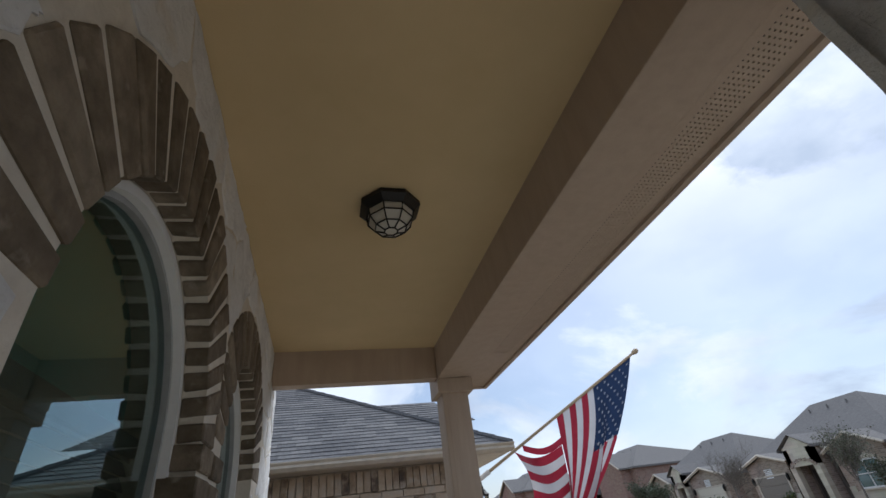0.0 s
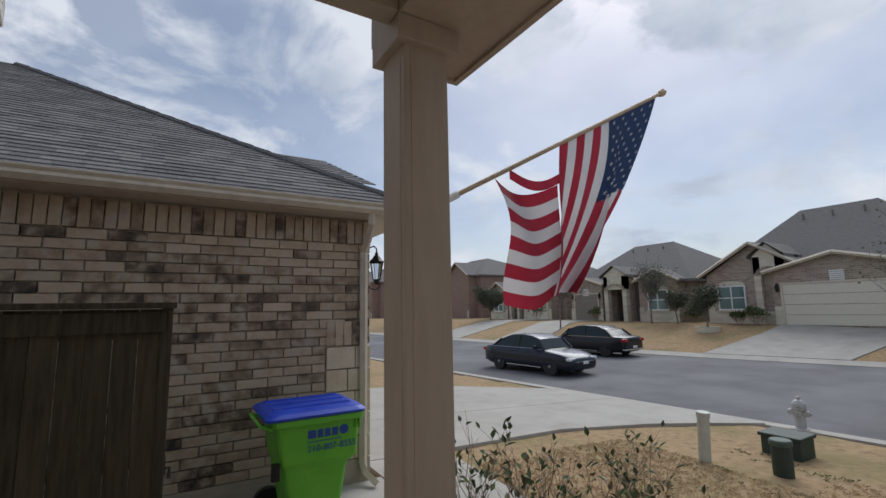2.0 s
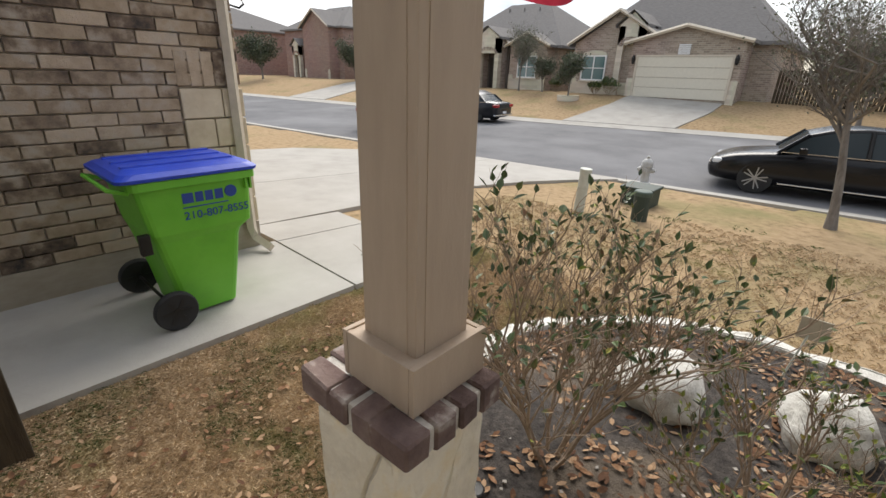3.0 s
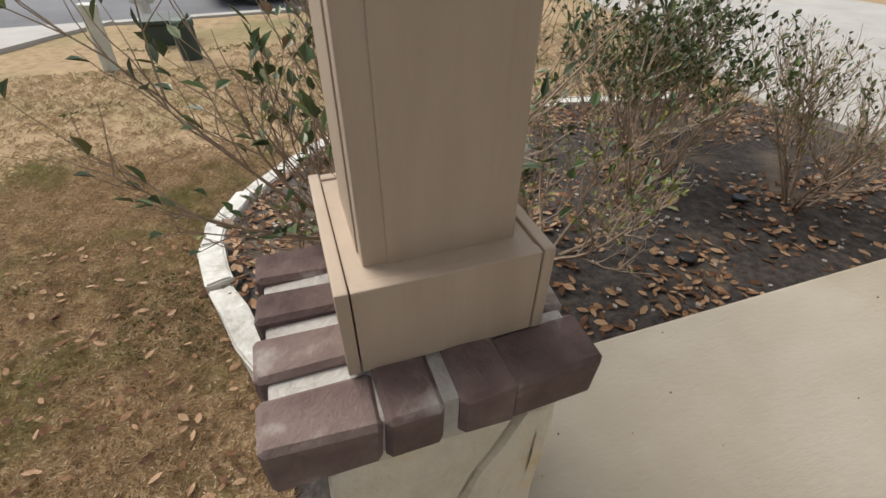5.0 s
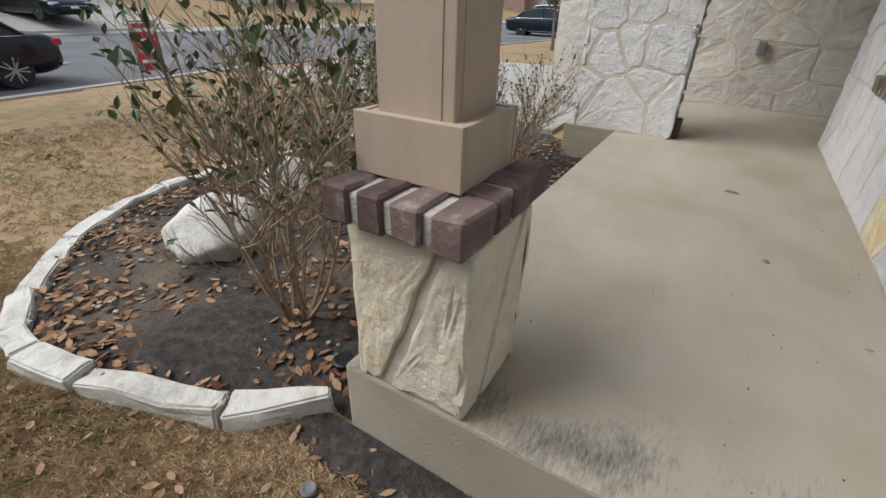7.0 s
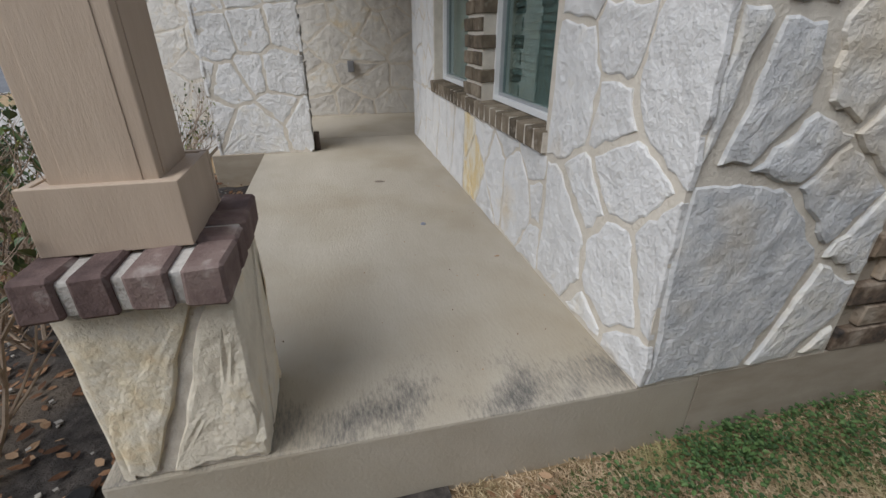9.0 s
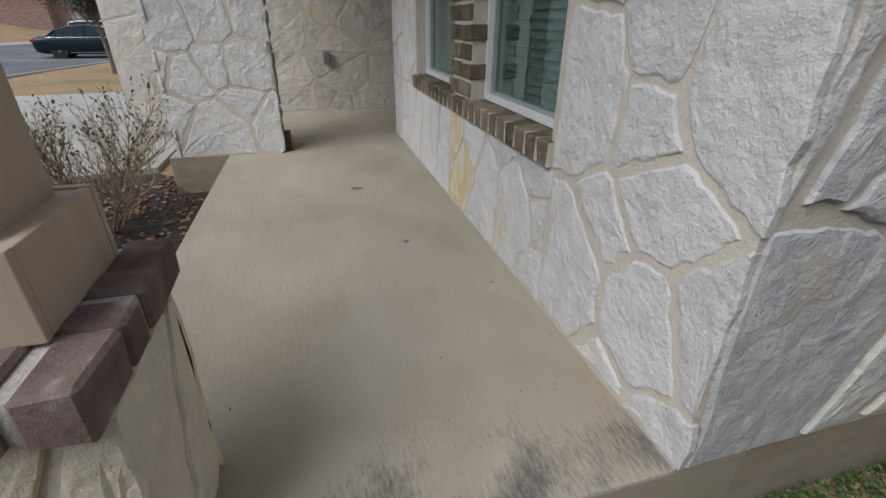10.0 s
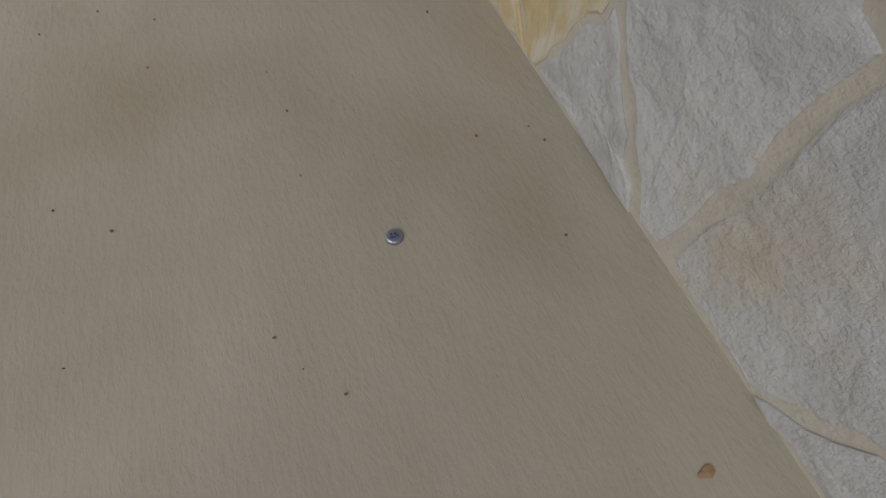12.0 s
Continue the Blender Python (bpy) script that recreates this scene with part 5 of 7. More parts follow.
def strip(bm, s0, s1, t0, t1, ns=3, nt=30, lift=0.0, ragged=0.0):
    grid = []
    for i in range(ns + 1):
        row = []
        for j in range(nt + 1):
            s = s0 + (s1 - s0) * i / ns
            t = t0 + (t1 - t0) * j / nt
            if ragged and j == nt:
                t += ragged * noise.noise((s * 40, 3.1, 0))
            if ragged and j == 0 and t0 > 0:
                t += 0.05 * noise.noise((s * 25, 1.7, 0))
            p = cloth(s, t)
            if lift:
                n_ = (cloth(s + 0.01, t) - p).cross(cloth(s, t + 0.01) - p).normalized()
                p = p + n_ * lift
            row.append(bm.verts.new(p))
        grid.append(row)
    for i in range(ns):
        for j in range(nt):
            bm.faces.new((grid[i][j], grid[i][j + 1], grid[i + 1][j + 1], grid[i + 1][j]))


for k in range(13):
    bm = bmesh.new()
    s0, s1 = k / 13, (k + 1) / 13
    t0 = 0.50 if k < 7 else 0.0
    strip(bm, s0, s1, t0, 1.0, nt=30, ragged=0.03)
    part("stripe", bm, M_RED if k % 2 == 0 else M_FWHITE, flag, smooth=True)
bm = bmesh.new()
strip(bm, 0.0, 7 / 13, 0.0, 0.50, ns=14, nt=16)
canton = part("canton", bm, M_NAVY, flag, "navy canton with white stars", smooth=True)
# the fly, folded back behind the hanging stripes
for k in range(9):
    bm = bmesh.new()
    rows_ = [[bm.verts.new(folded(j / 14, (k + i / 2) / 9)) for j in range(15)] for i in range(3)]
    for ra, rb in zip(rows_, rows_[1:]):
        for j in range(14):
            bm.faces.new((ra[j], ra[j + 1], rb[j + 1], rb[j]))
    part("stripe", bm, M_RED if k % 2 == 0 else M_FWHITE, flag, smooth=True)
# torn ribbon of hem between the pole and the loose stripes
bm = bmesh.new()
rib = []
for i in range(17):
    f = i / 16
    a = PB.lerp(PT, 0.23).lerp(cloth(1.0, 0.2), f)
    a.z -= 0.06 * math.sin(math.pi * f)
    rib.append((bm.verts.new(a), bm.verts.new(a + Vector((0.01, 0.01, -0.055)))))
for a, b in zip(rib, rib[1:]):
    bm.faces.new((a[0], b[0], b[1], a[1]))
part("torn_ribbon", bm, M_RED, flag, "torn red ribbon of cloth", smooth=True)
for r in range(9):
    for c_ in range(6 if r % 2 == 0 else 5):
        s = (r + 1) / 10 * 7 / 13
        t = ((2 * c_ + (1 if r % 2 == 0 else 2)) / 12) * 0.50
        star = bmesh.new()
        for lift in (0.004, -0.004):
            p = cloth(s, t)
            eu = (cloth(s + 0.01, t) - p).normalized()
            ev = (cloth(s, t + 0.01) - p).normalized()
            n_ = eu.cross(ev).normalized()
            vs = []
            for k in range(10):
                rad = 0.021 if k % 2 == 0 else 0.009
                a = k * math.pi / 5
                vs.append(star.verts.new(p + n_ * lift - eu * math.cos(a) * rad + ev * math.sin(a) * rad))
            mid = star.verts.new(p + n_ * lift)
            for k in range(10):
                star.faces.new((vs[k], vs[(k + 1) % 10], mid))
        part("star", star, M_FWHITE, canton)

# ---- neighbour's wall lantern ----
lan = thing("wall_lantern", "black scrolled wall lantern with clear glass on brick corner", "wall lamp", (2.86, 3.75, 2.5))
LX, LY = 3.02, 3.72
bm = bmesh.new()
tube(bm, [(2.84, LY, 2.72), (2.90, LY, 2.83), (2.98, LY, 2.86), (LX, LY, 2.82), (LX, LY, 2.76)], 0.011, 8)
tube(bm, [(2.84, LY, 2.40), (2.92, LY, 2.27), (3.02, LY, 2.25), (3.07, LY, 2.29), (3.05, LY, 2.33)], 0.011, 8)
box(bm, (2.82, LY - 0.05, 2.36), (2.85, LY + 0.05, 2.76), 0.006)
part("bracket", bm, M_BLACK, lan)
bm = bmesh.new()
mm = Matrix.Translation((LX, LY, 2.38))
lathe(bm, [(0.02, -0.06), (0.035, -0.04), (0.05, 0.0), (0.055, 0.012)], 8, mm)
lathe(bm, [(0.105, 0.25), (0.11, 0.262), (0.07, 0.30), (0.05, 0.33), (0.022, 0.36), (0.028, 0.375), (0.01, 0.40)], 8, mm)
for k in range(8):
    a = k * math.pi / 4
    tube(bm, [mm @ Vector((0.054 * math.cos(a), 0.054 * math.sin(a), 0.01)), mm @ Vector((0.098 * math.cos(a), 0.098 * math.sin(a), 0.25))], 0.005, 5)
part("frame", bm, M_BLACK, lan)
bm = bmesh.new()
lathe(bm, [(0.05, 0.012), (0.094, 0.25)], 8, mm)
part("glass", bm, M_LAMPGLASS, lan)

# ---- planting bed ----
BED = [(1.95, -0.03), (2.27, 0.25), (2.91, 0.465), (3.29, 0.535), (3.55, 0.505), (3.87, 0.35), (4.23, 0.09), (4.49, -0.12), (4.73, -0.50), (4.87, -0.98), (4.92, -1.51), (4.87, -2.03), (4.78, -2.60), (4.68, -3.27), (4.54, -4.04)]
bm = bmesh.new()
ring = BED + [(4.3, -4.72), (2.76, -4.95), (2.37, -4.7), (2.36, -4.1), (1.82, -4.1), (1.82, -0.03)]
cx, cy = 3.0, -1.9
prev = None
rows = []
for f in (1.0, 0.93, 0.8, 0.65, 0.5, 0.35, 0.2, 0.08):
    row = []
    for (x, y), (x2, y2) in zip(ring, ring[1:] + ring[:1]):
        for i in range(6):
            u, v = x + (x2 - x) * i / 6, y + (y2 - y) * i / 6
            u, v = cx + (u - cx) * f, cy + (v - cy) * f
            z = level(u, v) + 0.022 + (0.03 + 0.05 * math.exp(-((u - 2.75) ** 2 + (v - 0.05) ** 2) / 0.08) if f < 0.99 else -0.03) + 0.025 * noise.noise((u * 3, v * 3, 5)) + 0.012 * noise.noise((u * 14, v * 14, 2))
            row.append(bm.verts.new((u, v, z)))
    rows.append(row)
for a, b in zip(rows, rows[1:]):
    k = len(a)
    for i in range(k):
        bm.faces.new((a[i], a[(i + 1) % k], b[(i + 1) % k], b[i]))
bm.faces.new(rows[-1])
structure("bed_soil", bm, M_SOIL, "dark mulched soil of the planting bed", "soil", smooth=True)


def bed_z(x, y):
    return level(x, y) + 0.045


M_EDGE = material("pale_edging_stone", [(0.2, (0.46, 0.43, 0.37)), (0.5, (0.68, 0.66, 0.60)), (0.8, (0.76, 0.74, 0.69))], scale=9, rough=0.92, bump=1.0, bump_scale=18, rand=0.25, stain=(0.40, 0.37, 0.30), stain_scale=6, stain_at=(0.6, 0.85), spec=0.2)
for k, ((x, y), (x2, y2)) in enumerate(zip(BED, BED[1:])):
    L = math.hypot(x2 - x, y2 - y)
    ang = math.degrees(math.atan2(y2 - y, x2 - x))
    t = thing("edging_stone", "pale limestone edging block along the planting bed", "edging stone", ((x + x2) / 2, (y + y2) / 2, level(x, y)), group="bed edging stones")
    bm = bmesh.new()
    wide = rng.uniform(0.058, 0.072)
    box(bm, (-L / 2 + 0.008, -wide, -0.06), (L / 2 - 0.008, wide, 0.085))
    bmesh.ops.subdivide_edges(bm, edges=bm.edges[:], cuts=2, use_grid_fill=True)
    if k == 0:
        for v in bm.verts:
            v.co.y *= 0.45 + 0.85 * (v.co.x / L + 0.5)
    m_ = Matrix.Translation(((x + x2) / 2, (y + y2) / 2, level((x + x2) / 2, (y + y2) / 2) + rng.uniform(-0.01, 0.01))) @ pose(0, 0, 0, rng.uniform(-4, 4), rng.uniform(-2, 2), ang)
    for v in bm.verts:
        q = v.co.copy()
        v.co = m_ @ (q * (1 + 0.05 * noise.noise(q * 9 + Vector((k, 0, 0)))) + Vector((0, 0.022 * noise.noise(q * 6 + Vector((0, k, 0))), 0.022 * noise.noise(q * 7 + Vector((0, 0, k))))))
    bmesh.ops.bevel(bm, geom=[e for e in bm.edges if e.calc_face_angle(0) > 0.6], offset=0.01, segments=2, affect="EDGES")
    part("block", bm, M_EDGE, t)


def boulder(at, size, seed, label):
    t = thing("boulder", label, "rock", at, group="bed boulders")
    bm = bmesh.new()
    bmesh.ops.create_icosphere(bm, subdivisions=4, radius=1.0)
    for v in bm.verts:
        d = v.co.normalized()
        r = 1 + 0.24 * noise.noise(d * 1.3 + Vector((seed, 0, 0))) + 0.10 * noise.noise(d * 3.1 + Vector((0, seed, 0))) + 0.035 * noise.noise(d * 8 + Vector((0, 0, seed)))
        q = d * r
        for n_ in (Vector((0.5, 0.4, 0.75)), Vector((-0.75, 0.2, 0.6)), Vector((0.3, -0.9, 0.35)), Vector((-0.3, 0.85, 0.45))):
            n_ = n_.normalized()
            over = q.dot(n_) - 0.82
            if over > 0:
                q -= n_ * over * 0.85
        v.co = Vector(at) + Vector((q.x * size[0], q.y * size[1], q.z * size[2]))
    part("stone_body", bm, M_EDGE, t, smooth=True)


boulder((3.56, -0.62, bed_z(3.6, -0.6) + 0.12), (0.33, 0.29, 0.23), 3, "angular pale limestone boulder in dark mulch")
boulder((3.84, -1.50, bed_z(4, -1.5) + 0.12), (0.27, 0.26, 0.21), 8, "rounded pale limestone boulder in dark mulch")

# leaf litter, chips
lv, lf = [], []
rl = random.Random(21)


def litter(x, y, z, size, curl):
    a = rl.uniform(0, 2 * math.pi)
    ca, sa = math.cos(a), math.sin(a)
    tl, tw = rl.uniform(-0.4, 0.4), rl.uniform(-0.5, 0.5)
    b0 = len(lv)
    for u, v in ((-1, 0), (-0.3, 0.42), (0.45, 0.36), (1, 0), (0.45, -0.36), (-0.3, -0.42)):
        h = curl * (abs(v) * 1.2 + u * u * 0.5) * size + tl * u * size * 0.5 + tw * v * size
        lv.append((x + size * (u * ca - v * sa), y + size * (u * sa + v * ca), z + max(0.0, h) + 0.004))
    lf.append((b0, b0 + 1, b0 + 2, b0 + 3))
    lf.append((b0, b0 + 3, b0 + 4, b0 + 5))


def in_bed(x, y):
    inside = False
    for (x1, y1), (x2, y2) in zip(ring, ring[1:] + ring[:1]):
        if (y1 > y) != (y2 > y) and x < (x2 - x1) * (y - y1) / (y2 - y1) + x1:
            inside = not inside
    return inside


n = 0
while n < 9000:
    x, y = rl.uniform(1.9, 5.0), rl.uniform(-4.6, 0.6)
    if not in_bed(x, y):
        continue
    dens = 0.30 + 0.9 * noise.noise((x * 1.7, y * 1.7, 9)) + (0.5 if y > 0.15 or x > 4.3 else 0)
    if rl.random() < dens:
        litter(x, y, bed_z(x, y) + 0.01, rl.uniform(0.018, 0.042), rl.uniform(0.1, 0.6))
    n += 1
for k in range(600):
    x, y = rl.uniform(0.3, 3.5), rl.uniform(0.05, 1.6)
    litter(x, y, level(x, y) + 0.015, rl.uniform(0.015, 0.032), rl.uniform(0.1, 0.6))
tagged(from_lists("leaf_litter", lv, lf, M_LEAFDRY), "dry brown fallen leaves over dark mulch", "leaves", kind="stuff")
M_CHIP = plain("pale_gravel_chip", (0.36, 0.33, 0.29), rough=0.9, island=0.5)
chips = bmesh.new()
for k in range(420):
    x, y = rl.uniform(1.95, 4.9), rl.uniform(-4.4, 0.55)
    if in_bed(x, y):
        s = rl.uniform(0.006, 0.018)
        p = Vector((x, y, bed_z(x, y) + 0.012))
        vs = [chips.verts.new(p + Vector((s * math.cos(a) * rl.uniform(0.7, 1.2), s * math.sin(a) * rl.uniform(0.7, 1.2), h))) for h in (0, s * 0.8) for a in (0, 1.6, 3.1, 4.6)]
        for q in ((4, 5, 6, 7), (0, 1, 5, 4), (1, 2, 6, 5), (2, 3, 7, 6), (3, 0, 4, 7)):
            chips.faces.new([vs[i] for i in q])
tagged(part("mulch_chips", chips, M_CHIP), "small pale stones scattered in mulch", "gravel", kind="stuff")
for at in ((2.76, -2.81), (2.05, -0.20), (2.35, -2.0)):
    t = thing("garden_uplight", "small black round uplight in mulch", "garden light", (*at, bed_z(*at)), group="bed uplights")
    bm = bmesh.new()
    lathe(bm, [(0.035, -0.03), (0.045, 0.02), (0.05, 0.035), (0.04, 0.04), (0.02, 0.038)], 14, Matrix.Translation((*at, bed_z(*at) + 0.01)))
    part("housing", bm, M_BLACK, t)
for at in ((1.19, 0.24), (1.75, 0.30)):
    t = thing("sprinkler_cap", "small grey plastic sprinkler cap in grass", "sprinkler", (*at, level(*at)), group="lawn sprinklers")
    bm = bmesh.new()
    lathe(bm, [(0.028, -0.02), (0.03, 0.02), (0.024, 0.026), (0.01, 0.022)], 14, Matrix.Translation((*at, level(*at) + 0.01)))
    part("cap", bm, plain("grey_sprinkler_plastic", (0.16, 0.16, 0.16)), t)

# ---- shrubs ----
M_TWIG = material("grey_brown_twig", [(0.3, (0.24, 0.18, 0.13)), (0.7, (0.42, 0.33, 0.25))], scale=20, rough=0.9, bump=0.3, spec=0.2)
M_LEAF = material("dark_green_leaf", [(0.1, (0.045, 0.075, 0.03)), (0.5, (0.075, 0.12, 0.045)), (0.78, (0.13, 0.18, 0.06)), (0.95, (0.22, 0.12, 0.06))], scale=14, rough=0.42, island=0.75, spec=0.5)
M_LEAFY = material("yellow_green_leaf", [(0.2, (0.10, 0.14, 0.025)), (0.7, (0.26, 0.30, 0.05)), (0.9, (0.32, 0.13, 0.05))], scale=14, rough=0.5, island=0.6, spec=0.4)


def shrub(at, height, spread, seed, stems, leaves, young, label, leaf=0.034):
    """A woody shrub: forking stems from one foot, twigs, and single folded leaves."""
    r = random.Random(seed)
    t = thing("shrub", label, "shrub", at, group="bed shrubs")
    base = Vector(at)
    sv, sf, tips = [], [], []

    def limb(p, d, length, rad, depth):
        k = 5 if depth == 0 else 4
        pts = [p]
        for i in range(k):
            d = (d + Vector((r.uniform(-0.22, 0.22), r.uniform(-0.22, 0.22), r.uniform(-0.05, 0.16)))).normalized()
            pts.append(pts[-1] + d * length / k)
        sides = 5 if depth < 2 else 3
        b0 = len(sv)
        for i, q in enumerate(pts):
            rr = rad * (1 - 0.6 * i / k)
            u = d.cross(Vector((0.31, 0.2, 0.93))).normalized()
            w = d.cross(u)
            for s in range(sides):
                a = 2 * math.pi * s / sides
                sv.append(q + (u * math.cos(a) + w * math.sin(a)) * rr)
        for i in range(k):
            for s in range(sides):
                a, b = b0 + i * sides + s, b0 + i * sides + (s + 1) % sides
                sf.append((a, b, b + sides, a + sides))
        if depth >= 1:
            tips.extend((q, d, depth) for q in pts[2:])
        if depth < 3:
            for i in range(2, k + 1):
                for _ in range(2 if depth == 0 else r.choice((1, 2))):
                    nd = (d + Vector((r.uniform(-0.9, 0.9), r.uniform(-0.9, 0.9), r.uniform(-0.1, 0.5)))).normalized()
                    limb(pts[i], nd, length * r.uniform(0.42, 0.62), rad * 0.52, depth + 1)

    for i in range(stems):
        a = 2 * math.pi * i / stems + r.uniform(-0.3, 0.3)
        out = r.uniform(0.30, 1.25) * spread / height
        limb(base + Vector((0.05 * math.cos(a), 0.05 * math.sin(a), -0.03)), Vector((out * math.cos(a), out * math.sin(a), 1)).normalized(), height * r.uniform(0.55, 0.72), 0.013, 0)
    from_lists("woody_frame", sv, sf, M_TWIG, t, "bare grey-brown branches")
    for nm, count, mat, size in (("foliage", leaves, M_LEAF, leaf), ("young_foliage", young, M_LEAFY, leaf * 0.7)):
        v, f = [], []
        top = base.z + height
        pool = [x for x in tips if x[0].z > base.z + height * (0.6 if nm == "foliage" else 0.4)]
        for _ in range(count):
            q, d, dep = r.choice(pool)
            if nm == "foliage" and r.random() > 0.25 + 0.75 * (q.z - base.z) / height:
                continue
            dd = (d + Vector((r.uniform(-0.9, 0.9), r.uniform(-0.9, 0.9), r.uniform(-0.5, 0.7)))).normalized()
            side = dd.cross(Vector((r.uniform(-0.4, 0.4), r.uniform(-0.4, 0.4), 1))).normalized()
            nrm = side.cross(dd)
            L, W = size * r.uniform(0.7, 1.5), size * r.uniform(0.28, 0.42)
            b0 = len(v)
            v += [q, q + dd * L * 0.4 + side * W + nrm * W * 0.4, q + dd * L * 0.75 + side * W * 0.8 + nrm * W * 0.3, q + dd * L * 1.15 - nrm * W * 0.3,
                  q + dd * L * 0.75 - side * W * 0.8 + nrm * W * 0.3, q + dd * L * 0.4 - side * W + nrm * W * 0.4]
            f += [(b0, b0 + 1, b0 + 2, b0 + 3), (b0, b0 + 3, b0 + 4, b0 + 5)]
        if v:
            from_lists(nm, v, f, mat, t, "dark glossy green leaves" if nm == "foliage" else "fresh yellow-green leaves")


shrub((2.52, -0.36, bed_z(2.5, -0.4)), 1.32, 1.0, 4, 9, 1000, 90, "sparse half-bare shrub with dark leaves at its top", 0.037)
shrub((2.70, -1.30, bed_z(2.7, -1.3)), 0.85, 0.95, 12, 6, 220, 420, "sparse half-bare shrub with some yellow-green leaves", 0.036)
shrub((3.15, -2.25, bed_z(3.1, -2.2)), 1.10, 0.85, 23, 9, 1900, 520, "twiggy shrub with thick green foliage", 0.034)
shrub((2.62, -3.15, bed_z(2.6, -3.1)), 1.05, 0.75, 31, 9, 420, 700, "low twiggy shrub with pale yellow-green leaves by the entry pier", 0.028)
shrub((3.9, -2.9, bed_z(3.9, -2.9)), 1.10, 0.8, 44, 8, 2400, 300, "dense dark green shrub in the bed", 0.034)

# ---- grass tufts near the porch ----
gvv, gff = [], []
rg = random.Random(77)


def tuft(x, y, n, h):
    z = ground_z(x, y)
    for _ in range(n):
        a, l_ = rg.uniform(0, 6.28), h * rg.uniform(0.5, 1.3)
        px, py = x + rg.uniform(-0.03, 0.03), y + rg.uniform(-0.03, 0.03)
        dx, dy = math.cos(a), math.sin(a)
        lean = rg.uniform(0.35, 1.5)
        w = rg.uniform(0.0016, 0.0034)
        b0 = len(gvv)
        gvv.extend([(px - dy * w, py + dx * w, z), (px + dy * w, py - dx * w, z), (px + dx * l_ * lean * 0.5, py + dy * l_ * lean * 0.5, z + l_ * 0.55), (px + dx * l_ * lean, py + dy * l_ * lean, z + l_ * 0.6)])
        gff.extend([(b0, b0 + 1, b0 + 2), (b0, b0 + 2, b0 + 3)])


def grass_zone(x0, x1, y0, y1, count, n, h, green):
    for _ in range(count):
        x, y = rg.uniform(x0, x1), rg.uniform(y0, y1)
        if in_bed(x, y) or (-0.3 < x < 1.9 and y < 0.01) or x < -0.3 and y < 0.01:
            continue
        if y > 1.90 and (x < 4.22 or y > 3.4):
            continue
        if green and noise.noise((x * 1.6, y * 1.6, 3)) < green:
            continue
        tuft(x, y, n, h)


M_BLADE = material("dry_grass_blade", [(0.2, (0.36, 0.265, 0.165)), (0.5, (0.57, 0.435, 0.285)), (0.8, (0.72, 0.58, 0.40))], scale=8, rough=0.9, island=0.6, stain=(0.32, 0.32, 0.13), stain_scale=1.5, stain_at=(0.55, 0.75), spec=0.15)
M_BLADEG = material("green_grass_blade", [(0.2, (0.06, 0.08, 0.025)), (0.5, (0.11, 0.14, 0.045)), (0.8, (0.20, 0.22, 0.09))], scale=8, rough=0.8, island=0.6, spec=0.25)
grass_zone(-2.6, 4.9, 0.0, 1.92, 15000, 6, 0.026, 0)
grass_zone(-0.8, 4.6, 0.03, 1.95, 20000, 6, 0.030, 0)
grass_zone(2.0, 7.5, 0.4, 4.2, 6500, 5, 0.04, 0)
grass_zone(4.7, 8.5, -6.0, 0.6, 5500, 5, 0.045, 0)
tagged(from_lists("dry_grass", gvv, gff, M_BLADE), "short dry tan grass blades", "grass", kind="stuff")
gvv, gff = [], []
grass_zone(-3.0, 0.3, 0.03, 0.9, 2600, 6, 0.024, 0)
grass_zone(0.0, 3.2, 0.1, 1.9, 5200, 6, 0.028, 0.06)
grass_zone(4.7, 9.0, -6.0, 2.0, 2500, 5, 0.045, 0.2)
tagged(from_lists("green_grass", gvv, gff, M_BLADEG), "thin green grass and weeds", "grass", kind="stuff")
# broad-leaved weeds by the foundation, each leaf a folded lobe on a short stalk
M_WEED = material("fresh_weed_leaf", [(0.2, (0.035, 0.07, 0.022)), (0.5, (0.06, 0.115, 0.032)), (0.8, (0.10, 0.165, 0.05))], scale=10, rough=0.6, island=0.6, spec=0.35)
wv, wf = [], []
for cx_, cy_, spread, count in ((-0.30, 0.16, 0.11, 150), (-0.52, 0.10, 0.10, 130), (-0.75, 0.22, 0.16, 170), (-1.05, 0.12, 0.18, 140), (0.02, 0.24, 0.14, 90), (-0.20, 0.42, 0.20, 110), (-1.5, 0.2, 0.25, 120)):
    for _ in range(count * 3):
        x, y = rg.gauss(cx_, spread), max(0.03, rg.gauss(cy_, spread * 0.7))
        z = level(x, y) + rg.uniform(0.008, 0.085)
        a, s = rg.uniform(0, 6.28), rg.uniform(0.006, 0.015)
        ux, uy = math.cos(a), math.sin(a)
        up_ = rg.uniform(-0.3, 0.6)
        b0 = len(wv)
        for u, v, h in ((0, 0, 0), (0.5, 0.55, 0.25), (1.2, 0.62, 0.1), (1.7, 0, -0.2), (1.2, -0.62, 0.1), (0.5, -0.55, 0.25)):
            wv.append((x + s * (u * ux - v * uy), y + s * (u * uy + v * ux), z + s * (h + up_ * u)))
        wf += [(b0, b0 + 1, b0 + 2, b0 + 3), (b0, b0 + 3, b0 + 4, b0 + 5)]
tagged(from_lists("weed_patch", wv, wf, M_WEED), "low green broad-leaved weeds by the foundation", "weeds", kind="stuff")
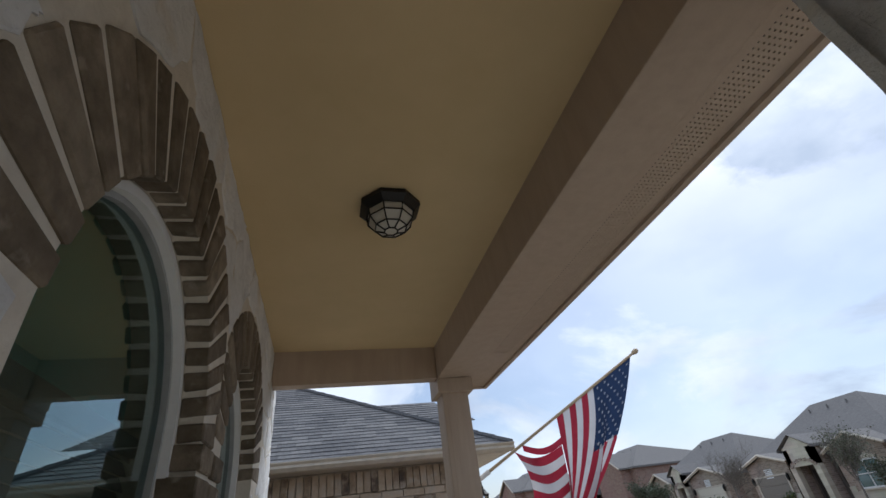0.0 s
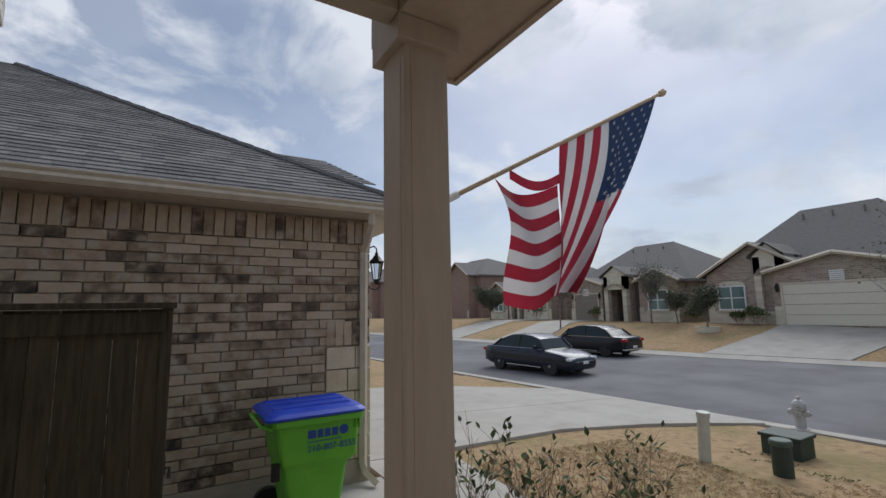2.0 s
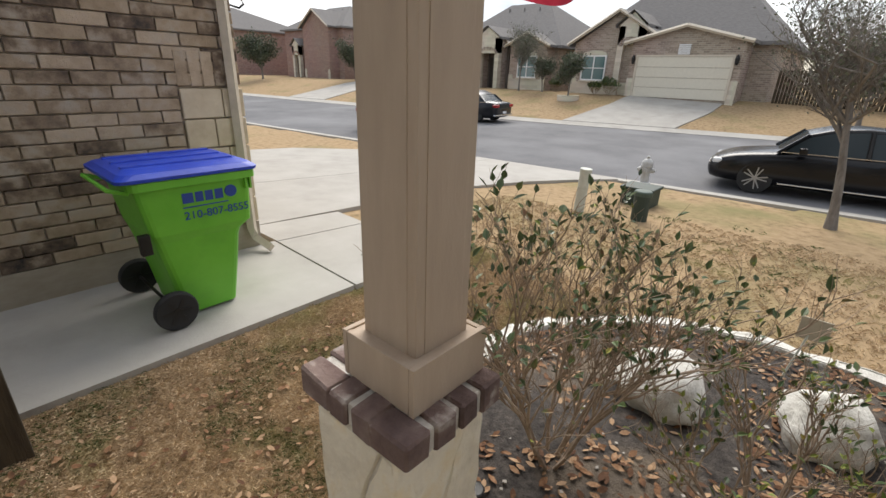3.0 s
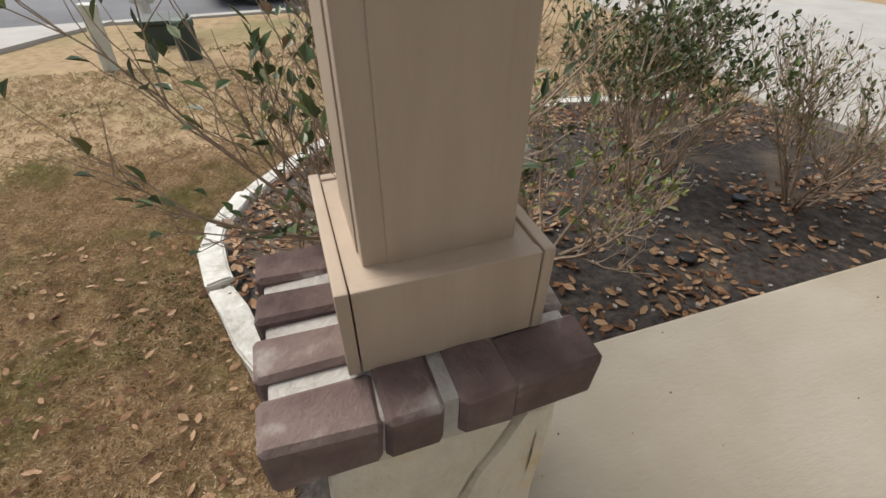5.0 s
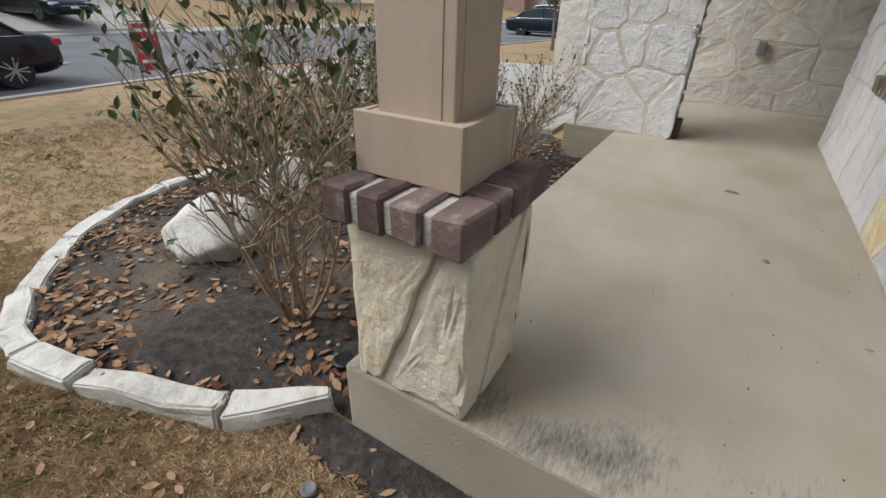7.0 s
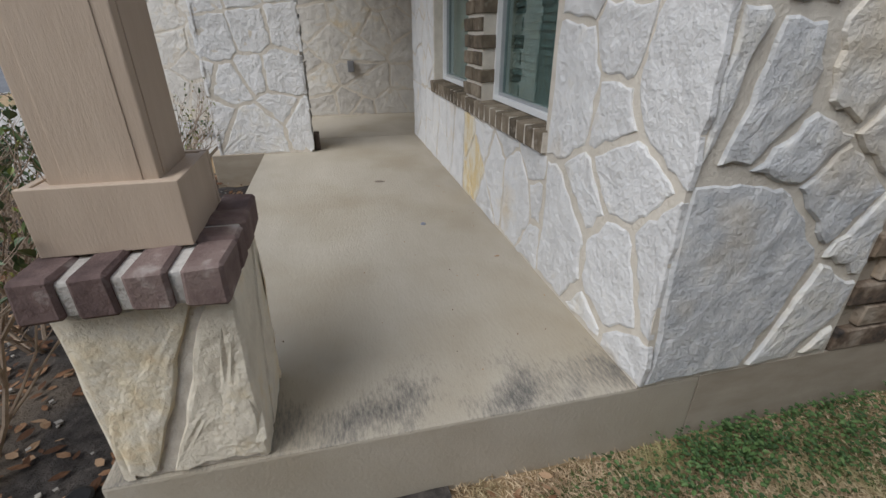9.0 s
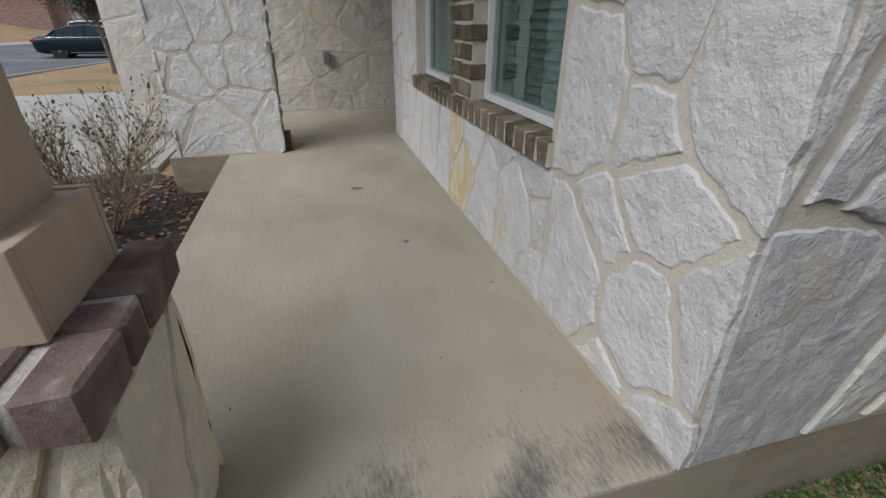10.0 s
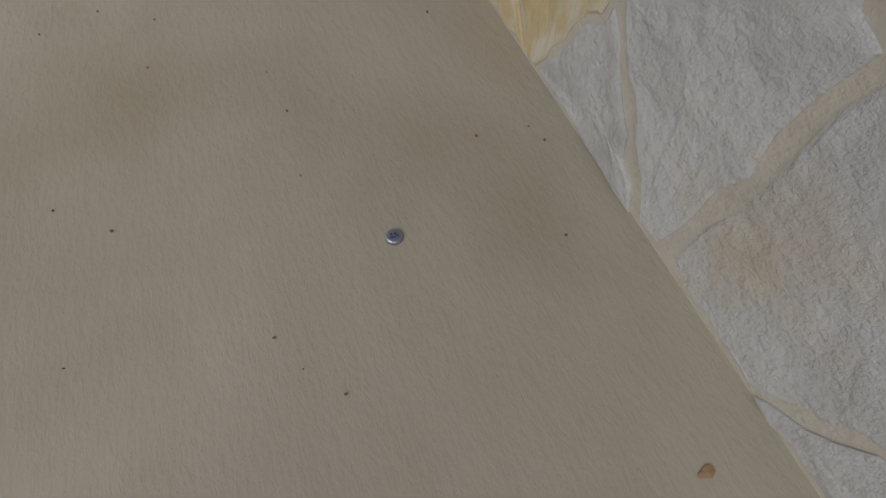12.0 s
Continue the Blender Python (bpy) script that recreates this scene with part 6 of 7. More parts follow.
# bare dark soil with grit along the slab's end
bm = bmesh.new()
xs_ = [0.75 + 0.06 * i for i in range(22)]
rows_ = []
for x in xs_:
    far_y = 0.10 + 0.11 * max(0.0, min(1.0, (x - 0.75) / 0.7)) + 0.05 * noise.noise((x * 5, 1.3, 0))
    rows_.append([bm.verts.new((x, y, ground_z(x, y) + h + 0.008 * noise.noise((x * 22, y * 22, 4)))) for y, h in ((0.004, 0.022), (far_y * 0.4, 0.026), (far_y * 0.8, 0.020), (far_y, -0.012))])
for a, b in zip(rows_, rows_[1:]):
    for i in range(3):
        bm.faces.new((a[i], a[i + 1], b[i + 1], b[i]))
structure("ground_bare_soil", bm, M_SOIL, "bare dark soil along the porch slab", "soil", smooth=True)

# ---- fixtures on the lawn ----
M_GREENBOX = plain("dark_green_utility_paint", (0.028, 0.045, 0.034), rough=0.6)
M_PVC = plain("pale_grey_green_pvc", (0.46, 0.47, 0.41), rough=0.5)
M_HYD = plain("silver_grey_hydrant_paint", (0.42, 0.42, 0.41), rough=0.5)
zt = level(7.56, 1.93)
t = thing("utility_marker_pipe", "pale grey capped marker pipe standing in lawn", "pipe", (7.56, 1.93, zt))
bm = bmesh.new()
tube(bm, [(7.56, 1.93, zt - 0.05), (7.56, 1.90, zt + 0.66)], 0.085, 20)
part("pipe", bm, M_PVC, t)
bm = bmesh.new()
tube(bm, [(7.56, 1.90, zt + 0.64), (7.56, 1.895, zt + 0.71)], 0.095, 20)
part("cap", bm, M_PVC, t)
zt = level(7.95, 1.07)
t = thing("utility_pedestal", "dark green round utility pedestal in lawn", "utility pedestal", (7.95, 1.07, zt))
bm = bmesh.new()
lathe(bm, [(0.125, -0.05), (0.125, 0.40), (0.13, 0.405)], 20, Matrix.Translation((7.95, 1.07, zt)))
part("body", bm, M_GREENBOX, t)
bm = bmesh.new()
lathe(bm, [(0.14, 0.40), (0.14, 0.455), (0.125, 0.475), (0.05, 0.48)], 20, Matrix.Translation((7.95, 1.07, zt)))
part("lid", bm, plain("green_lid", (0.06, 0.09, 0.07)), t)
zt = level(9.3, 1.35)
t = thing("utility_box", "low dark green utility box with sloped lid in lawn", "utility box", (9.1, 1.47, zt))
part("body", boxes(((8.85, 1.20, zt - 0.05), (9.35, 1.74, zt + 0.28)), bevel=0.02), M_GREENBOX, t)
part("lid", boxes(((8.82, 1.17, zt + 0.282), (9.38, 1.77, zt + 0.34)), bevel=0.02), M_GREENBOX, t)
zt = level(11.3, 2.13)
t = thing("fire_hydrant", "silver grey fire hydrant beside the kerb", "hydrant", (11.3, 2.13, zt))
mh = Matrix.Translation((11.3, 2.13, zt)) @ Matrix.Diagonal((0.92, 0.92, 0.88, 1))
bm = bmesh.new()
lathe(bm, [(0.15, -0.05), (0.15, 0.04), (0.105, 0.06), (0.10, 0.42), (0.14, 0.44), (0.14, 0.48), (0.115, 0.50)], 18, mh)
part("barrel", bm, M_HYD, t)
bm = bmesh.new()
lathe(bm, [(0.14, 0.50), (0.125, 0.57), (0.08, 0.63), (0.035, 0.65), (0.035, 0.71), (0.02, 0.72)], 18, mh)
part("bonnet", bm, M_HYD, t)
for d in ((0, 1, 0), (0, -1, 0), (-1, 0, 0)):
    bm = bmesh.new()
    c_ = Vector((11.3, 2.13, zt + 0.32))
    tube(bm, [c_ + Vector(d) * 0.08, c_ + Vector(d) * 0.17], 0.058, 12)
    tube(bm, [c_ + Vector(d) * 0.17, c_ + Vector(d) * 0.20], 0.03, 8)
    part("outlet", bm, M_HYD, t)
t = thing("stake_marker", "tan plastic marker panel on a thin stake", "marker", (4.5, -1.28, level(4.5, -1.28)))
bm = bmesh.new()
tube(bm, [(4.42, -1.22, level(4.5, -1.28)), (4.52, -1.30, 0.10)], 0.008, 6)
part("stake", bm, M_PVC, t)
bm = bmesh.new()
box(bm, (4.50, -1.40, 0.0), (4.512, -1.22, 0.17), 0.004)
part("panel", bm, plain("tan_plastic", (0.40, 0.35, 0.26)), t)
t = thing("yard_sign", "red yard sign on a black wire frame beside the street", "sign", (11.2, -4.3, level(11.2, -4.3)))
zs = level(11.0, -4.3)
bm = bmesh.new()
for y in (-4.12, -4.62):
    tube(bm, [(11.1, y, zs - 0.05), (11.1, y, zs + 1.15)], 0.012, 6)
tube(bm, [(11.1, -4.12, zs + 1.15), (11.1, -4.62, zs + 1.15)], 0.012, 6)
part("frame", bm, M_BLACK, t)
part("panel", boxes(((11.09, -4.60, zs + 0.25), (11.105, -4.14, zs + 1.12)), bevel=0.003), plain("red_sign_face", (0.42, 0.03, 0.045)), t)
bm = bmesh.new()
for k in range(4):
    box(bm, (11.082, -4.54, zs + 0.40 + k * 0.19), (11.088, -4.20, zs + 0.46 + k * 0.19))
part("lettering_bars", bm, M_WHITE, t, "white bars of unreadable lettering")

# ---- parked cars ----
M_CHROME = plain("chrome", (0.62, 0.62, 0.63), rough=0.15, metal=1.0, var=0.03)
M_RIM = plain("silver_alloy", (0.33, 0.33, 0.34), rough=0.3, metal=0.8)
M_DARKRIM = plain("dark_alloy", (0.05, 0.05, 0.055), rough=0.35, metal=0.6)
M_TAIL = plain("red_tail_lens", (0.34, 0.012, 0.015), rough=0.15)
M_HEAD = plain("clear_head_lens", (0.62, 0.64, 0.66), rough=0.1)


def paint(name, rgb, metal=0.4):
    return material(name, [(0.3, [c_ * 0.92 for c_ in rgb]), (0.7, rgb)], scale=3, rough=0.26, metal=metal, spec=0.3, coat=0.15)


def car(label, m, L, W, H, mat, rim_mat, suv=False, plate=True):
    """A car about its middle on the ground, nose towards +y: body shell, glasshouse, wheels, lamps."""
    t = thing("car", label, "car", m)
    hL, hW = L / 2, W / 2
    wr = 0.335
    axf, axr = hL - 0.95, -hL + 1.02

    def put(name, bm, mt, parent=None, smooth=False, lab=""):
        bmesh.ops.transform(bm, matrix=m, verts=bm.verts[:])
        return part(name, bm, mt, parent or t, lab, smooth=smooth)

    # side outline of the shell: (y, low, high, half width at belt)
    belt = 0.93 if not suv else 1.05
    hood = 0.86 if not suv else 1.05
    out = [(-hL, 0.45, 0.72, 0.70), (-hL + 0.06, 0.32, belt - 0.04, 0.86), (-hL + 0.35, 0.24, belt + 0.02, 0.96), (axr - 0.42, 0.22, belt + 0.02, 1.0), (axr, 0.22, belt + 0.02, 1.0), (axr + 0.45, 0.20, belt + 0.01, 1.0),
           (0.0, 0.19, belt, 1.0), (axf - 0.55, 0.20, belt - 0.01, 1.0), (axf, 0.21, hood, 1.0), (axf + 0.40, 0.21, hood - 0.06, 0.98), (hL - 0.30, 0.22, hood - 0.13, 0.93), (hL - 0.07, 0.25, hood - 0.24, 0.80), (hL, 0.36, hood - 0.36, 0.66)]
    bm = bmesh.new()
    rings = []
    for y, lo_, hi_, wk in out:
        w = hW * wk
        mid = lo_ + (hi_ - lo_) * 0.62
        prof = [(-w * 0.86, lo_), (-w * 0.985, lo_ + 0.10), (-w, mid), (-w * 0.965, hi_ - 0.05), (-w * 0.86, hi_), (0, hi_ + 0.025), (w * 0.86, hi_), (w * 0.965, hi_ - 0.05), (w, mid), (w * 0.985, lo_ + 0.10), (w * 0.86, lo_), (0, lo_ - 0.01)]
        rings.append([bm.verts.new((x, y, z)) for x, z in prof])
    for a, b in zip(rings, rings[1:]):
        k = len(a)
        for i in range(k):
            bm.faces.new((a[i], a[(i + 1) % k], b[(i + 1) % k], b[i]))
    bm.faces.new(rings[0][::-1])
    bm.faces.new(rings[-1])
    bmesh.ops.recalc_face_normals(bm, faces=bm.faces[:])
    bmesh.ops.subdivide_edges(bm, edges=bm.edges[:], cuts=1, smooth=0.35, use_grid_fill=True)
    put("body", bm, mat, smooth=True)
    # glasshouse and roof
    if suv:
        prof = [(-hL + 0.12, belt), (-hL + 0.30, H - 0.08), (-hL + 0.7, H), (0.35, H), (0.85, H - 0.10), (axf - 0.30, hood + 0.02)]
    else:
        prof = [(-hL + 0.62, belt), (-hL + 1.05, H - 0.20), (-hL + 1.55, H - 0.03), (-0.15, H), (0.35, H - 0.04), (0.75, H - 0.17), (axf - 0.28, hood + 0.04)]
    bm = bmesh.new()
    rings = []
    for y, z in prof:
        k = (z - belt) / (H - belt)
        wt, wb = hW * (0.90 - 0.19 * k), hW * 0.90
        rings.append([bm.verts.new(p) for p in ((-wb, y, belt - 0.02), (-wt, y, z - 0.02), (-wt * 0.8, y, z), (wt * 0.8, y, z), (wt, y, z - 0.02), (wb, y, belt - 0.02))])
    for a, b in zip(rings, rings[1:]):
        for i in range(5):
            bm.faces.new((a[i], a[i + 1], b[i + 1], b[i]))
    put("glass", bm, M_CARGLASS, smooth=False)
    bm = bmesh.new()
    top = [p for p in prof if p[1] > H - 0.22]
    rings = []
    for y, z in top:
        k = (z - belt) / (H - belt)
        wt = hW * (0.90 - 0.19 * k)
        rings.append([bm.verts.new(p) for p in ((-wt - 0.012, y, z - 0.06), (-wt - 0.006, y, z - 0.008), (-wt * 0.8, y, z + 0.012), (0, y, z + 0.022), (wt * 0.8, y, z + 0.012), (wt + 0.006, y, z - 0.008), (wt + 0.012, y, z - 0.06))])
    for a, b in zip(rings, rings[1:]):
        for i in range(6):
            bm.faces.new((a[i], a[i + 1], b[i + 1], b[i]))
    put("roof", bm, mat, smooth=True)
    # pillars
    for sx in (-1, 1):
        for (ya, za), (yb, zb) in ((prof[0], prof[1]), (prof[-1], prof[-2])):
            bm = bmesh.new()
            ka = (za - belt) / (H - belt)
            kb = (zb - belt) / (H - belt)
            tube(bm, [(sx * hW * (0.90 - 0.19 * ka), ya, za), (sx * hW * (0.90 - 0.19 * kb), yb, zb)], 0.045, 6)
            put("pillar", bm, mat)
        bm = bmesh.new()
        tube(bm, [(sx * hW * 0.90, -0.25, belt), (sx * hW * 0.725, -0.22, H - 0.03)], 0.04, 6)
        put("pillar", bm, M_BLACK)
        bm = bmesh.new()
        tube(bm, [(sx * hW * 0.93, prof[0][0], belt + 0.005)] + [(sx * hW * 0.93, y, belt + 0.005) for y in (-0.5, 0.4)] + [(sx * hW * 0.93, prof[-1][0], belt)], 0.012, 5)
        put("window_trim", bm, M_CHROME)
        bm = bmesh.new()
        box(bm, (sx * hW - 0.02 if sx > 0 else -hW - 0.16, 0.72, belt + 0.0), (hW + 0.16 if sx > 0 else -hW + 0.02, 0.86, belt + 0.13), 0.03)
        put("mirror", bm, mat)
        for y in (-0.55, 0.35):
            bm = bmesh.new()
            box(bm, (sx * (hW - 0.005) - 0.018, y - 0.09, 0.80), (sx * (hW - 0.005) + 0.018, y + 0.09, 0.825), 0.006)
            put("door_handle", bm, mat)
        bm = bmesh.new()
        box(bm, (sx * hW * 0.985 - 0.015, axr + 0.42, 0.26), (sx * hW * 0.985 + 0.015, axf - 0.42, 0.285), 0.004)
        put("sill_trim", bm, M_CHROME)
        bm = bmesh.new()
        box(bm, (sx * hW * 0.70 - 0.17, hL - 0.30, hood - 0.30), (sx * hW * 0.70 + 0.17, hL - 0.07, hood - 0.19), 0.04)
        put("headlight", bm, M_HEAD)
        bm = bmesh.new()
        box(bm, (sx * hW * 0.72 - 0.17, -hL - 0.015, 0.72), (sx * hW * 0.72 + 0.17, -hL + 0.22, 0.86 if not suv else 1.02), 0.04)
        put("taillight", bm, M_TAIL)
        for y in (axf, axr):
            mw = Matrix.Translation((sx * (hW - 0.12), y, wr)) @ Matrix.Rotation(radians(90), 4, "Y")
            bm2 = bmesh.new()
            lathe(bm2, [(wr - 0.10, -0.115), (wr - 0.015, -0.115), (wr, -0.09), (wr, 0.09), (wr - 0.015, 0.122 if sx > 0 else 0.115), (wr - 0.10, 0.115)], 28, mw)
            tyre = put("wheel", bm2, M_RUBBER)
            bm = bmesh.new()
            face = 0.108 * sx
            lathe(bm, [(0.05, face - 0.02), (0.055, face + 0.012), (0.03, face + 0.014)], 14, mw)
            for k in range(10):
                a = k * math.pi / 5 + (0.12 if k % 2 else -0.12)
                d, s_ = Vector((math.cos(a), math.sin(a), 0)), Vector((-math.sin(a), math.cos(a), 0)) * 0.012
                vs = [bm.verts.new(mw @ (d * r_ + s_ * q + Vector((0, 0, face + h)))) for r_, q in ((0.04, -1), (0.238, -1), (0.238, 1), (0.04, 1)) for h in (-0.02, 0.006)]
                for q in ((0, 2, 4, 6), (1, 7, 5, 3), (0, 1, 3, 2), (4, 5, 7, 6), (2, 3, 5, 4), (0, 6, 7, 1)):
                    bm.faces.new([vs[i] for i in q])
            for k in range(28):
                a0_, a1_ = 2 * math.pi * k / 28, 2 * math.pi * (k + 1) / 28
                vs = [bm.verts.new(mw @ Vector((r_ * math.cos(a), r_ * math.sin(a), face + 0.004))) for a, r_ in ((a0_, 0.222), (a1_, 0.222), (a1_, 0.245), (a0_, 0.245))]
                bm.faces.new(vs)
            put("rim", bm, rim_mat, tyre)
    bm = bmesh.new()
    box(bm, (-0.55, hL - 0.05, 0.38), (0.55, hL + 0.01, 0.52), 0.02)
    put("grille", bm, M_BLACK)
    bm = bmesh.new()
    box(bm, (-0.5, hL - 0.03, hood - 0.335), (0.5, hL + 0.012, hood - 0.32), 0.004)
    put("grille_bar", bm, M_CHROME)
    for y in (hL + 0.004, -hL - 0.02):
        bm = bmesh.new()
        box(bm, (-0.16, y - 0.01, 0.44), (0.16, y + 0.012, 0.54), 0.004)
        put("licence_plate", bm, M_WHITE)
    bm = bmesh.new()
    box(bm, (-hW * 0.9, -hL - 0.005, 0.33), (hW * 0.9, -hL + 0.12, 0.40), 0.02)
    put("bumper_trim", bm, M_CHROME if not suv else mat)
    return t


def road_z(x, y):
    return level(x, y)


P_BLACK = paint("black_car_paint", (0.004, 0.004, 0.005), 0.0)
P_SLATE = paint("slate_blue_car_paint", (0.022, 0.028, 0.042))
P_GREY = paint("dark_grey_car_paint", (0.022, 0.023, 0.027))
P_SILVER = paint("champagne_car_paint", (0.36, 0.33, 0.29))
P_WHITE = paint("silver_car_paint", (0.50, 0.51, 0.53))
P_TEAL = paint("dark_teal_car_paint", (0.012, 0.022, 0.030))
car("glossy black sedan with silver wheels parked at the kerb", pose(13.55, -1.15, road_z(13.5, -1), 0, 0, 7.5), 4.87, 1.83, 1.47, P_BLACK, M_RIM)
car("slate blue sedan parked at the near kerb", pose(13.3, 11.75, road_z(13.3, 11.8), 0, 0, 185.5), 4.64, 1.78, 1.44, P_SLATE, M_RIM)
car("dark grey sedan with dark wheels parked across the street", pose(19.2, 14.1, road_z(19.2, 14), 0, 0, 5), 4.86, 1.83, 1.46, P_GREY, M_DARKRIM)
car("champagne sport utility car on a far driveway", pose(31.5, -6.3, level(31.5, -6.3) + 0.05, 0, 0, -84), 4.6, 1.86, 1.78, P_SILVER, M_RIM, suv=True)
car("dark sedan on a far driveway", pose(27.0, -8.6, level(27.0, -8.6) + 0.05, 0, 0, 97), 4.8, 1.83, 1.46, P_TEAL, M_RIM)
car("dark teal sedan parked down the street", pose(11.1, -27.6, road_z(11.1, -27.6), 0, 0, 97), 4.8, 1.83, 1.46, P_TEAL, M_RIM)
car("silver car parked down the street behind a dark one", pose(12.2, -34.0, road_z(12.2, -34), 0, 0, 97), 4.7, 1.84, 1.6, P_WHITE, M_RIM, suv=True)

# ---- houses across the street ----


def brick_tex(name, a, b, mortar, scale=1.0):
    m = bpy.data.materials.new(name)
    m.use_nodes = True
    n, l = m.node_tree.nodes, m.node_tree.links
    co = n.new("ShaderNodeNewGeometry")
    sep = n.new("ShaderNodeSeparateXYZ")
    cmb = n.new("ShaderNodeCombineXYZ")
    add = n.new("ShaderNodeMath")
    l.new(co.outputs["Position"], sep.inputs[0])
    l.new(sep.outputs["X"], add.inputs[0])
    l.new(sep.outputs["Y"], add.inputs[1])
    l.new(add.outputs[0], cmb.inputs["X"])
    l.new(sep.outputs["Z"], cmb.inputs["Y"])
    t = n.new("ShaderNodeTexBrick")
    t.inputs["Color1"].default_value, t.inputs["Color2"].default_value, t.inputs["Mortar"].default_value = (*a, 1), (*b, 1), (*mortar, 1)
    t.inputs["Scale"].default_value = 1.0
    t.inputs["Brick Width"].default_value, t.inputs["Row Height"].default_value, t.inputs["Mortar Size"].default_value = 0.30 * scale, 0.10 * scale, 0.010
    t.inputs["Bias"].default_value = -0.1
    l.new(cmb.outputs[0], t.inputs["Vector"])
    ns = n.new("ShaderNodeTexNoise")
    ns.inputs["Scale"].default_value = 1.3
    mx = n.new("ShaderNodeMixRGB")
    mx.blend_type = "MULTIPLY"
    mx.inputs["Fac"].default_value = 0.2
    l.new(t.outputs["Color"], mx.inputs["Color1"])
    l.new(ns.outputs["Color"], mx.inputs["Color2"])
    b_ = n["Principled BSDF"]
    l.new(mx.outputs["Color"], b_.inputs["Base Color"])
    b_.inputs["Roughness"].default_value = 0.9
    bp = n.new("ShaderNodeBump")
    bp.inputs["Strength"].default_value = 0.4
    l.new(t.outputs["Fac"], bp.inputs["Height"])
    bp.invert = True
    l.new(bp.outputs["Normal"], b_.inputs["Normal"])
    return m


M_FB1 = brick_tex("far_brown_brick", (0.44, 0.345, 0.28), (0.25, 0.185, 0.15), (0.48, 0.43, 0.37))
M_FB2 = brick_tex("far_red_brick", (0.34, 0.20, 0.16), (0.22, 0.12, 0.10), (0.42, 0.37, 0.33))
M_FSTONE = brick_tex("far_cream_stone", (0.72, 0.66, 0.54), (0.56, 0.50, 0.40), (0.62, 0.57, 0.48), 2.2)
M_GARAGE = plain("cream_garage_paint", (0.66, 0.61, 0.50), rough=0.5, var=0.04)
M_GARAGE_T = plain("taupe_garage_paint", (0.22, 0.19, 0.155), rough=0.5, var=0.06)
M_TRIM = plain("cream_trim_paint", (0.58, 0.51, 0.41), rough=0.6, var=0.06)
M_DOOR = plain("dark_door_paint", (0.03, 0.025, 0.022), rough=0.5)
# dark tone for far entry recesses: their shade is put into the colour
M_ENTRY_SHADE = plain("painted_entry_shade", (0.12, 0.10, 0.085), rough=0.8)


def gable_roof(bm, x0, x1, y0, y1, z, h, hip=0.0, over=0.35):
    """A roof with its ridge along x; hip pulls the ridge's ends in."""
    x0, x1, y0, y1 = x0 - over, x1 + over, y0 - over, y1 + over
    ym = (y0 + y1) / 2
    v = [bm.verts.new(p) for p in ((x0, y0, z), (x1, y0, z), (x1, y1, z), (x0, y1, z), (x0 + hip, ym, z + h), (x1 - hip, ym, z + h), (x0, y0, z - 0.16), (x1, y0, z - 0.16), (x1, y1, z - 0.16), (x0, y1, z - 0.16))]
    for q in ((0, 1, 5, 4), (2, 3, 4, 5), (1, 2, 5), (0, 6, 7, 1), (1, 7, 8, 2), (2, 8, 9, 3), *(((3, 0, 4), (3, 9, 6, 0), (6, 9, 8, 7)) if hip else ())):
        bm.faces.new([v[i] for i in q])


def far_window(t, x, y0, y1, z0, z1, arch=False):
    w = new("window")
    w.parent = t
    w.matrix_parent_inverse = t.matrix_basis.inverted()
    w.matrix_basis = Matrix.Translation((x, (y0 + y1) / 2, z0))
    bm = bmesh.new()
    for a, b, c_, d in ((y0, y0 + 0.07, z0, z1), (y1 - 0.07, y1, z0, z1), (y0 + 0.07, y1 - 0.07, z0, z0 + 0.08), (y0 + 0.07, y1 - 0.07, z1 - 0.07, z1), ((y0 + y1) / 2 - 0.035, (y0 + y1) / 2 + 0.035, z0 + 0.08, z1 - 0.07), (y0 + 0.07, y1 - 0.07, (z0 + z1) / 2 - 0.025, (z0 + z1) / 2 + 0.025)):
        box(bm, (x - 0.06, a, c_), (x + 0.02, b, d))
    part("window_frame", bm, M_WHITE, w)
    for a, b in ((y0 + 0.07, (y0 + y1) / 2 - 0.035), ((y0 + y1) / 2 + 0.035, y1 - 0.07)):
        part("pane", boxes(((x - 0.02, a, z0 + 0.08), (x + 0.01, b, z1 - 0.07))), M_FARGLASS, w)
    part("sill", boxes(((x - 0.12, y0 - 0.08, z0 - 0.09), (x + 0.02, y1 + 0.08, z0 - 0.003)), bevel=0.01), M_TRIM, w)
    if arch:
        bm = bmesh.new()
        c_, hw = (y0 + y1) / 2, (y1 - y0) / 2
        top = [(c_ + (hw + 0.03) * math.cos(a), z1 + 0.28 * math.sin(a)) for a in [math.pi * i / 12 for i in range(13)]]
        va, vb = [bm.verts.new((x - 0.05, *p)) for p in top], [bm.verts.new((x + 0.02, *p)) for p in top]
        bm.faces.new(va)
        bm.faces.new(vb[::-1])
        for i in range(13):
            j = (i + 1) % 13
            bm.faces.new((va[i], va[j], vb[j], vb[i]))
        part("arch_head", bm, M_FSTONE, w)


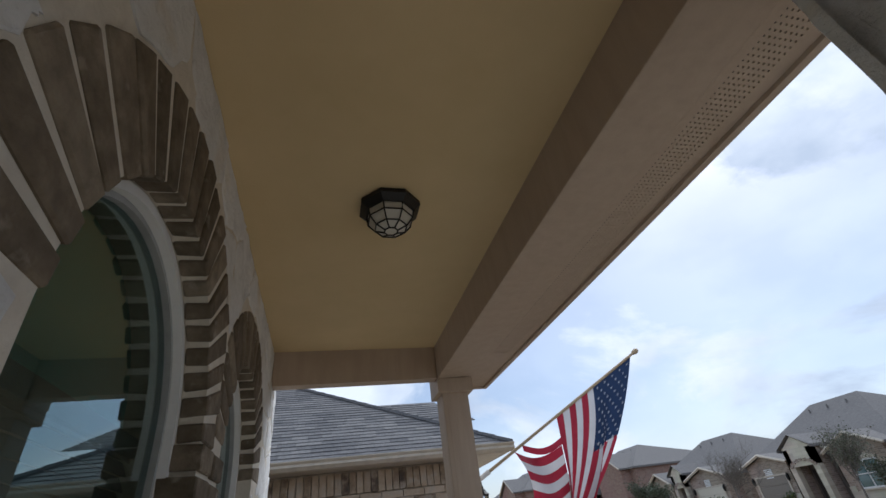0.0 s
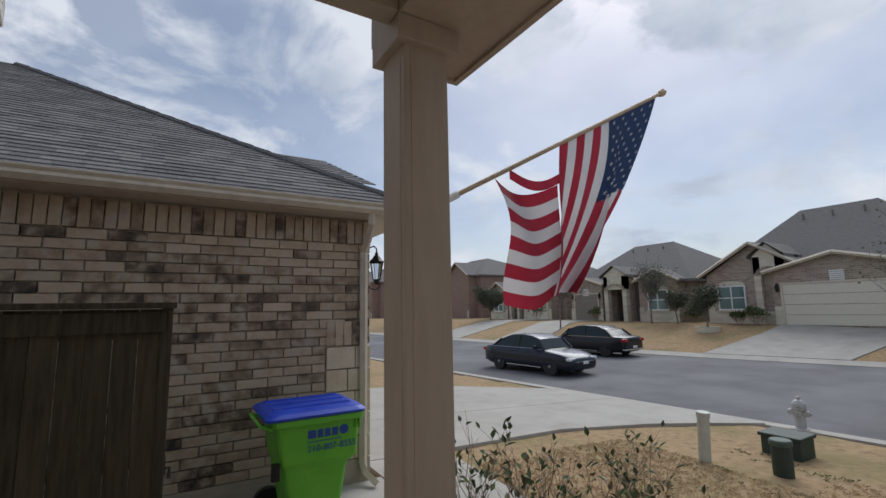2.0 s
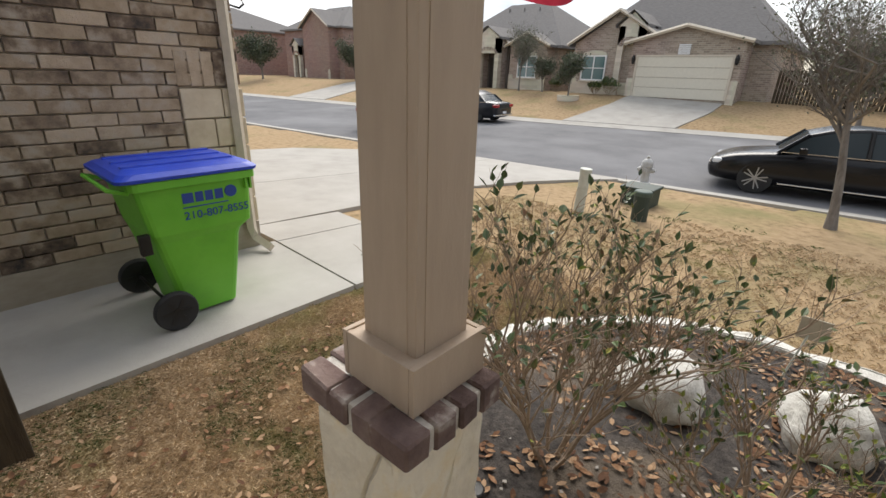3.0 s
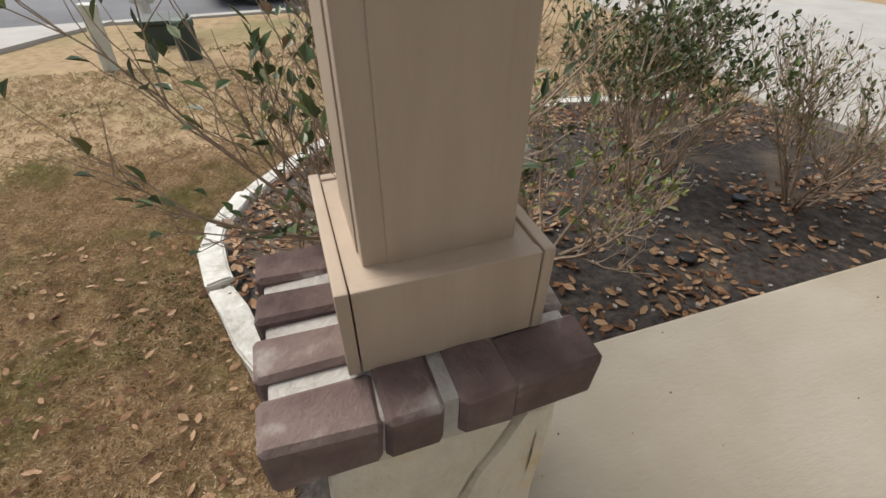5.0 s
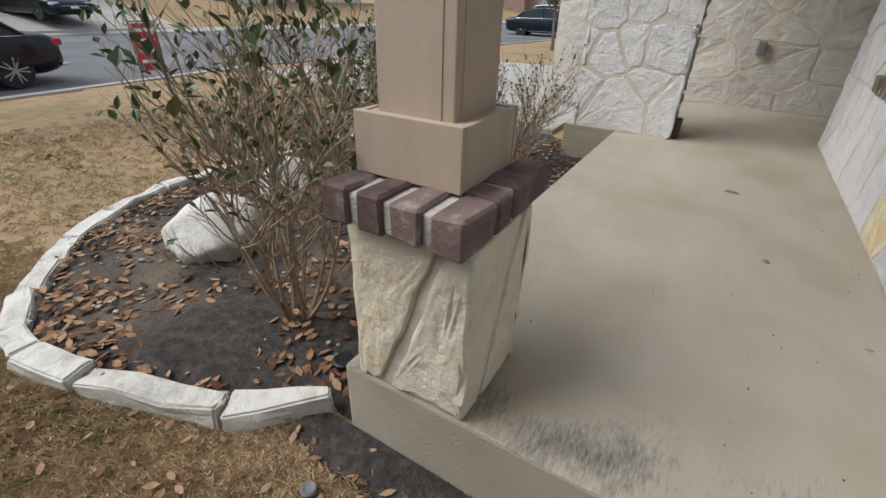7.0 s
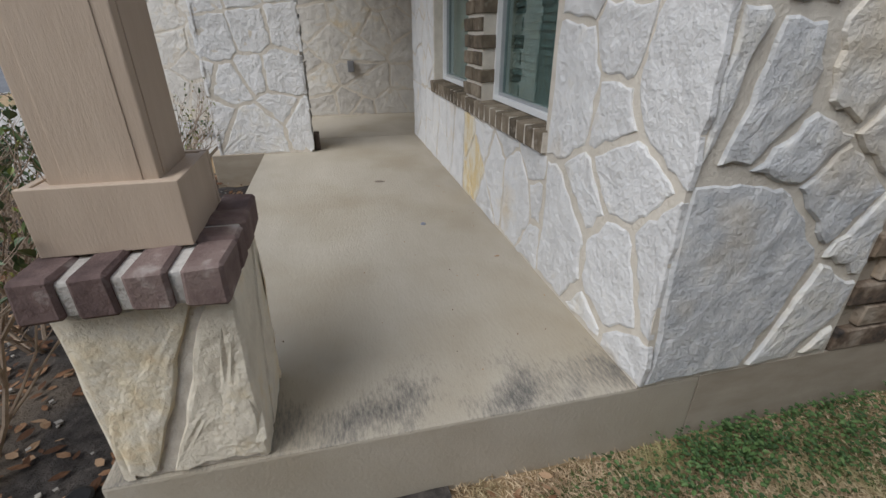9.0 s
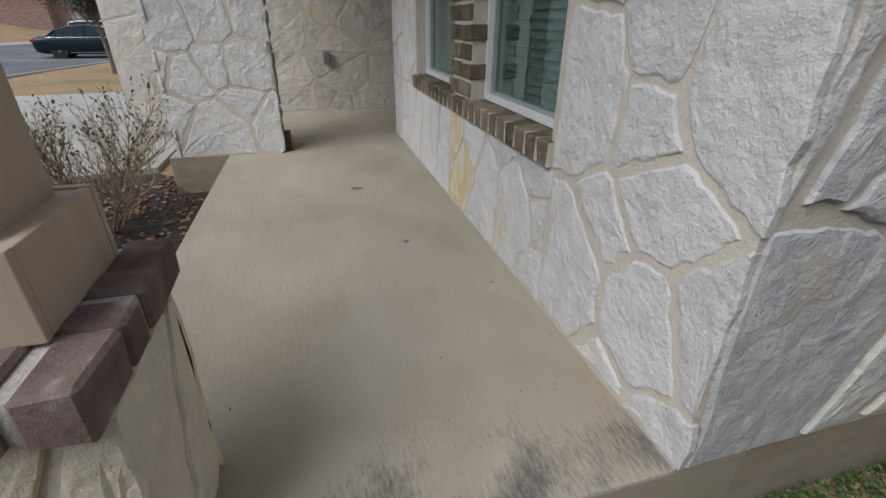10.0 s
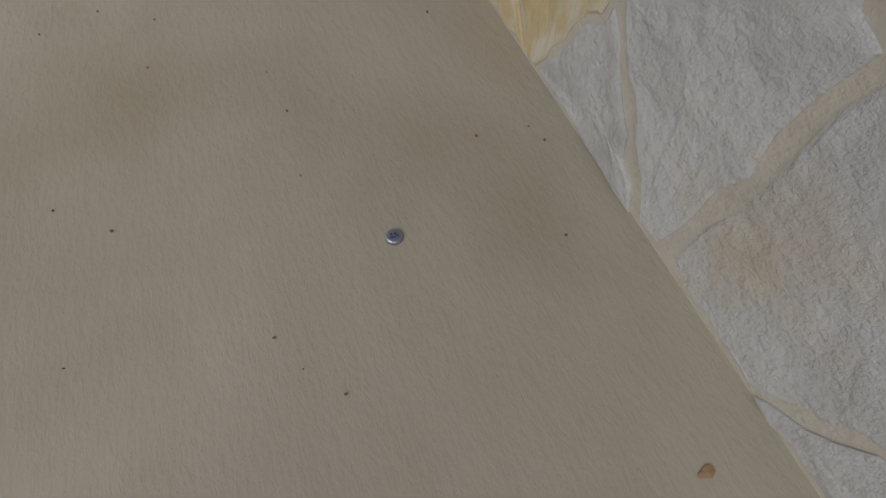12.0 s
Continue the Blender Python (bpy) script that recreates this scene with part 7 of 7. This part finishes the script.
def garage_door(t, x, y0, y1, z0, z1, mat):
    g = new("garage_door")
    g.parent = t
    g.matrix_parent_inverse = t.matrix_basis.inverted()
    g.matrix_basis = Matrix.Translation((x, (y0 + y1) / 2, z0))
    h = (z1 - z0) / 4
    for k in range(4):
        part("panel", boxes(((x - 0.03, y0, z0 + k * h + 0.008), (x + 0.02, y1, z0 + (k + 1) * h - 0.008)), bevel=0.008), mat, g)
    part("frame", boxes(((x - 0.06, y0 - 0.12, z0), (x + 0.02, y0 - 0.002, z1 + 0.1)), ((x - 0.06, y1 + 0.002, z0), (x + 0.02, y1 + 0.12, z1 + 0.1)), ((x - 0.06, y0, z1 + 0.004), (x + 0.02, y1, z1 + 0.1))), M_TRIM, g)


def far_house(label, x, ya, yb, z, spec, wall_mat, garage_mat, ridge, depth=14, hip=4.5, eave=2.95):
    """A house that faces the street at x, from ya to yb; spec lists its front features."""
    t = thing("house", label, "house", (x + depth / 2, (ya + yb) / 2, z), group="houses across the street")
    part("wall", boxes(((x + 1.2, ya, z - 0.6), (x + depth, yb, z + eave))), wall_mat, t)
    bm = bmesh.new()
    x0, x1, y0, y1 = x + 1.2 - 0.4, x + depth + 0.4, ya - 0.4, yb + 0.4
    ym, hx, hy = (y0 + y1) / 2, hip, (y1 - y0) * 0.5 - 1.6
    zz = z + eave
    v = [bm.verts.new(p) for p in ((x0, y0, zz), (x1, y0, zz), (x1, y1, zz), (x0, y1, zz), (x0 + hx, y0 + (y1 - y0) / 2 - hy * 0.45, z + ridge), (x0 + hx, y0 + (y1 - y0) / 2 + hy * 0.45, z + ridge),
                                   (x0, y0, zz - 0.18), (x1, y0, zz - 0.18), (x1, y1, zz - 0.18), (x0, y1, zz - 0.18))]
    for q in ((0, 4, 5, 3), (0, 1, 4), (3, 5, 2), (1, 2, 5, 4), (0, 3, 9, 6), (1, 0, 6, 7), (2, 1, 7, 8), (3, 2, 8, 9), (6, 9, 8, 7)):
        bm.faces.new([v[i] for i in q])
    part("roof", bm, M_ROOF_FAR, t)
    for k in range(3):
        bm = bmesh.new()
        yy = ym + (k - 1) * hy * 0.35
        tube(bm, [(x0 + hx - 0.8, yy, z + ridge - 0.75), (x0 + hx - 0.8, yy, z + ridge - 0.38)], 0.06, 8)
        part("roof_vent", bm, M_ROOF_FAR, t)
    for f in spec:
        kind, y0, y1 = f[0], f[1], f[2]
        xf = x + (f[4] if len(f) > 4 else 0.0)
        h = f[3]
        if kind in ("garage", "gable", "window"):
            # a projecting bay with its own gable
            bm = bmesh.new()
            box(bm, (xf, y0, z - 0.6), (x + 2.2, y1, z + eave - 0.02))
            ymid = (y0 + y1) / 2
            va = [bm.verts.new(p) for p in ((xf, y0, z + eave - 0.02), (xf, y1, z + eave - 0.02), (xf, ymid, z + h - 0.12))]
            vb = [bm.verts.new(p) for p in ((x + 2.2, y0, z + eave - 0.02), (x + 2.2, y1, z + eave - 0.02), (x + 2.2, ymid, z + h - 0.12))]
            bm.faces.new(va)
            bm.faces.new(vb[::-1])
            for i in range(3):
                bm.faces.new((va[i], va[(i + 1) % 3], vb[(i + 1) % 3], vb[i]))
            part("bay_wall", bm, wall_mat, t)
            bm = bmesh.new()
            gable_roof(bm, xf, x + 5.5, y0, y1, z + eave, h - eave, 0.0)
            part("bay_roof", bm, M_ROOF_FAR, t)
            bm = bmesh.new()
            for sy in (-1, 1):
                e_, r_ = Vector((xf - 0.36, ymid + sy * ((y1 - y0) / 2 + 0.36), z + eave - 0.1)), Vector((xf - 0.36, ymid, z + h - 0.08))
                tube(bm, [e_, r_], 0.10, 4)
            part("rake_trim", bm, M_TRIM, t)
            for q0, q1 in ((y0 - 0.02, y0 + 0.35), (y1 - 0.35, y1 + 0.02)):
                part("stone_base", boxes(((xf - 0.05, q0, z - 0.4), (xf - 0.004, q1, z + 1.0))), M_FSTONE, t)
        if kind == "garage":
            garage_door(t, xf - 0.025, y0 + 0.45, y1 - 0.45, z + 0.02, z + 2.15, garage_mat)
            bm = bmesh.new()
            for k in range(6):
                box(bm, (xf - 0.06, (y0 + y1) / 2 - 0.3, z + h - 1.55 + k * 0.1), (xf - 0.01, (y0 + y1) / 2 + 0.3, z + h - 1.55 + k * 0.1 + 0.07))
            part("gable_vent", bm, M_WHITE, t)
            for yy in (y0 + 0.22, y1 - 0.22):
                bm = bmesh.new()
                lathe(bm, [(0.03, -0.2), (0.09, -0.1), (0.11, 0.12), (0.05, 0.22), (0.02, 0.3)], 8, Matrix.Translation((xf - 0.16, yy, z + 1.95)))
                box(bm, (xf - 0.16, yy - 0.02, z + 2.16), (xf, yy + 0.02, z + 2.2))
                part("wall_lantern", bm, M_BLACK, t)
        elif kind == "window":
            m_ = f[5] if len(f) > 5 else (y0 + y1) / 2
            part("bay_stone", boxes(((xf - 0.055, y0 - 0.02, z - 0.4), (xf - 0.004, y1 + 0.02, z + 0.72))), M_FSTONE, t)
            far_window(t, xf - 0.03, m_ - 0.78, m_ + 0.78, z + 0.80, z + 2.25, True)
        elif kind == "entry":
            part("entry_tower", boxes(((xf, y0, z - 0.4), (xf + 0.4, y0 + 0.35, z + h - 0.5)), ((xf, y1 - 0.35, z - 0.4), (xf + 0.4, y1, z + h - 0.5)), ((xf, y0, z + h - 1.5), (xf + 0.4, y1, z + h - 0.45))), M_FSTONE, t)
            bm = bmesh.new()
            gable_roof(bm, xf, x + 4.5, y0, y1, z + h - 0.42, 0.75, 0.0, 0.2)
            part("entry_roof", bm, M_ROOF_FAR, t)
            bm = bmesh.new()
            tri = ((y0, z + h - 0.448), (y1, z + h - 0.448), ((y0 + y1) / 2, z + h + 0.22))
            va, vb = [bm.verts.new((xf + 0.002, *p)) for p in tri], [bm.verts.new((xf + 0.39, *p)) for p in tri]
            bm.faces.new(va)
            bm.faces.new(vb[::-1])
            for i in range(3):
                bm.faces.new((va[i], va[(i + 1) % 3], vb[(i + 1) % 3], vb[i]))
            part("entry_gable", bm, M_FSTONE, t)
            part("entry_recess", boxes(((xf + 1.1, y0 - 0.2, z - 0.4), (x + 1.25, y1 + 0.2, z + h - 0.47))), M_ENTRY_SHADE, t)
            part("entry_side", boxes(((xf + 0.402, y0 + 0.01, z - 0.4), (xf + 1.098, y0 + 0.34, z + h - 0.47)), ((xf + 0.402, y1 - 0.34, z - 0.4), (xf + 1.098, y1 - 0.01, z + h - 0.47))), wall_mat, t)
            d = part("door", boxes(((xf + 1.04, (y0 + y1) / 2 - 0.48, z + 0.02), (xf + 1.095, (y0 + y1) / 2 + 0.48, z + 2.15)), bevel=0.01), M_DOOR, t)
            bm = bmesh.new()
            c_, w_ = (y0 + y1) / 2, (y1 - y0) / 2 - 0.30
            for k in range(9):
                a = math.pi * (k + 0.5) / 9
                p = Vector((xf - 0.02, c_ + (w_ + 0.12) * math.cos(a), z + h - 1.55 + 0.40 * math.sin(a)))
                box(bm, p - Vector((0.03, 0.09, 0.09)), p + Vector((0.015, 0.09, 0.09)))
            part("entry_arch", bm, wall_mat, t)
        elif kind == "upper":
            far_window(t, x + 1.16, y0, y1, z + h, z + h + 1.3)
    return t


far_house("brown brick house with cream stone entry and cream garage door", 29.3, 2.8, 13.5, 0.76,
          [("garage", 3.92, 9.55, 3.75, -0.6), ("entry", 9.15, 10.6, 4.3, -0.25), ("window", 8.0, 13.4, 4.75, 0.0, 12.0)], M_FB1, M_GARAGE, 7.0)
far_house("brown brick house with arched stone entry and taupe garage", 30.0, 15.6, 26.0, 0.78,
          [("entry", 19.4, 21.4, 3.9, -0.6), ("gable", 19.0, 21.8, 3.9, 0.6), ("window", 15.9, 18.9, 3.8, 0.2), ("garage", 22.3, 25.6, 3.6, 0.3)], M_FB1, M_GARAGE_T, 6.3)
far_house("brown brick house with cream garage and stone arch", 31.0, 28.0, 39.0, 0.78,
          [("garage", 28.6, 32.4, 3.7, -0.2), ("entry", 33.4, 35.0, 4.0, 0.0), ("window", 35.2, 38.2, 4.0, 0.0)], M_FB1, M_GARAGE, 6.2)
far_house("red brick two-storey house at the far bend", 32.0, 43.0, 55.0, 0.75,
          [("gable", 44.0, 49.0, 7.2, 0.0), ("entry", 50.0, 51.6, 4.0, 0.0)], M_FB2, M_GARAGE, 8.0, eave=5.4)
far_house("red brick two-storey house at the end of the street", 26.0, 60.0, 74.0, 0.6,
          [("gable", 61.0, 66.0, 7.4, 0.0), ("upper", 68.0, 69.4, 3.6), ("upper", 71.0, 72.4, 3.6)], M_FB2, M_GARAGE, 8.4, eave=5.6)
far_house("pale sided house beyond a far driveway", 33.0, -14.5, -3.0, 0.78,
          [("garage", -13.2, -7.4, 3.9, -0.4), ("window", -6.8, -3.6, 4.0, 0.2)], M_FSTONE, M_GARAGE, 6.0)
far_house("brown brick house further down the street", 29.0, -32.0, -19.0, 0.78,
          [("garage", -31.0, -25.5, 3.9, -0.4), ("entry", -24.6, -23.0, 4.0, 0.0), ("window", -22.6, -19.6, 4.0, 0.0)], M_FB1, M_GARAGE, 6.0)
far_house("red brick house at the far end of the street", 20.0, -62.0, -48.0, 0.4,
          [("window", -52.0, -49.0, 4.0, 0.0), ("window", -57.0, -54.0, 4.0, 0.0), ("garage", -61.8, -57.2, 3.9, -0.4)], M_FB2, M_GARAGE, 6.2)
fb = thing("far_fence", "dark wooden side fence between far houses", "fence", (30, 1.5, 0.5))
bmb = bmesh.new()
box(bmb, (30.2, -0.06, 0.3), (30.25, 0.06, 2.35), 0.004)
bmf = mesh_of("board", bmb, M_FENCE)
for k in range(36):
    piece("board", bmf, pose(0, 2.4 - k * 0.145, 0), fb)


# ---- trees ----
M_BARK = material("grey_bark", [(0.3, (0.13, 0.115, 0.10)), (0.7, (0.25, 0.225, 0.20))], scale=14, rough=0.95, bump=0.8, bump_scale=40, stretch=(1, 1, 0.35), spec=0.15)
M_OAK = material("live_oak_leaf", [(0.2, (0.045, 0.06, 0.035)), (0.6, (0.085, 0.105, 0.058)), (0.9, (0.14, 0.15, 0.095))], scale=6, rough=0.6, island=0.6, spec=0.3)
M_GREYLEAF = material("grey_green_sparse_leaf", [(0.2, (0.10, 0.11, 0.075)), (0.6, (0.17, 0.18, 0.125)), (0.9, (0.25, 0.24, 0.18))], scale=6, rough=0.7, island=0.6, spec=0.2)


def tree(at, height, trunk, crown, seed, label, leaf_mat, leaves, leaf, lean=(0, 0), rad=0.09, clear=0.35):
    """A tapered, forking trunk and a loose crown of single leaves set round its twigs."""
    r = random.Random(seed)
    t = thing("tree", label, "tree", at)
    sv, sf, tips = [], [], []

    def limb(p, d, length, rd, depth):
        k = 6 if depth == 0 else 4
        pts = [p]
        for i in range(k):
            j = 0.05 if depth == 0 else 0.25
            d = (d + Vector((r.uniform(-j, j), r.uniform(-j, j), r.uniform(-0.03, 0.12)))).normalized()
            pts.append(pts[-1] + d * length / k)
        sides = 9 if depth == 0 else 5 if depth < 3 else 3
        b0 = len(sv)
        u = d.cross(Vector((0.31, 0.92, 0.2))).normalized()
        w = d.cross(u)
        for i, q in enumerate(pts):
            rr = rd * (1 - 0.5 * i / k) * (1.35 if depth == 0 and i == 0 else 1)
            for s in range(sides):
                a = 2 * math.pi * s / sides
                sv.append(q + (u * math.cos(a) + w * math.sin(a)) * rr)
        for i in range(k):
            for s in range(sides):
                a, b = b0 + i * sides + s, b0 + i * sides + (s + 1) % sides
                sf.append((a, b, b + sides, a + sides))
        if depth >= 2:
            tips.extend(pts[1:])
        if depth < 4:
            first = k - 2 if depth == 0 else 1
            for i in range(first, k + 1):
                for _ in range(3 if depth == 0 else r.choice((1, 2))):
                    nd = (d * 0.5 + Vector((r.uniform(-1, 1), r.uniform(-1, 1), r.uniform(-0.1, 0.8)))).normalized()
                    limb(pts[i], nd, crown * (0.75, 0.5, 0.34, 0.2)[depth] * r.uniform(0.7, 1.2), rd * 0.45, depth + 1)

    limb(Vector(at) - Vector((0, 0, 0.05)), Vector((lean[0], lean[1], 1)).normalized(), height * clear + 0.4, rad, 0)
    from_lists("trunk", sv, sf, M_BARK, t)
    v, f = [], []
    for _ in range(leaves):
        q = r.choice(tips) + Vector([r.gauss(0, 0.10) for _ in range(3)])
        d = Vector([r.uniform(-1, 1) for _ in range(3)]).normalized()
        s = d.cross(Vector([r.uniform(-1, 1) for _ in range(3)])).normalized()
        L, W = leaf * r.uniform(0.6, 1.4), leaf * r.uniform(0.25, 0.45)
        b0 = len(v)
        v += [q, q + d * L * 0.5 + s * W, q + d * L, q + d * L * 0.5 - s * W]
        f.append((b0, b0 + 1, b0 + 2, b0 + 3))
    from_lists("crown", v, f, leaf_mat, t)


tree((10.1, -1.28, level(10.1, -1.28)), 3.9, 1.6, 1.75, 3, "young grey tree with leaning trunk and thin crown on the lawn", M_GREYLEAF, 2600, 0.05, lean=(0.10, 0.10), rad=0.075, clear=0.42)
tree((26.2, 11.9, level(26.2, 11.9)), 3.6, 1.2, 1.05, 8, "small dense live oak across the street", M_OAK, 5000, 0.10, rad=0.06, clear=0.22)
tree((24.6, 21.5, level(24.6, 21.5)), 5.0, 1.6, 1.7, 15, "thin bare young street tree", M_GREYLEAF, 500, 0.07, rad=0.06, clear=0.4)
tree((27.5, 16.2, level(27.5, 16.2)), 4.8, 1.6, 1.6, 19, "grey-green young tree before a far house", M_GREYLEAF, 2600, 0.09, rad=0.06, clear=0.3)
tree((27.8, 14.6, level(27.8, 14.6)), 3.2, 1.2, 0.8, 25, "slim dark evergreen before a far house", M_OAK, 3000, 0.09, rad=0.05, clear=0.22)
tree((27.0, 33.0, level(27, 33)), 4.0, 1.3, 1.8, 29, "round dark live oak down the street", M_OAK, 9000, 0.13, rad=0.09, clear=0.2)
tree((24.0, 44.0, level(24, 44)), 4.6, 1.5, 2.2, 33, "live oak far down the street", M_OAK, 8000, 0.16, rad=0.1, clear=0.2)
tree((27.2, -1.2, level(27.2, -1.2)), 4.2, 1.3, 1.9, 41, "dark live oak before a wooden fence", M_OAK, 11000, 0.12, rad=0.09, clear=0.25)
tree((29.2, -4.2, level(29.2, -4.2)), 5.2, 1.6, 1.9, 47, "bare grey tree by a far driveway", M_GREYLEAF, 2600, 0.09, rad=0.08, clear=0.3)
tree((7.2, -17.5, level(7.2, -17.5)), 4.2, 1.4, 1.5, 53, "young street tree down the lawn", M_OAK, 5000, 0.10, rad=0.07, clear=0.35)
for at, s in (((28.3, 10.4), 0.5), ((28.2, 11.2), 0.4), ((29.0, 22.0), 0.6), ((28.0, 27.6), 0.8), ((29.2, 14.4), 0.45)):
    shrub((*at, level(*at)), s * 1.6, s * 1.3, round(at[1] * 10), 7, 500, 60, "low foundation shrub at a far house", 0.11)
t = thing("tree_ring", "pale stone ring round the foot of a live oak", "planter", (26.2, 11.9, level(26.2, 11.9)))
bm = bmesh.new()
lathe(bm, [(0.62, -0.1), (0.64, 0.22), (0.50, 0.22), (0.48, 0.0), (0.02, 0.05)], 24, Matrix.Translation((26.2, 11.9, level(26.2, 11.9))))
part("ring", bm, M_FSTONE, t)
